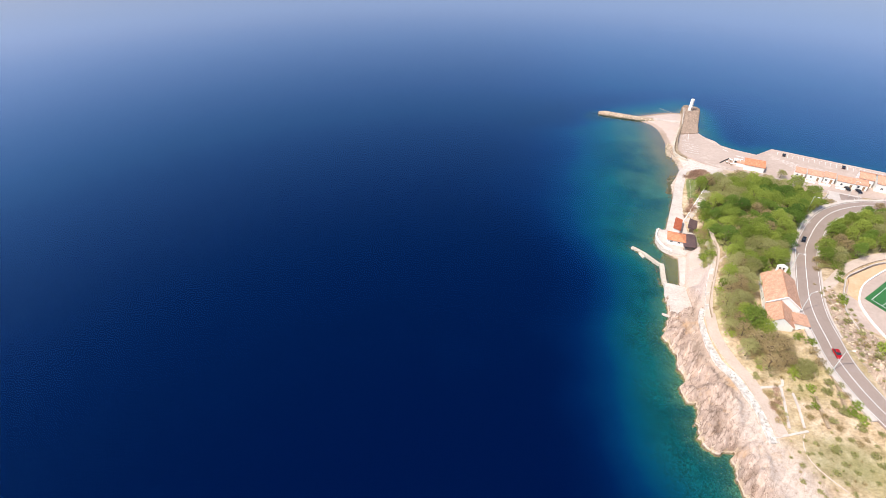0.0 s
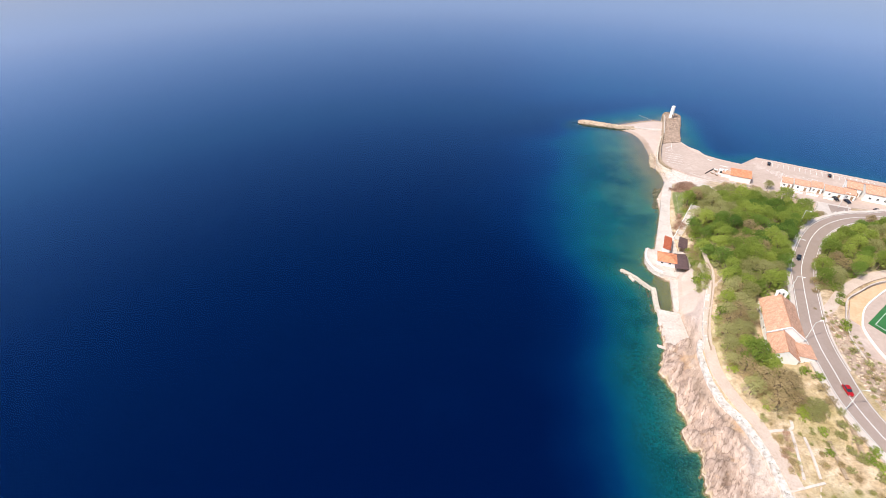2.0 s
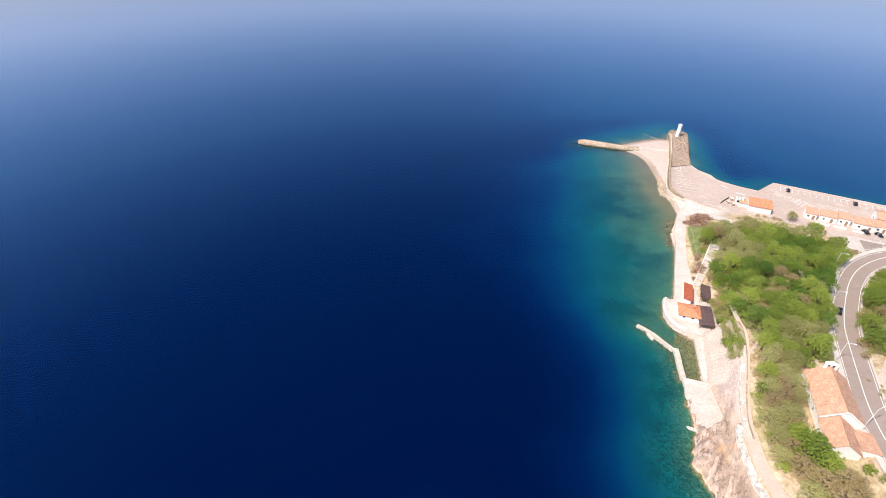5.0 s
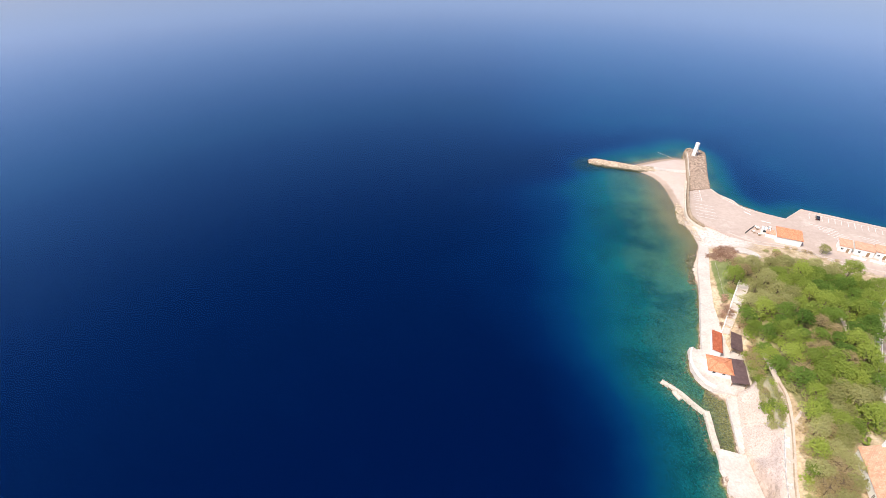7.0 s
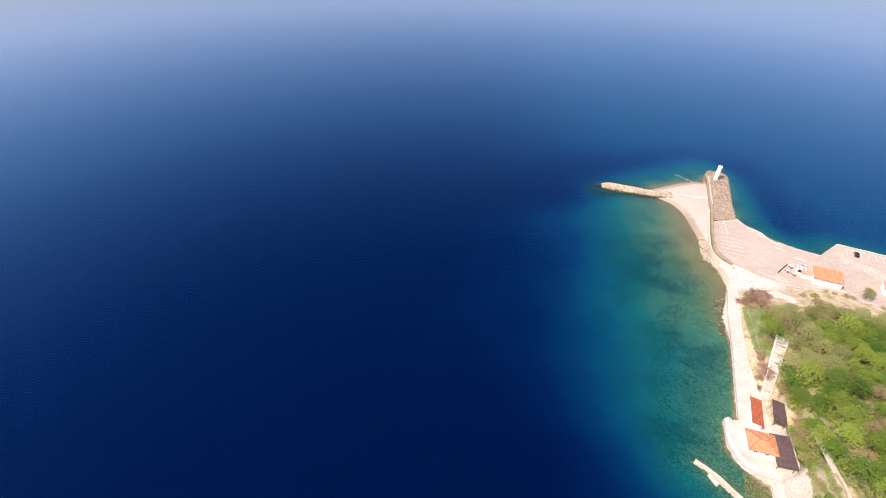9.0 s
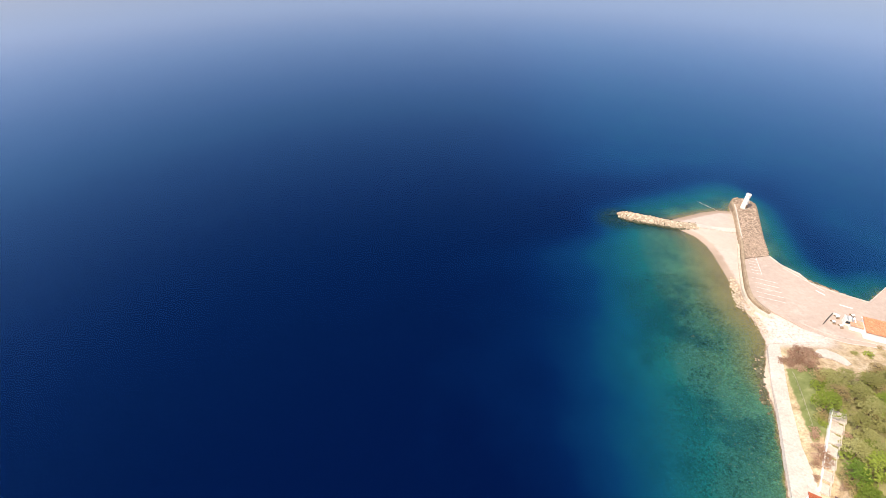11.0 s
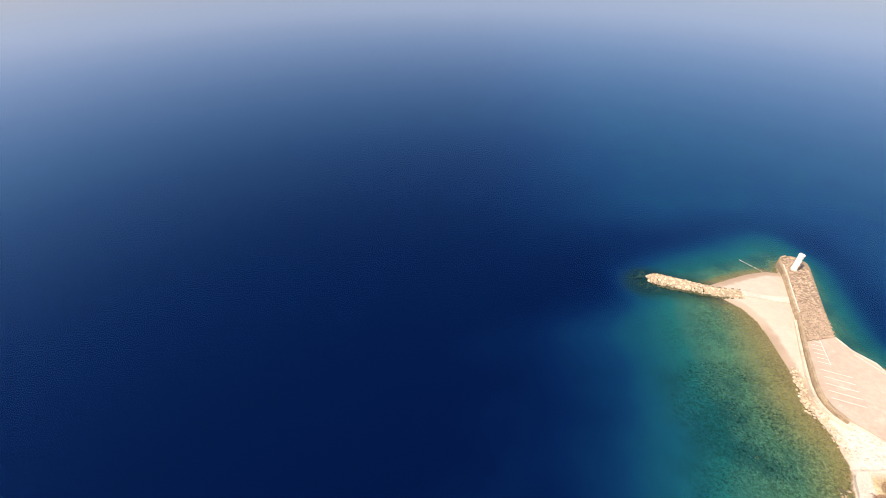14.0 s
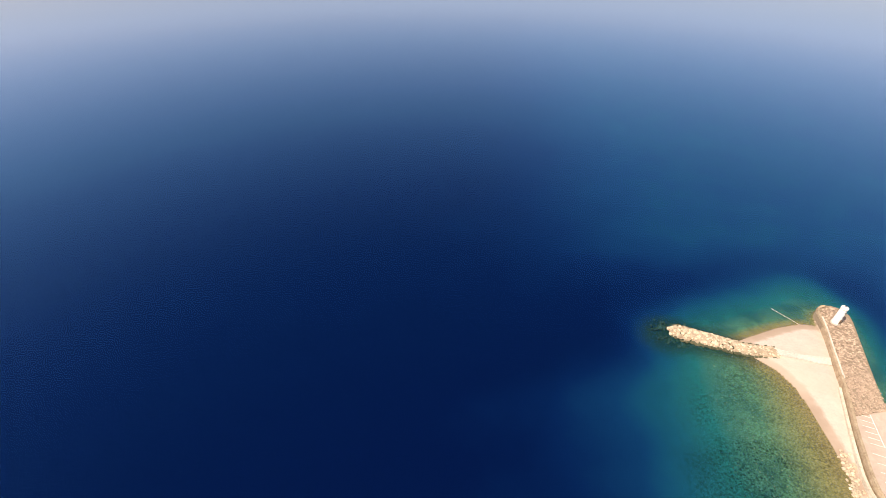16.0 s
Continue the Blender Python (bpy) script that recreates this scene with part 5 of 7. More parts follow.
def lighthouse(x, y, z):
    root = thing("lighthouse", pose(x, y, z, 0, 0, 20), "short white tapered harbour light tower on the stone mole", "lighthouse")
    root.scale = (0.86, 0.86, 1.04)
    def ring(r0, r1, z0, z1, n=12):
        bm = bmesh.new()
        bmesh.ops.create_cone(bm, cap_ends=True, segments=n, radius1=r0, radius2=r1, depth=z1 - z0, matrix=Matrix.Translation((0, 0, (z0 + z1) / 2)))
        es = [e for e in bm.edges if abs(e.verts[0].co.z - e.verts[1].co.z) < 1e-4]
        bmesh.ops.bevel(bm, geom=es, offset=0.05, segments=1, affect="EDGES")
        return bm
    part("plinth", ring(1.75, 1.7, -0.1, 0.45), M_CONCRETE, root)
    part("shaft", ring(1.5, 1.22, 0.4, 6.3), M_WHITE, root)
    part("cornice", ring(1.28, 1.36, 6.25, 6.55), M_WHITE, root)
    gal = part("gallery", ring(1.38, 1.38, 6.5, 6.75), M_CONCRETE, root)
    part("parapet", ring(1.34, 1.34, 6.7, 7.15), M_WHITE, gal)
    part("lantern", ring(0.62, 0.55, 6.72, 7.5, 10), M_WHITE, root, "small white lantern house")
    part("light", ring(0.2, 0.2, 7.45, 7.85, 8), M_GLASS, root, "dark lamp glass")
    door = part("door", box(bmesh.new(), 0, -1.42, 0.45, 0.85, 0.16, 1.95, 0, 0.03), M_WOOD, root, "brown wooden door")
    for zz, a in ((3.2, -1.57), (5.0, -1.57)):
        part("window", box(bmesh.new(), math.cos(a) * 1.3, math.sin(a) * 1.3, zz, 0.2, 0.32, 0.5, a, 0.02), M_GLASS, root, "small dark window")
    return root


lighthouse(123.7, 332.2, 2.42)

rope = thing("float_line", Matrix(), "pale rope with floats lying out from the beach", "rope")
a, b = Vector((113.0, 332.8, 0.05)), Vector((106.6, 340.6, 0.02))
part("rope", tube(bmesh.new(), a, b, 0.05, 0.05, 6), M_CONCRETE, rope)
for i in range(7):
    bm = bmesh.new()
    bmesh.ops.create_icosphere(bm, subdivisions=1, radius=0.13, matrix=Matrix.Translation(a.lerp(b, (i + 0.5) / 7)))
    part("float", bm, M_WHITE, rope)

# stones of the jetty head
for pts, zt in (([(62.0, 175.5), (62.7, 176.3), (65.9, 173.6), (65.2, 172.8)], 0.75), ([(64.5, 172.2), (65.4, 172.5), (66.7, 169.7), (65.8, 169.3)], 0.6)):
    ob = part("jetty_block", prism(bmesh.new(), pts, -0.8, zt, 0.1), M_OLDCONC)
    tagged(ob, "tilted concrete block broken off the jetty head", "block", "jetty blocks")
ob = part("diving_ledge", prism(bmesh.new(), [(66.3, 136.4), (66.6, 135.6), (70.4, 134.0), (70.6, 135.0)], 0.2, 0.9, 0.05), M_CONCRETE)
tagged(ob, "small concrete ledge over the water", "ledge")


# ---------------- painted bays and kerbs on the apron ----------------
def stripe(name, a, b, width, z, parent, thick=0.012):
    a, b = Vector(a), Vector(b)
    d = (b - a).normalized()
    n = Vector((d.y, -d.x)) * width / 2
    return part(name, prism(bmesh.new(), [a - n, a + n, b + n, b - n], z, z + thick), M_LINE, parent)


bays = thing("parking_bays", Matrix(), "white painted parking bay lines on the apron", "road marking", kind="structure")
for i in range(7):
    s = Vector((110.6, 296.2)) + Vector((-0.42, -2.0)) * i * 0.95
    stripe("bay_line", s, s + Vector((3.4, -1.15)), 0.12, 1.904, bays)
stripe("bay_line", (113.9, 295.2), (111.4, 283.6), 0.16, 1.905, bays)
for i in range(5):
    s = Vector((107.0, 281.6)) + Vector((-0.6, -2.75)) * i
    stripe("bay_line", s, s + Vector((8.3, -2.9)), 0.13, 1.904, bays)
edge = Vector((53.5, -24.5)).normalized()
inn = Vector((edge.y, -edge.x))
for i in range(21):
    s = Vector((156.6, 275.6)) + edge * 2.5 * i
    if i in (1, 12):
        continue
    stripe("bay_line", s, s + inn * 4.6, 0.15, 1.904, bays)
stripe("bay_line", Vector((156.6, 275.6)), Vector((156.6, 275.6)) + edge * 50, 0.13, 1.905, bays)
for i in range(8):
    s = Vector((152.2, 266.8)) + Vector((0.95, -1.95)) * i
    stripe("bay_line", s, s + edge * 9.5, 0.15, 1.904, bays)
for i in range(5):
    s = Vector((168, 258.5)) + Vector((0.95, -1.95)) * i
    stripe("bay_line", s, s + edge * 8, 0.15, 1.904, bays)
for a, b in (((136, 262), (139.2, 260.5)), ((132, 268), (135.5, 266.3)), ((127.5, 275.5), (129.5, 273))):
    stripe("road_arrow", a, b, 0.5, 1.904, bays)
stripe("bay_line", (121.5, 288.6), (130.5, 275.2), 0.16, 1.904, bays)
wall_line("kerb_road", [(113.2, 257.5), (121, 252.2), (135.3, 248.2), (144, 243.2), (156, 236.4), (170, 231.5)], 0.35, 1.6, 2.12, M_CONCRETE, None, "pale kerb between the apron and the access road", "kerb")
wall_line("kerb_upper", [(113.5, 251), (119, 250.4), (124, 248.6), (130.6, 247.6), (136.6, 245.9), (141, 243.6), (147.5, 238.9), (156, 231.5)], 0.4, 1.2, 2.25, M_CONCRETE, None, "low pale retaining wall below the wood", "wall")


# ---------------- houses ----------------
def roof_slab(parent, pts, material, name="roof", thick=0.14, label=""):
    """A tiled roof plane: eaves first, then the ridge, with courses laid from the eaves up."""
    p = [Vector(q) for q in pts]
    n = (p[1] - p[0]).cross(p[-1] - p[0]).normalized()
    if n.z < 0:
        n = -n
    bm = bmesh.new()
    top = [bm.verts.new(q + n * thick) for q in p]
    bot = [bm.verts.new(q) for q in p]
    k = len(p)
    f = [bm.faces.new(top), bm.faces.new(bot[::-1])]
    for i in range(k):
        f.append(bm.faces.new((bot[i], bot[(i + 1) % k], top[(i + 1) % k], top[i])))
    uv = bm.loops.layers.uv.new("UVMap")
    u = (p[1] - p[0]).normalized()
    w = n.cross(u)
    for face in f:
        for l in face.loops:
            d = l.vert.co - p[0]
            l[uv].uv = (d.dot(u), d.dot(w))
    return part(name, bm, material, parent, label)


def ridge_caps(parent, a, b, material, r=0.13):
    a, b = Vector(a), Vector(b)
    n = max(2, int((b - a).length / 0.45))
    bm = bmesh.new()
    for i in range(n):
        tube(bm, a.lerp(b, i / n), a.lerp(b, (i + 1.08) / n), r * 1.08, r * 0.92, 6)
    return part("ridge_tiles", bm, material, parent)


def window(parent, x, y, z, w, h, rz, material=None):
    """A framed window set on a wall: frame, sill and dark pane."""
    fr = bmesh.new()
    m = Matrix.Translation((x, y, z)) @ Matrix.Rotation(rz, 4, "Z")
    for sx, sz, px, pz in ((w + 0.16, 0.1, 0, -0.05), (w + 0.16, 0.1, 0, h - 0.05), (0.1, h, -w / 2, 0), (0.1, h, w / 2, 0), (0.05, h, 0, 0)):
        box(fr, px, 0, pz, sx, 0.12, sz)
    bmesh.ops.transform(fr, matrix=m, verts=fr.verts)
    wd = part("window", fr, material or M_WHITE, parent)
    pn = bmesh.new()
    box(pn, 0, 0.0, 0, w, 0.07, h)
    bmesh.ops.transform(pn, matrix=m, verts=pn.verts)
    part("pane", pn, M_GLASS, wd)
    return wd


def gable_house(name, x, y, rz, length, width, z0, eave, ridge, roof_mat, label, category="house", wall_mat=None, over=0.35, windows=(), doors=(), chimney=None, group=""):
    """Walls with gables; ridge along the local x; heights above z0."""
    root = thing(name, pose(x, y, z0, 0, 0, rz), label, category, group)
    l, w = length / 2, width / 2
    bm = bmesh.new()
    prof = [(-w, -1.5), (w, -1.5), (w, eave), (0, ridge), (-w, eave)]
    a = [bm.verts.new((-l, py, pz)) for py, pz in prof]
    b = [bm.verts.new((l, py, pz)) for py, pz in prof]
    bm.faces.new(a), bm.faces.new(b[::-1])
    for i in range(5):
        bm.faces.new((a[i], b[i], b[(i + 1) % 5], a[(i + 1) % 5]))
    part("wall", bm, wall_mat or M_WHITE, root)
    slope = (ridge - eave) / w
    lo = eave - over * slope + 0.03
    le = l + over * 0.6
    roof_slab(root, [(-le, -w - over, lo), (le, -w - over, lo), (le, 0, ridge + 0.03), (-le, 0, ridge + 0.03)], roof_mat)
    roof_slab(root, [(le, w + over, lo), (-le, w + over, lo), (-le, 0, ridge + 0.03), (le, 0, ridge + 0.03)], roof_mat)
    ridge_caps(root, (-le, 0, ridge + 0.16), (le, 0, ridge + 0.16), roof_mat)
    for side, t, z, ww, hh in windows:
        if side == "s":
            window(root, t, -w - 0.02, z, ww, hh, 0)
        elif side == "n":
            window(root, t, w + 0.02, z, ww, hh, math.pi)
        elif side == "w":
            window(root, -l - 0.02, t, z, ww, hh, -math.pi / 2)
        else:
            window(root, l + 0.02, t, z, ww, hh, math.pi / 2)
    for side, t, ww, hh in doors:
        px, py, sx, sy = {"s": (t, -w, ww, 0.12), "n": (t, w, ww, 0.12), "w": (-l, t, 0.12, ww), "e": (l, t, 0.12, ww)}[side]
        part("door", box(bmesh.new(), px, py, 0.02, sx, sy, hh, 0, 0.02), M_WOOD, root, "brown wooden door")
    if chimney:
        cx, cy = chimney
        ch = part("chimney", box(bmesh.new(), cx, cy, eave, 0.55, 0.55, ridge - eave + 0.9, 0, 0.03), M_WHITE, root)
        part("chimney_cap", box(bmesh.new(), cx, cy, ridge + 0.9, 0.75, 0.75, 0.14, 0, 0.03), M_CONCRETE, ch)
    return root


def lean_to(name, x, y, rz, length, width, z0, low, high, roof_mat, label, category="shed", wall_mat=None, over=0.3, windows=(), doors=(), group="", posts=False):
    """A shed with one roof plane that rises towards the local +y."""
    root = thing(name, pose(x, y, z0, 0, 0, rz), label, category, group)
    l, w = length / 2, width / 2
    if posts:
        for sx in (-l + 0.15, 0, l - 0.15):
            for sy, top in ((-w + 0.15, low), (w - 0.15, high)):
                part("post", box(bmesh.new(), sx, sy, -0.05, 0.16, 0.16, top, 0, 0.02), M_WOOD, root)
        part("beam", box(bmesh.new(), 0, -w + 0.15, low - 0.2, length, 0.14, 0.18, 0, 0.01), M_WOOD, root)
        part("beam", box(bmesh.new(), 0, w - 0.15, high - 0.2, length, 0.14, 0.18, 0, 0.01), M_WOOD, root)
    else:
        bm = bmesh.new()
        prof = [(-w, -1.2), (w, -1.2), (w, high), (-w, low)]
        a = [bm.verts.new((-l, py, pz)) for py, pz in prof]
        b = [bm.verts.new((l, py, pz)) for py, pz in prof]
        bm.faces.new(a), bm.faces.new(b[::-1])
        for i in range(4):
            bm.faces.new((a[i], b[i], b[(i + 1) % 4], a[(i + 1) % 4]))
        part("wall", bm, wall_mat or M_WHITE, root)
    k = (high - low) / width
    roof_slab(root, [(-l - over, -w - over, low - over * k + 0.03), (l + over, -w - over, low - over * k + 0.03), (l + over, w + over, high + over * k + 0.03), (-l - over, w + over, high + over * k + 0.03)], roof_mat)
    for side, t, z, ww, hh in windows:
        px, py, a = {"s": (t, -w - 0.02, 0), "n": (t, w + 0.02, math.pi), "w": (-l - 0.02, t, -math.pi / 2), "e": (l + 0.02, t, math.pi / 2)}[side]
        window(root, px, py, z, ww, hh, a)
    for side, t, ww, hh in doors:
        px, py, sx, sy = {"s": (t, -w, ww, 0.12), "n": (t, w, ww, 0.12), "w": (-l, t, 0.12, ww), "e": (l, t, 0.12, ww)}[side]
        part("door", box(bmesh.new(), px, py, 0.02, sx, sy, hh, 0, 0.02), M_WOOD, root, "brown wooden door")
    return root


def hip_house(name, x, y, rz, length, width, z0, eave, ridge, roof_mat, label, category="house", over=0.45):
    root = thing(name, pose(x, y, z0, 0, 0, rz), label, category)
    l, w = length / 2, width / 2
    bm = bmesh.new()
    box(bm, 0, 0, -1, length, width, eave + 1)
    part("wall", bm, M_WHITE, root)
    L, W, h = l + over, w + over, max(0.4, l - w * 0.85)
    e0, e1 = eave - 0.1, ridge
    roof_slab(root, [(-L, -W, e0), (L, -W, e0), (h, 0, e1), (-h, 0, e1)], roof_mat)
    roof_slab(root, [(L, W, e0), (-L, W, e0), (-h, 0, e1), (h, 0, e1)], roof_mat)
    roof_slab(root, [(L, -W, e0), (L, W, e0), (h, 0, e1)], roof_mat)
    roof_slab(root, [(-L, W, e0), (-L, -W, e0), (-h, 0, e1)], roof_mat)
    for a, b in (((-h, 0), (h, 0)), ((h, 0), (L, W)), ((h, 0), (L, -W)), ((-h, 0), (-L, W)), ((-h, 0), (-L, -W))):
        ridge_caps(root, (a[0], a[1], e1 + 0.13), (b[0], b[1], (e1 if b == (h, 0) else e0) + 0.13), roof_mat, 0.1)
    for t in (-l * 0.55, l * 0.3):
        window(root, t, -w - 0.02, 1.1, 0.9, 0.8, 0)
    part("door", box(bmesh.new(), l, 0.4, 0.02, 0.12, 0.95, 2.0, 0, 0.02), M_WOOD, root, "brown wooden door")
    return root


# chapel above the road
church = gable_house("chapel", 102.0, 139.3, 76, 15.6, 9.9, 9.2, 3.9, 7.4, M_TILEP, "white plastered chapel with faded orange tile roof", "chapel", M_WHITE, 0.3,
                     windows=(("n", -4, 1.4, 0.7, 1.5), ("n", 0, 1.4, 0.7, 1.5), ("n", 4, 1.4, 0.7, 1.5), ("s", -4, 1.4, 0.7, 1.5), ("s", 1, 1.4, 0.7, 1.5), ("w", 2.6, 1.6, 0.7, 1.1)), doors=(("e", 0, 1.5, 2.6),))
bm = bmesh.new()
for cx, sx in ((-1.25, 0.65), (0.0, 0.45), (1.25, 0.65)):
    box(bm, 7.7, cx, 6.6, 0.65, sx, 1.75, 0, 0.02)
box(bm, 7.7, 0, 5.2, 0.65, 3.15, 1.45, 0, 0.03)
peak = [(-1.65, 8.3), (1.65, 8.3), (1.65, 8.6), (0.0, 9.4), (-1.65, 8.6)]
near, far = [[bm.verts.new((sx, py, pz)) for py, pz in peak] for sx in (7.36, 8.04)]
bm.faces.new(near), bm.faces.new(far[::-1])
for i in range(5):
    bm.faces.new((near[i], far[i], far[(i + 1) % 5], near[(i + 1) % 5]))
part("bell_gable", bm, M_WHITE, church, "white bell gable with arched openings")
for cy in (-0.58, 0.58):
    bm = bmesh.new()
    bmesh.ops.create_cone(bm, cap_ends=True, segments=10, radius1=0.28, radius2=0.12, depth=0.5, matrix=Matrix.Translation((7.7, cy, 7.85)))
    part("bell", bm, M_DARKMETAL, church, "dark bronze bell")
for side in (-1, 1):
    bm = bmesh.new()
    tube(bm, (-7.95, 0.05 * side, 7.62), (-7.95, side * 5.15, 3.82), 0.2, 0.2, 4)
    part("gable_coping", bm, M_WHITE, church)
gable_house("chapel_wing", 97.6, 127.6, 74, 8.6, 7.2, 9.0, 3.3, 5.9, M_TILEP, "low white wing of the chapel with tiled roof", "house", M_WHITE, 0.25,
            windows=(("n", 1, 1.1, 0.8, 1.1), ("n", -2, 1.1, 0.8, 1.1)))
lean_to("chapel_annex", 103.1, 126.2, 164, 3.9, 6.4, 9.6, 2.6, 3.6, M_TILEP, "small tiled annex against the chapel wing", "annex", windows=(("n", 0, 1.0, 0.7, 0.9),))

# bathing station on the terrace
hip_house("beach_house", 80.4, 180.2, -14, 6.6, 5.8, 2.0, 2.3, 3.25, M_TILE, "small beach house with bright orange hipped tile roof", "house")
lean_to("sun_canopy", 84.9, 177.9, -103, 9.2, 4.2, 2.0, 2.15, 2.55, M_DARKROOF, "dark brown sheet canopy on timber posts", "canopy", posts=True)
lean_to("bar_shed", 83.1, 190.0, 71, 8.8, 2.5, 2.0, 2.2, 2.6, M_TILER, "narrow shed with red-brown roof on the quay", "shed", doors=(("s", 0, 0.9, 2.0),))
lean_to("changing_shed", 89.0, 189.7, 69, 7.2, 2.9, 2.6, 2.1, 2.5, M_DARKROOF, "shed with dark brown sheet roof below the slope", "shed", posts=True)

wall_line("wall_terrace_edge", [(75.2, 188.6), (73.6, 184.6), (73.2, 181), (73.9, 177.6), (75.4, 174.8), (77.4, 173.2)], 0.35, 1.5, 2.6, M_WHITE, None, "low white parapet round the seaside terrace")
# stepped ramp up to the wood
ramp = thing("stepped_ramp", Matrix(), "white concrete ramp in broad steps with low walls", "ramp", kind="structure")
r0, r1 = Vector((88.6, 196.0)), Vector((102.6, 218.2))
rd = (r1 - r0).normalized()
rn = Vector((rd.y, -rd.x))
for i in range(7):
    a, b = r0 + (r1 - r0) * (i / 7), r0 + (r1 - r0) * ((i + 1) / 7)
    zt = 2.5 + 0.62 * i
    h = 0.95 + 0.1 * i
    part("step", prism(bmesh.new(), [a - rn * h, a + rn * h, b + rn * h - rd * 0.12, b - rn * h - rd * 0.12], -0.5, zt, 0.05), M_CONCRETE, ramp)
    # dark strip laid across the ramp at the upper end of each step
    part("riser", prism(bmesh.new(), [b - rn * h - rd * 0.12, b + rn * h - rd * 0.12, b + rn * h, b - rn * h], -0.5, zt - 0.12), M_DARKMETAL, ramp, "dark cross strip between two steps")
    part("side_wall", prism(bmesh.new(), [a - rn * (h + 0.3), a - rn * h, b - rn * h, b - rn * (h + 0.3)], -0.5, zt + 0.55, 0.04), M_WHITE, ramp)
    part("side_wall", prism(bmesh.new(), [a + rn * h, a + rn * (h + 0.3), b + rn * (h + 0.3), b + rn * h], -0.5, zt + 0.3, 0.04), M_OLDCONC, ramp)
ob = part("water_tank", prism(bmesh.new(), [(109.4, 242.6), (111.2, 243.9), (113.6, 243.8), (116.0, 242.2), (117.6, 240.4), (118.3, 238.0), (116.3, 237.0), (114.6, 238.8), (112.6, 240.0), (109.8, 240.4)], 1.5, 4.0, 0.1), M_CONCRETE)
tagged(ob, "low white curved concrete structure at the wood's edge", "wall")

lawn_fence = thing("lawn_fence", Matrix(), "thin pale post and rail fence beside the lawn", "fence")
run = resample([(94.4, 213.5), (96.4, 222), (98.2, 230), (99.0, 235)], 1.8)
for p, q in zip(run, run[1:]):
    zp, zq = max(land_z(p.x, p.y), 1.8), max(land_z(q.x, q.y), 1.8)
    part("post", tube(bmesh.new(), (p.x, p.y, zp - 0.3), (p.x, p.y, zp + 1.0), 0.035, 0.03, 6), M_OLDCONC, lawn_fence)
    part("rail", tube(bmesh.new(), (p.x, p.y, zp + 0.9), (q.x, q.y, zq + 0.9), 0.028, 0.028, 5), M_OLDCONC, lawn_fence)

# harbour buildings
lean_to("harbour_shed", 136.0, 253.3, -19.5, 9.2, 6.8, 1.9, 2.9, 3.6, M_TILE, "white harbour shed with orange tiled roof", "shed", windows=(("e", 1.5, 1.2, 0.9, 0.9),))
ROW = [(156.4, 248.4, 4.4, 4.8, 2.6), (162.4, 246.0, 6.6, 4.5, 2.7), (168.3, 244.3, 4.6, 4.7, 2.9), (174.6, 240.4, 8.2, 5.0, 2.8), (180.6, 238.9, 4.6, 5.0, 2.7)]
for i, (x, y, l, w, h) in enumerate(ROW):
    lean_to("harbour_unit", x, y, -23, l, w, 1.9, h, h + 0.75, M_TILEP, "low white harbour building with pale orange roof", "building", over=0.2,
            windows=(("s", -l * 0.25, 1.0, 0.9, 1.0),), doors=(("s", l * 0.22, 0.95, 2.0),), group="harbour row")
gable_house("harbour_house", 184.8, 244.5, -25, 6.0, 8.6, 1.9, 4.0, 5.3, M_TILEP, "white harbour house with pale orange roof", "house", windows=(("s", 0, 1.2, 0.9, 1.1), ("w", 1, 1.2, 0.9, 1.1)), doors=(("s", 2, 0.9, 2.0),))
gable_house("harbour_store", 194.6, 238.6, -22, 15, 10.5, 1.9, 4.2, 6.0, M_TILEP, "long harbour store with faded orange roof", "building", windows=tuple(("s", t, 1.3, 1.0, 1.1) for t in (-5, -2, 1, 4)), chimney=(2, 1.2))
gable_house("harbour_store", 213, 231, -24, 18, 11, 1.9, 4.5, 6.4, M_TILEP, "long harbour store with faded orange roof", "building", windows=tuple(("s", t, 1.3, 1.0, 1.1) for t in (-6, -3, 0, 3, 6)))
for (x, y, rz, l) in ((158.5, 241.6, -25, 5), (164.6, 239.4, -25, 5), (170.5, 236.4, -25, 4), (160.2, 243.0, 65, 4), (166.2, 240.4, 65, 4)):
    ob = part("yard_wall", box(bmesh.new(), x, y, 1.6, l, 0.3, 1.2, radians(rz), 0.03), M_WHITE)
    tagged(ob, "low white yard wall before the harbour buildings", "wall", "yard walls")


def kiosk(x, y, rz):
    root = thing("kiosk", pose(x, y, 1.9, 0, 0, rz), "small white kiosk with pale slatted roof", "kiosk")
    part("body", box(bmesh.new(), 0, 0, -0.03, 3.0, 2.4, 2.3, 0, 0.04), M_WHITE, root)
    part("counter", box(bmesh.new(), 0, -1.25, 0.9, 2.2, 0.3, 0.08, 0, 0.02), M_WOOD, root)
    part("hatch", box(bmesh.new(), 0, -1.2, 1.0, 2.0, 0.08, 0.9, 0, 0.01), M_GLASS, root)
    for i in range(5):
        part("roof_slat", box(bmesh.new(), -1.4 + i * 0.7, 0, 2.3, 0.4, 2.9, 0.1, 0, 0.02), M_STEEL if i % 2 else M_WHITE, root)
    return root


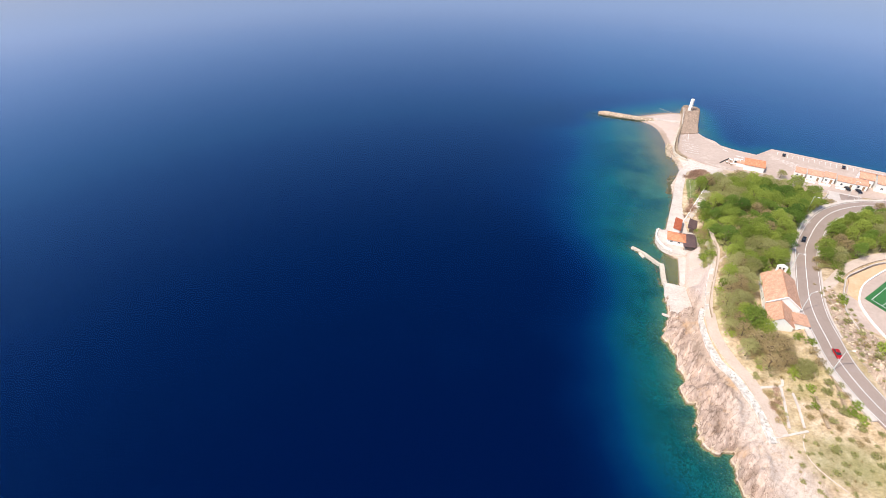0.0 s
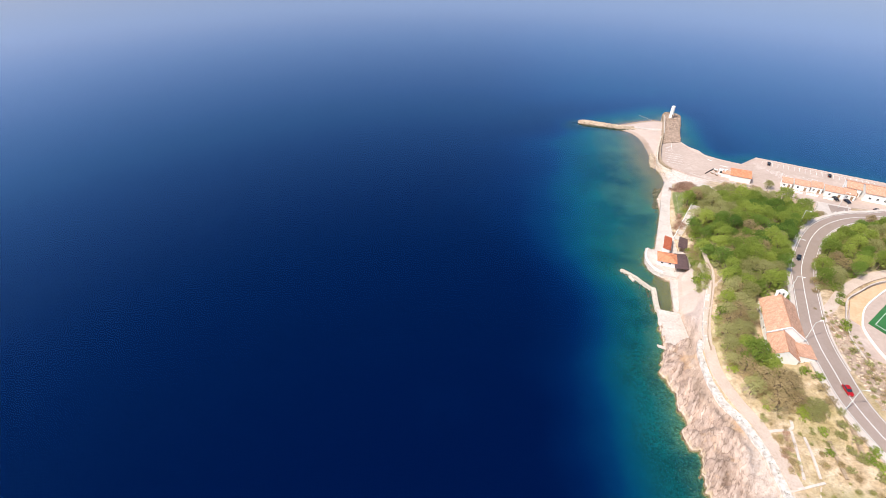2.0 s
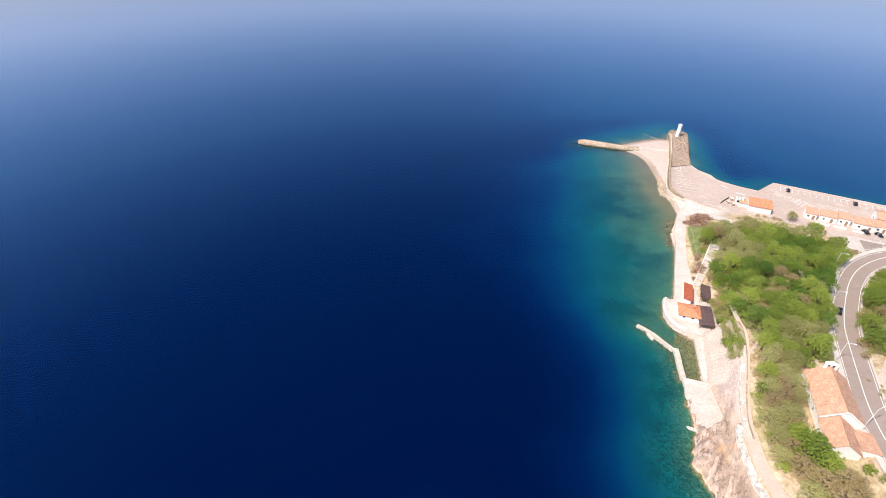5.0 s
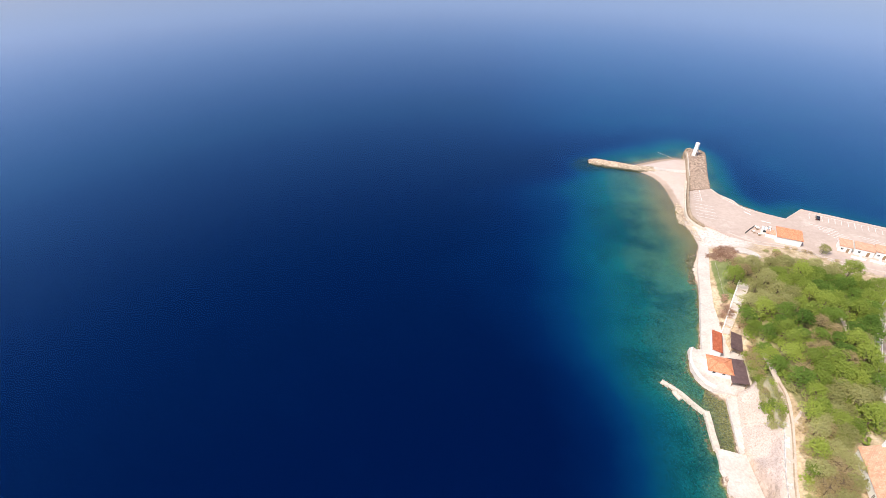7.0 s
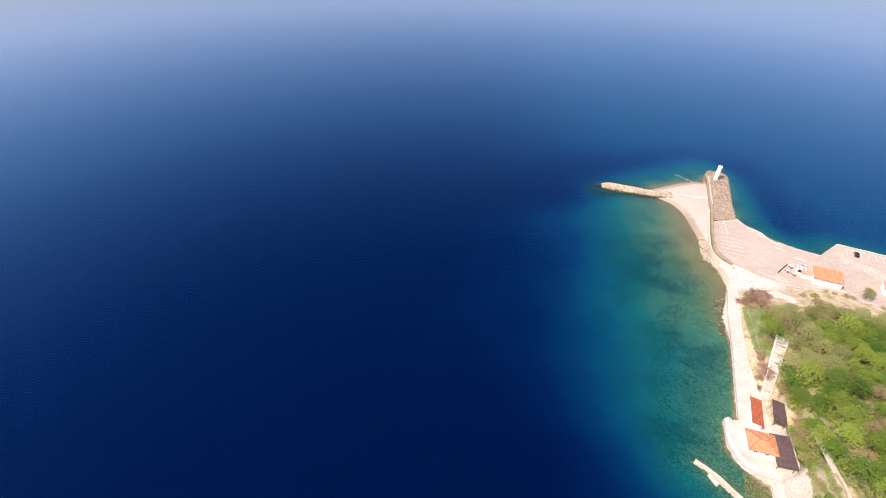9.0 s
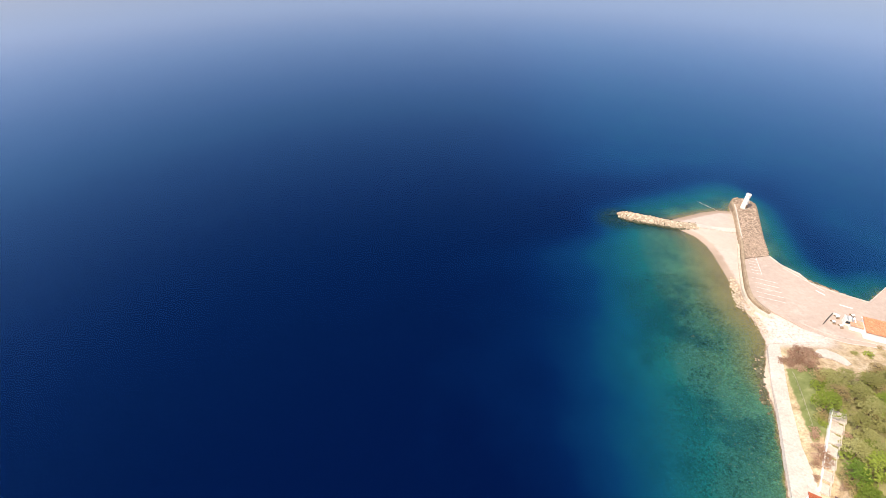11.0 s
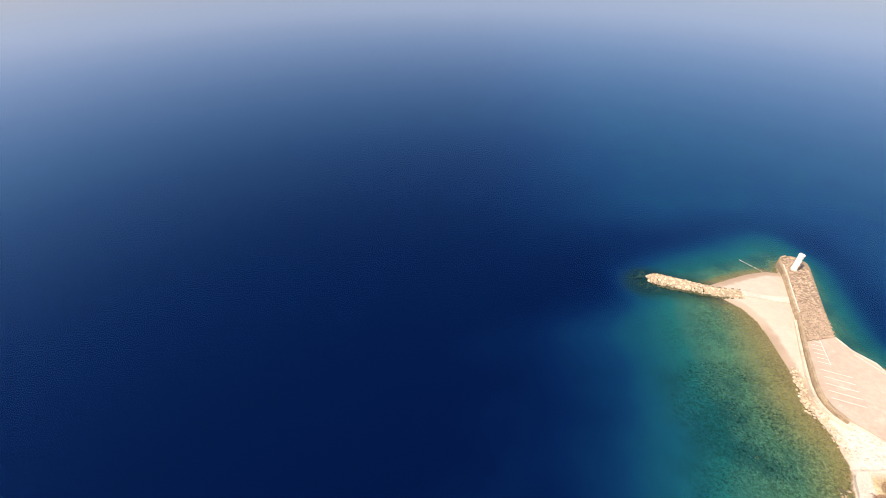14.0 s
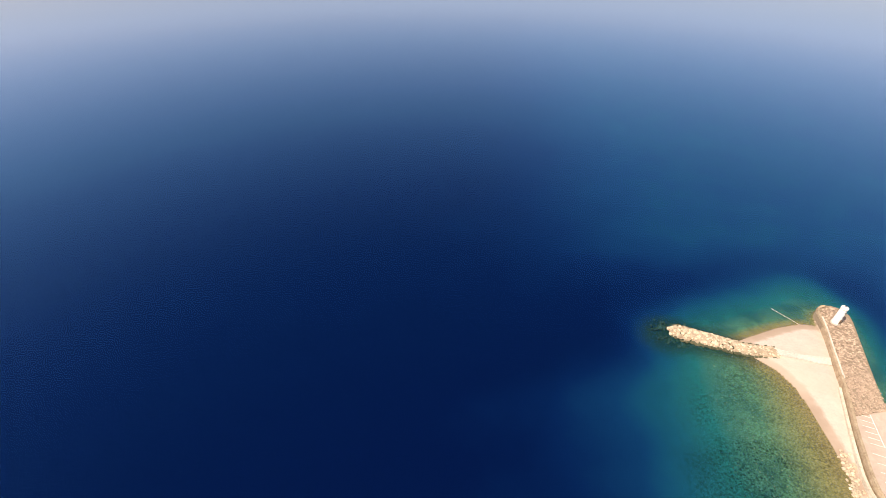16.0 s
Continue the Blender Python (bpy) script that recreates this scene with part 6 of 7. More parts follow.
kiosk(129.2, 258.4, -25)
lean_to("tool_shed", 130.6, 255.9, -22, 4.2, 2.6, 1.9, 1.9, 2.2, M_TILEP, "low shed with orange-brown roof beside the kiosk", "shed")
wall_line("windbreak", [(120.6, 257.4), (123.8, 260.4), (126.8, 263.0)], 0.22, 1.7, 2.6, M_DARKMETAL, None, "thin dark windbreak beside the kiosk", "wall", False)
wall_line("windbreak_end", [(126.9, 263.0), (128.4, 261.6)], 0.2, 1.7, 2.6, M_WHITE, None, "white end of the windbreak", "wall", False)
for x, y in ((124.5, 258.5), (126.0, 256.6), (127.2, 261.2), (131.4, 259.8), (133.0, 262.2)):
    t = thing("cafe_table", pose(x, y, 1.9), "small white cafe table with bench seats", "table", "cafe tables")
    part("tabletop", box(bmesh.new(), 0, 0, 0.72, 1.1, 0.8, 0.05, 0, 0.02), M_WHITE, t)
    part("leg", box(bmesh.new(), 0, 0, -0.02, 0.12, 0.12, 0.74), M_STEEL, t)
    part("bench", box(bmesh.new(), 0, 0.75, -0.02, 1.1, 0.3, 0.45, 0, 0.02), M_WOOD, t)
    part("bench", box(bmesh.new(), 0, -0.75, -0.02, 1.1, 0.3, 0.45, 0, 0.02), M_WOOD, t)


# ---------------- vehicles, lamps, boat ----------------
def paint(name, col):
    m, nt, b = nodes_of(name, 0.25, 0.2, 0.5)
    v = coords(nt)
    c = n_ramp(nt, n_noise(nt, v, 2.0, 3), [(0.3, tuple(k * 0.85 for k in col)), (0.7, col)])
    nt.links.new(c, b.inputs["Base Color"])
    b.inputs["Coat Weight"].default_value = 0.5
    return m


M_BLACKCAR, M_REDCAR, M_GREYCAR = paint("black_car_paint", (0.012, 0.012, 0.014)), paint("red_car_paint", (0.5, 0.012, 0.015)), paint("dark_blue_car_paint", (0.015, 0.02, 0.04))
M_TYRE = surface("tyre_rubber", (0.012, 0.012, 0.012), (0.03, 0.03, 0.03), 8, 1, bump=0)
M_LAMP, _n, _bb = nodes_of("headlamp_glass", 0.1, 0, 0.5)
_bb.inputs["Base Color"].default_value = (0.75, 0.75, 0.72, 1)


def car(x, y, z, rz, body_mat, label, group="parked cars"):
    root = thing("car", pose(x, y, z, 0, 0, rz), label, "car", group)
    root.scale = (0.88, 0.88, 0.88)
    lower = [(-2.05, 0.35), (-2.1, 0.62), (-1.95, 0.88), (-0.9, 0.95), (0.9, 0.95), (1.9, 0.8), (2.1, 0.6), (2.08, 0.35)]
    cabin = [(-1.75, 0.92), (-1.35, 1.4), (0.15, 1.44), (0.95, 0.93)]
    def loft(prof, wid, inset, mat, name, lab=""):
        bm = bmesh.new()
        zmax, zmin = max(p[1] for p in prof), min(p[1] for p in prof)
        a = [bm.verts.new((px, -wid + inset * (pz - zmin) / (zmax - zmin), pz)) for px, pz in prof]
        b = [bm.verts.new((px, wid - inset * (pz - zmin) / (zmax - zmin), pz)) for px, pz in prof]
        bm.faces.new(a), bm.faces.new(b[::-1])
        for i in range(len(prof)):
            bm.faces.new((a[i], b[i], b[(i + 1) % len(prof)], a[(i + 1) % len(prof)]))
        bmesh.ops.bevel(bm, geom=bm.edges[:], offset=0.05, segments=1, affect="EDGES")
        return part(name, bm, mat, root, lab)
    loft(lower, 0.88, 0.08, body_mat, "body")
    loft(cabin, 0.78, 0.14, M_GLASS, "cabin_glass", "dark tinted windows")
    roof = bmesh.new()
    box(roof, -0.6, 0, 1.41, 1.5, 1.3, 0.07, 0, 0.03)
    part("roof", roof, body_mat, root)
    for sx in (-1.3, 1.3):
        for sy in (-0.82, 0.82):
            w = part("wheel", tube(bmesh.new(), (sx, sy - 0.1, 0.3), (sx, sy + 0.1, 0.3), 0.31, 0.31, 14), M_TYRE, root)
            part("rim", tube(bmesh.new(), (sx, sy - 0.105, 0.3), (sx, sy + 0.105, 0.3), 0.19, 0.19, 10), M_STEEL, w)
    for sy in (-0.6, 0.6):
        part("headlight", box(bmesh.new(), 2.06, sy, 0.58, 0.1, 0.34, 0.14, 0, 0.02), M_LAMP, root)
        part("tail_light", box(bmesh.new(), -2.07, sy, 0.66, 0.1, 0.28, 0.14, 0, 0.02), M_REDCAR, root)
    return root


car(158.1, 271.3, 1.9, 65, M_BLACKCAR, "black hatchback parked in a quay bay")
car(183.2, 260.2, 1.9, 65, M_BLACKCAR, "black hatchback parked in a quay bay")
car(173.6, 236.2, 1.95, -82, M_BLACKCAR, "black car parked before the harbour row")
car(177.8, 234.2, 1.95, -80, M_GREYCAR, "dark car parked before the harbour row")
car(187.2, 226.9, 1.95, -10, M_BLACKCAR, "long black car parked along the access road")
car(107.1, 112.0, RZ(107.1, 112, 0, 0) + 0.22, 268, M_REDCAR, "red hatchback on the hill road", "cars on the road")
car(126.6, 177.4, RZ(126.6, 177.4, 0, 0) + 0.22, 238, M_BLACKCAR, "black car on the hill road", "cars on the road")


def street_lamp(x, y, z, rz, h=8.0):
    root = thing("street_lamp", pose(x, y, z, 0, 0, rz), "slender pale grey street lamp with a bent arm", "street lamp", "road lamps")
    part("base", tube(bmesh.new(), (0, 0, -0.3), (0, 0, 0.5), 0.14, 0.12, 8), M_STEEL, root)
    part("pole", tube(bmesh.new(), (0, 0, 0.4), (0, 0, h), 0.11, 0.08, 8), M_POLE, root)
    part("arm", tube(bmesh.new(), (0, 0, h - 0.05), (1.5, 0, h + 0.25), 0.07, 0.06, 6), M_POLE, root)
    part("lamp_head", box(bmesh.new(), 1.8, 0, h + 0.17, 0.85, 0.32, 0.16, 0, 0.05), M_WHITE, root)
    return root


for x, y, rz in ((105.6, 131.2, 20), (111.8, 154.4, -25), (124.2, 179.2, -35), (139.4, 203.4, -45), (103.0, 105.6, 0), (166, 222.5, -80)):
    street_lamp(x, y, RZ(x, y, 0, 0) + 0.2, rz)


def motor_boat(x, y, rz):
    root = thing("motor_boat", pose(x, y, 0.0, 0, 0, rz), "small cream motor boat with a cabin under way", "boat")
    bm = bmesh.new()
    secs = [(-3.6, 1.25), (-1.5, 1.4), (1.0, 1.35), (2.8, 0.8), (4.0, 0.06)]
    rows = []
    for sx, w in secs:
        rows.append([bm.verts.new(p) for p in ((sx, -w, 1.0 + 0.06 * sx), (sx, -w * 0.75, 0.1), (sx, 0, -0.3), (sx, w * 0.75, 0.1), (sx, w, 1.0 + 0.06 * sx))])
    for r, s in zip(rows, rows[1:]):
        for k in range(4):
            bm.faces.new((r[k], s[k], s[k + 1], r[k + 1]))
        bm.faces.new((r[4], s[4], s[0], r[0]))
    bm.faces.new(rows[0])
    part("hull", bm, M_WHITE, root)
    part("cabin", box(bmesh.new(), 0.3, 0, 0.9, 2.6, 1.8, 1.3, 0, 0.15), M_WHITE, root)
    part("windscreen", box(bmesh.new(), 1.5, 0, 1.4, 0.3, 1.6, 0.6, 0, 0.05), M_GLASS, root)
    part("awning", box(bmesh.new(), -1.8, 0, 2.05, 2.2, 2.0, 0.08, 0, 0.03), M_PATH, root)
    for sy in (-0.9, 0.9):
        part("post", tube(bmesh.new(), (-2.7, sy, 0.8), (-2.7, sy, 2.08), 0.04, 0.04, 5), M_STEEL, root)
    return root


motor_boat(331, 449, 115)


# ---------------- terrace with the sports pitch ----------------
def flat(name, pts, top, material, label, category, low=2.0, parent=None, bevel=0.05):
    ob = part(name, prism(bmesh.new(), pts, top - low, top, bevel), material, parent)
    if parent is None:
        tagged(ob, label, category, kind="structure")
    return ob


flat("pavement_terrace", [(124.6, 142.8), (121.4, 134), (120.9, 125.5), (124.2, 118), (160, 95), (190, 140), (150.5, 163.4), (143.4, 160.4), (136.6, 156.2), (130.6, 152)], 10.95, M_APRON, "pinkish paved terrace round the sports pitch", "pavement")
flat("orange_bed", [(125.6, 143.2), (130.6, 152.4), (136.6, 156.6), (143.4, 160.8), (150, 163.6), (148.6, 161), (138.6, 153.6), (133.2, 148.8), (129.2, 143), (127.6, 139.8)], 11.05, M_ORANGE, "bed of orange earth beside the pitch", "earth")
wall_line("wall_pitch", [(149, 161.2), (138.4, 153.2), (133.0, 148.4), (129.0, 142.6), (127.0, 137.9), (126.4, 130), (127.2, 122)], 0.45, 10.5, 11.5, M_WHITE, None, "low white curved wall round the sports pitch")
wall_line("wall_terrace", [(151, 164.4), (143.4, 161.6), (136.4, 157.2), (130.2, 152.9), (126.8, 147.5), (124.2, 142.6), (121, 134), (120.6, 125.4)], 0.4, 8.5, 11.4, M_CONCRETE, None, "pale retaining wall of the upper terrace")
pc, pu, pv = Vector((130.2, 141.6)), Vector((0.757, 0.654)), Vector((0.5, -0.866))
pitch = flat("sports_pitch", [pc, pc + pu * 34, pc + pu * 34 + pv * 20, pc + pv * 20], 11.06, M_TURF, "green artificial sports pitch with white lines", "pitch")
for a, b in (((1.6, 1.6), (32, 1.6)), ((1.6, 1.6), (1.6, 18)), ((1.6, 18), (32, 18)), ((5.5, 5), (5.5, 14)), ((1.6, 5), (5.5, 5)), ((1.6, 14), (5.5, 14))):
    stripe("pitch_line", pc + pu * a[0] + pv * a[1], pc + pu * b[0] + pv * b[1], 0.14, 11.062, pitch)
goal = thing("goal", Matrix.Translation((*(pc + pu * 1.2 + pv * 9.5), 11.06)) @ Matrix.Rotation(math.atan2(pv.y, pv.x), 4, "Z"), "small white goal frame on the pitch", "goal")
for sx in (-1.5, 1.5):
    part("post", tube(bmesh.new(), (sx, 0, -0.02), (sx, 0, 2.0), 0.05, 0.05, 6), M_WHITE, goal)
part("crossbar", tube(bmesh.new(), (-1.5, 0, 2.0), (1.5, 0, 2.0), 0.05, 0.05, 6), M_WHITE, goal)
UPZ = road_z([(118.6, 145.2, 10.3), (123.8, 149.8, 10.3), (130.9, 157.1, 10.2), (139.6, 163.3, 10.3), (151.3, 168.4, 10.6), (170, 172, 10.8)])
band("path_terrace", [(118.6, 145.2), (123.8, 149.8), (130.9, 157.1), (139.6, 163.3), (151.3, 168.4), (170, 172)], 1.7, UPZ, 0.25, M_PATH, "pinkish gravel path up to the terrace", "path")


# ---------------- walls and paths of the park ----------------
def on_land(dz):
    return lambda x, y: land_z(x, y) + dz


wall_line("wall_promenade", SEAWALL[1:9], 2.6, on_land(-2.5), on_land(0.4), M_LIME, None, "whitewashed sloping sea wall below the promenade")
wall_line("wall_upper", [(77.9, 131.5), (79.7, 139), (82.5, 147.4), (84.6, 152.4), (85.6, 155.6)], 1.3, on_land(-1.5), on_land(0.6), M_LIME, None, "white wall beside the climbing promenade")
wall_line("wall_edge", [(78.6, 128.5), (79.3, 134), (81.4, 141), (84.6, 149.3), (87.0, 156), (89.0, 163.4), (89.3, 168)], 0.3, on_land(-0.6), on_land(0.7), M_STONEW, None, "thin dark stone kerb wall of the promenade")
spots = thing("weep_holes", Matrix(), "dark stones set in the white sea wall", "stones")
wl = resample(SEAWALL[1:9], 0.4)
for i in range(150):
    p = srng.choice(wl)
    x, y = p.x + srng.gauss(0, 0.7), p.y + srng.gauss(0, 0.5)
    ob = lay(srng.choice(WETS), spots, "stone", x, y, land_z(p.x, p.y) + 0.33, srng.uniform(0.08, 0.24))
for pts, w, h in (([(83.4, 101.2), (87, 101.6), (90.2, 102.2), (90.9, 104.6)], 0.8, 0.12), ([(89.7, 101.5), (88.2, 94.5), (86.8, 88.2)], 0.7, 0.2), ([(91.9, 99.6), (91.2, 93.5), (90.4, 88.4)], 0.6, 0.25),
                  ([(82.6, 85.4), (87, 86.4), (91, 87.4)], 0.6, 0.3)):
    wall_line("wall_park", pts, w, on_land(-0.5), on_land(h), M_PAVE, None, "low white wall in the dry park")
for pts in ([(103.2, 117.4), (102.8, 112.4), (102.2, 105), (101.8, 98), (101.5, 92)], [(96.6, 98), (96.0, 93), (95.6, 88)]):
    wall_line("wall_dry", pts, 0.8, on_land(-0.5), on_land(0.4), M_STONEW, None, "rough dry-stone wall on the slope")
PNZ = road_z([(88.9, 163.2, 11.8), (89.6, 168.5, 11.6), (90.4, 174, 11.4), (91.4, 180, 10.4)])
band("path_wood", [(88.9, 163.2), (89.6, 168.5), (90.4, 174), (91.4, 180)], 0.7, PNZ, 0.2, M_PATH, "narrow sandy path into the wood", "path")
FKZ = road_z([(88.2, 155.4, 11.3), (92.4, 159.4, 12), (97.4, 165, 12)])
band("path_fork", [(88.2, 155.4), (92.4, 159.4), (97.4, 165)], 0.8, FKZ, 0.22, M_PATH, "sandy fork of the path into the wood", "path")

band("path_meadow", [(89.6, 86.4), (88.2, 83.6), (88.0, 79.4), (89.6, 75.6), (92.6, 71)], 0.14, lambda x, y, i, n: land_z(x, y), 0.1, M_PATH, "narrow trodden trail across the dry meadow", "path", thick=0.3)
CLZ = road_z([(122.6, 190, land_z(122.6, 190)), (127, 203, land_z(127, 203)), (129.4, 209, land_z(129.4, 209))])
band("path_clearing", [(122.6, 190), (124, 195), (127, 203), (129.4, 209)], 0.7, CLZ, 0.15, M_PATH, "sandy path in a clearing of the wood", "path")

# road fork above the harbour
def draped(name, pts, lift, material, label, category, cells=1.6):
    """A thin sheet laid on the land inside a plan outline."""
    bm = bmesh.new()
    bm.faces.new([bm.verts.new((x, y, 0)) for x, y in pts])
    for ax, lo, hi in ((0, min(p[0] for p in pts), max(p[0] for p in pts)), (1, min(p[1] for p in pts), max(p[1] for p in pts))):
        c = lo + cells
        while c < hi:
            co, no = [0, 0, 0], [0, 0, 0]
            co[ax], no[ax] = c, 1
            bmesh.ops.bisect_plane(bm, geom=bm.verts[:] + bm.edges[:] + bm.faces[:], plane_co=co, plane_no=no)
            c += cells
    for v in bm.verts:
        v.co.z = max(land_z(v.co.x, v.co.y), 2.0) + lift
    ext = bmesh.ops.extrude_face_region(bm, geom=bm.faces[:])
    for v in [g for g in ext["geom"] if isinstance(g, bmesh.types.BMVert)]:
        v.co.z -= 0.5
    ob = part(name, bm, material)
    return tagged(ob, label, category, kind="structure")


draped("pavement_fork", [(163.0, 231.4), (168.2, 229.6), (174.5, 226.6), (172.5, 222.6), (166.5, 219.6), (158, 216.4), (151, 211.4), (143.6, 204.9), (137.4, 197.9), (136.6, 199.2), (143, 207.4), (151, 216), (157.4, 222.6)], 0.3, M_PAVE, "pinkish paved verge at the road fork", "pavement")
draped("road_fork", [(165.8, 228.6), (170.8, 226.2), (173.6, 224.2), (168.6, 220.8), (161.4, 217.9)], 0.36, M_ROAD, "grey-brown asphalt apron of the road fork", "road")
draped("earth_strip", [(173.6, 222.4), (179, 221.6), (188, 221.6), (188, 223.6), (178.5, 224.4)], 0.25, M_STONEW, "narrow stony bank beside the bend", "bank")
wall_line("kerb_fork", [(136.4, 199.4), (143, 207.8), (150.6, 216.4), (157.0, 223.2), (162.4, 231.2)], 0.35, on_land(-0.5), on_land(0.75), M_PAVE, None, "low pale kerb wall along the wood", "kerb")
for x, y in ((168.6, 221.6), (171.0, 222.6), (163.6, 219.4), (173.4, 227.4), (158.4, 224.2)):
    b = thing("bollard", pose(x, y, land_z(x, y) + 0.3), "short white post beside the road fork", "bollard", "fork bollards")
    part("post", tube(bmesh.new(), (0, 0, -0.2), (0, 0, 0.95), 0.12, 0.1, 8), M_WHITE, b)
    part("cap", tube(bmesh.new(), (0, 0, 0.93), (0, 0, 1.05), 0.13, 0.06, 8), M_DARKMETAL, b)


# ---------------- single trees and shrubs ----------------
for x, y, s, k in ((87.8, 123.0, 1.35, 0), (90.0, 119.0, 1.0, 0), (86.8, 127.4, 0.9, 0)):
    plant(KINDS[k], x, y, s, "trees by the chapel")
for x, y, s in ((82.2, 127.4, 0.95), (83.4, 132.4, 0.95), (87.0, 133.0, 1.0), (82.0, 122.6, 0.8), (90.2, 134.6, 0.8), (94.0, 143.2, 0.9), (92.5, 138.4, 0.85), (83.6, 112.6, 1.0), (86.4, 141.0, 0.9), (97.0, 106.4, 0.8), (95.4, 104.8, 0.7), (91.8, 146.4, 0.9),
                (95.6, 148.6, 0.8), (90.2, 151.6, 0.9)):
    plant(KINDS[4], x, y, s, "olive trees by the promenade")
for x, y, s in ((84.4, 119.6, 1.0), (86.6, 115.0, 1.1), (89.4, 111.6, 1.2), (92.8, 112.4, 1.1), (88.0, 107.6, 1.0), (94.6, 115.6, 0.9), (84.6, 124.6, 0.9), (85.4, 136.6, 0.95), (88.4, 137.6, 0.95), (89.6, 142.6, 0.9), (91.2, 115.6, 1.1), (93.0, 108.6, 0.8), (87.2, 130.2, 0.85), (93.6, 152.0, 0.8)):
    plant(KINDS[5], x, y, s, "brown budding trees by the chapel")
for x, y, s in ((90.4, 155.6, 0.85), (93.4, 157.4, 0.9), (97.0, 154.2, 0.9), (96.2, 150.4, 0.7), (87.6, 145.8, 0.8), (84.6, 141.4, 0.6)):
    plant(KINDS[0], x, y, s, "trees by the chapel")
thicket("chapel_undergrowth", [(81.5, 120), (85, 108), (95, 104), (97, 118), (94, 130), (96, 148), (98, 153), (90, 157), (84, 143), (80.6, 133)], 1.9, (1, 2, 2, 0), 0.6, 1.2, 1500, "olive and brown undergrowth below the trees", keep=lambda x, y: not (93.5 < x < 109 and 122 < y < 149))
plant(KINDS[4], 145.8, 244.4, 0.75, "quay trees", 1.9)
plant(KINDS[0], 108.2, 150.6, 0.5, "trees by the chapel")
plant(KINDS[5], 170.6, 208.4, 0.8, "bare tree by the hairpin")
for k, x, y, s in ((0, 100.6, 119.6, 1.0), (0, 101.8, 116.4, 1.05), (2, 101.0, 112.4, 1.1), (2, 100.8, 108.0, 1.1), (1, 97.2, 106.4, 1.3), (1, 95.6, 104.6, 1.2), (1, 99.2, 107.4, 1.0), (0, 96.3, 100.6, 0.9),
                   (1, 100.6, 101.6, 1.1), (1, 99.8, 98.6, 0.9), (0, 94.8, 94.6, 0.8), (2, 92.4, 91.6, 0.8), (1, 101.6, 97.0, 0.9), (1, 100.4, 92.4, 1.1), (0, 102.2, 92.0, 1.1), (0, 103.4, 93.6, 0.9), (0, 103.2, 89.6, 1.0)):
    plant(SHRUBS[k], x, y, s, "shrubs of the dry slope")
for k, x, y, s in ((2, 93.2, 94.6, 0.6), (2, 85.8, 98.6, 0.7), (2, 85.2, 95.2, 0.7), (2, 86.0, 92.4, 0.7), (2, 84.8, 90.2, 0.6), (2, 87.2, 96.8, 0.5), (1, 84.2, 104.6, 0.8), (1, 97.0, 90.0, 0.8), (1, 94, 82, 1.0),
                   (0, 122.6, 116.6, 1.5), (0, 124.5, 113, 1.4), (1, 118.2, 128.5, 0.9), (0, 122.6, 140.4, 1.1), (0, 121.4, 138.2, 0.9), (1, 119.8, 123.2, 0.9), (2, 117.8, 117.6, 0.8), (0, 126.6, 151.2, 1.0), (0, 128.8, 154.6, 0.9),
                   (1, 117.2, 134.4, 0.7), (1, 118.6, 112.4, 1.0)):
    plant(SHRUBS[k], x, y, s, "shrubs of the dry slope")
for x, y, s in ((102.2, 238.2, 1.1), (104.6, 236.2, 1.2), (99.9, 237.2, 1.0), (101.6, 235.4, 1.0), (106.6, 234.0, 1.0), (93.4, 207.8, 1.1), (93.6, 206.0, 0.8), (88.6, 200.0, 0.6), (90.2, 203.4, 0.8), (97.9, 205.6, 0.7), (100.2, 210.4, 0.7), (91.6, 186.4, 0.8), (100.6, 239.2, 1.2), (103.4, 239.6, 1.3), (106.0, 237.6, 1.2), (98.6, 239.8, 0.9), (104.0, 242.8, 1.2), (107.4, 243.2, 1.2), (108.6, 240.6, 1.1), (106.2, 241.4, 1.3), (105.6, 244.4, 0.9), (102.2, 241.6, 1.1), (92.6, 205.4, 1.0), (93.8, 211.6, 0.9), (91.2, 205.0, 0.9), (92.4, 203.6, 1.0), (93.0, 197.0, 0.8), (94.6, 213.4, 0.9), (104.0, 240.6, 0.9)):
    plant(SHRUBS[3], x, y, s, "reddish scrub by the quay")
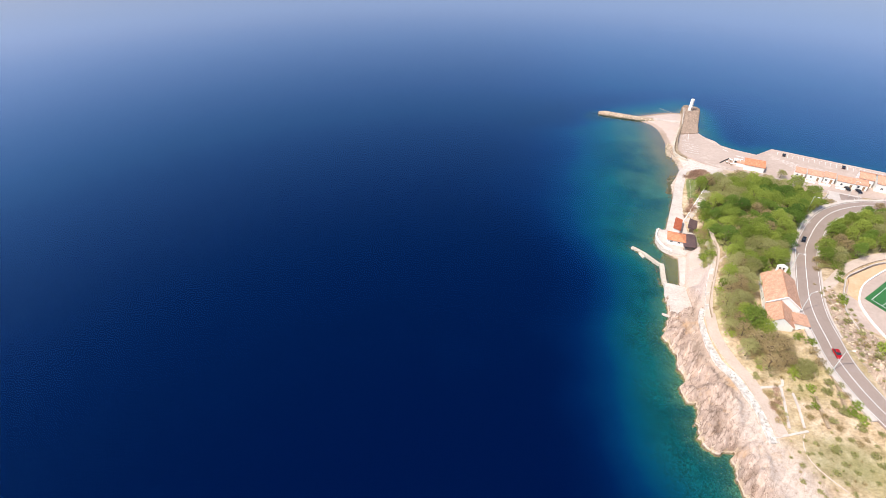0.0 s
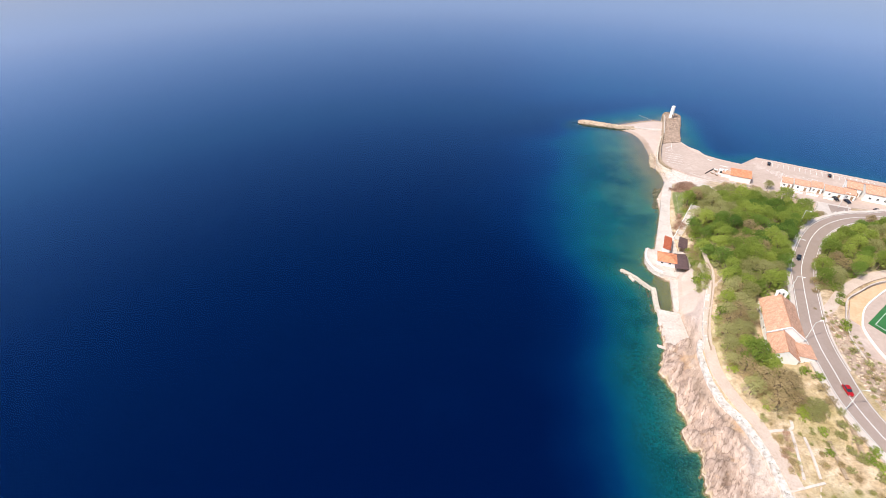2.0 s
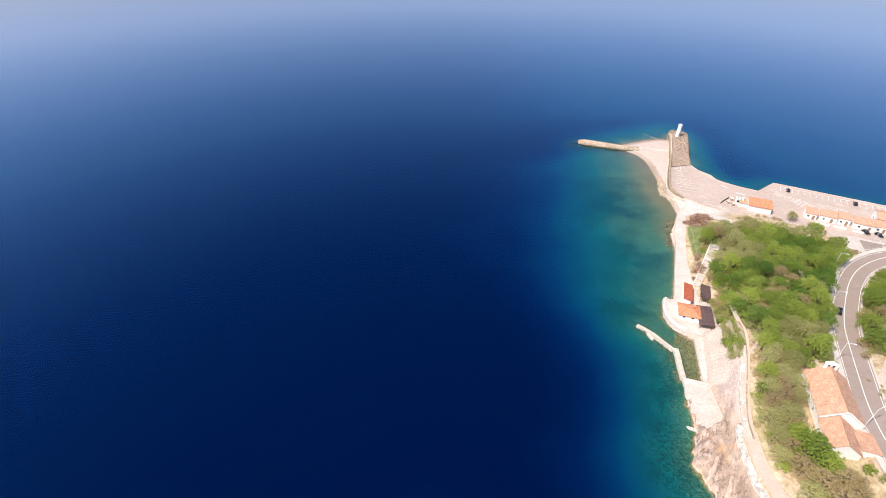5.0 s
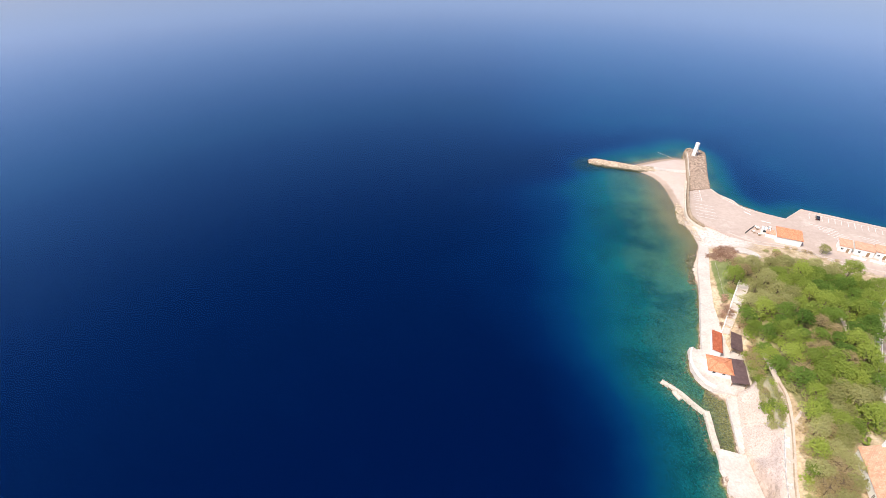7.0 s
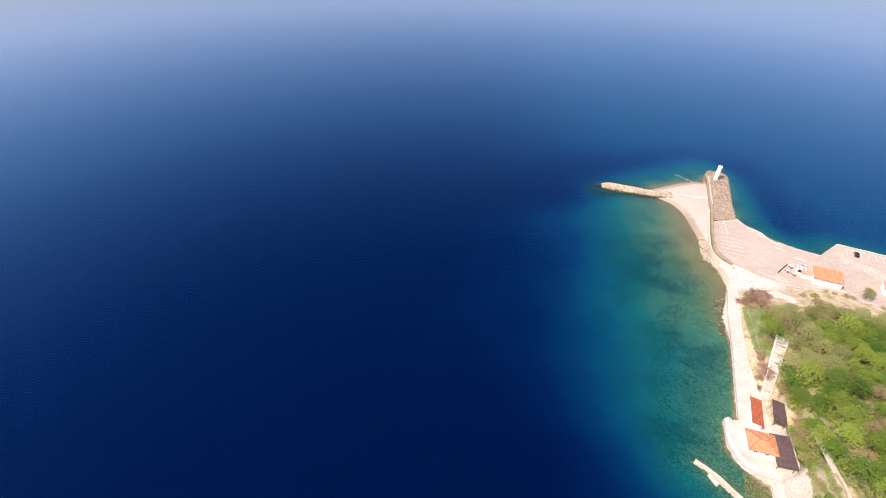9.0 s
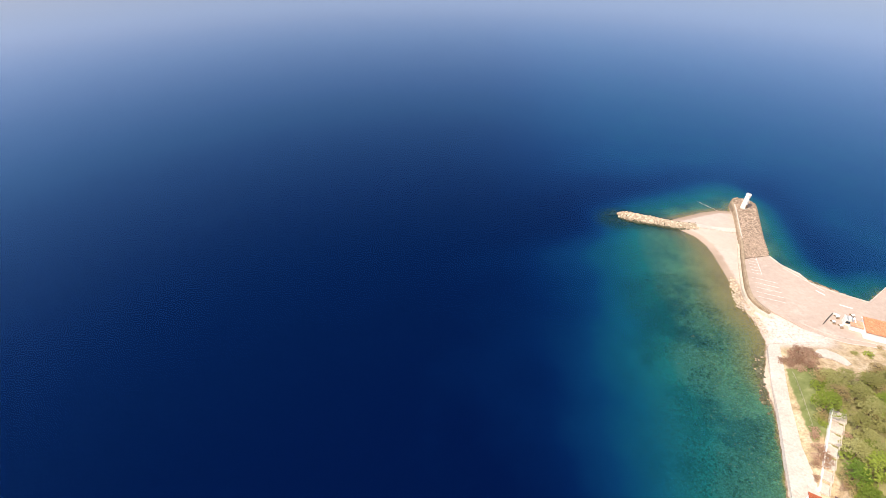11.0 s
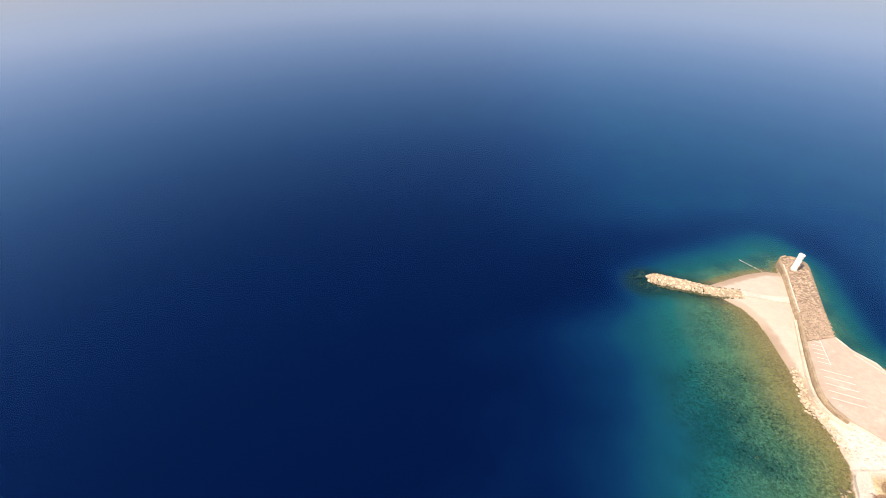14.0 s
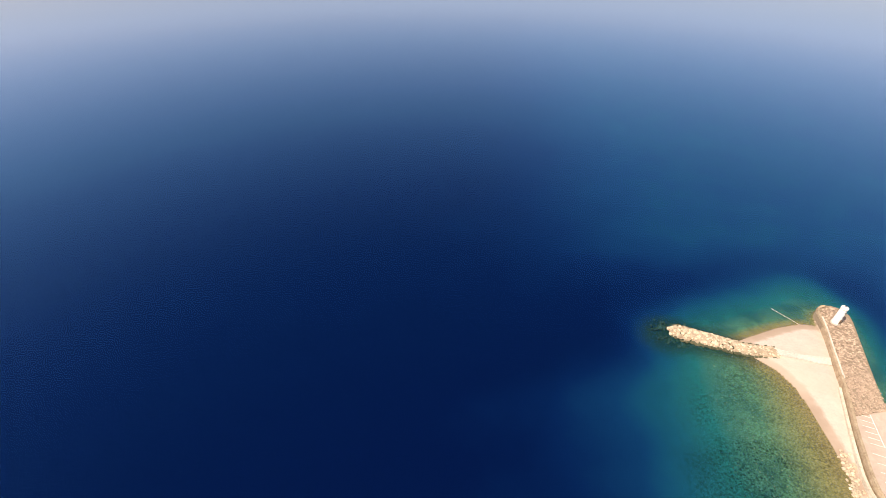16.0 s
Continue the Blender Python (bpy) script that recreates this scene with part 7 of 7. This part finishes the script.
for x, y, s, k in ((133.0, 247.0, 0.7, 2), (135.6, 246.0, 0.7, 2), (139.0, 244.8, 0.8, 2), (141.0, 243.8, 0.7, 2), (148.6, 238.9, 0.7, 2), (152.2, 236.9, 0.75, 2), (155.6, 235.2, 0.7, 2), (123.0, 244.0, 0.9, 1), (127.0, 243.2, 1.0, 0), (186, 225.2, 0.8, 0)):
    plant(SHRUBS[k], x, y, s, "hedge along the access road", 2.0)
scatter(VERGE, 0.95, lambda x, y: SHRUBS[trng.choice((0, 1, 1)) if y < 165 else trng.choice((0, 1, 1, 2))], "shrubs below the promenade", 0.65, 1.05, 2500, keep=lambda x, y: seg_distance(np.array([x]), np.array([y]), PROM_LINE + [(90.4, 174), (91.4, 180)], False)[0] > 1.25)
slope = [(90.4, 174), (92.4, 180), (93.2, 187), (92.6, 199), (98, 213), (103, 222), (107, 234), (103.5, 231), (97, 217), (94.2, 203), (92.8, 188), (89.6, 178)]
scatter(slope, 1.5, lambda x, y: trng.choice(SHRUBS[:3]), "scrub at the wood's edge", 0.7, 1.2, 900, keep=lambda x, y: off_ramp(x, y, 2.6))
thicket("tufts", [(84.0, 106), (90, 106), (95, 103), (100, 96), (96, 86), (92, 88), (92.5, 99), (84, 103)], 2.6, (1, 2, 1), 0.25, 0.5, 500, "dry olive tufts of the dry park")
thicket("tufts", [(88, 84), (96, 86), (110, 84), (104, 66), (92, 62), (84, 74)], 2.7, (1, 2, 1), 0.3, 0.7, 500, "dry olive tufts of the dry slope")
thicket("tufts", BANK, 1.9, (1, 2, 1), 0.3, 0.6, 500, "dry olive tufts on the stony bank")
scatter([(112, 232), (128, 236.5), (142, 230), (149, 218), (146, 216), (140, 228), (126, 234), (113, 231)], 2.2, lambda x, y: trng.choice(SHRUBS[:3]), "scrub at the wood's edge", 0.7, 1.2, 300)
thicket("park_scrub", [(84.9, 100.4), (88.6, 100.6), (87.2, 90), (85.2, 89)], 1.2, (2, 1, 3), 0.35, 0.65, 500, "reddish dry scrub between the park walls")
thicket("slope_scrub", [(96, 110), (103, 110), (103, 90), (112, 80), (104, 74), (96, 88), (94, 100)], 3.0, (1, 2, 1), 0.5, 1.0, 500, "olive and brown scrub on the dry slope")
thicket("meadow_scrub", [(84, 84), (92, 86), (102, 84), (106, 70), (90, 66), (84, 74)], 2.6, (1, 1, 2), 0.15, 0.38, 600, "low olive tufts on the stony meadow")
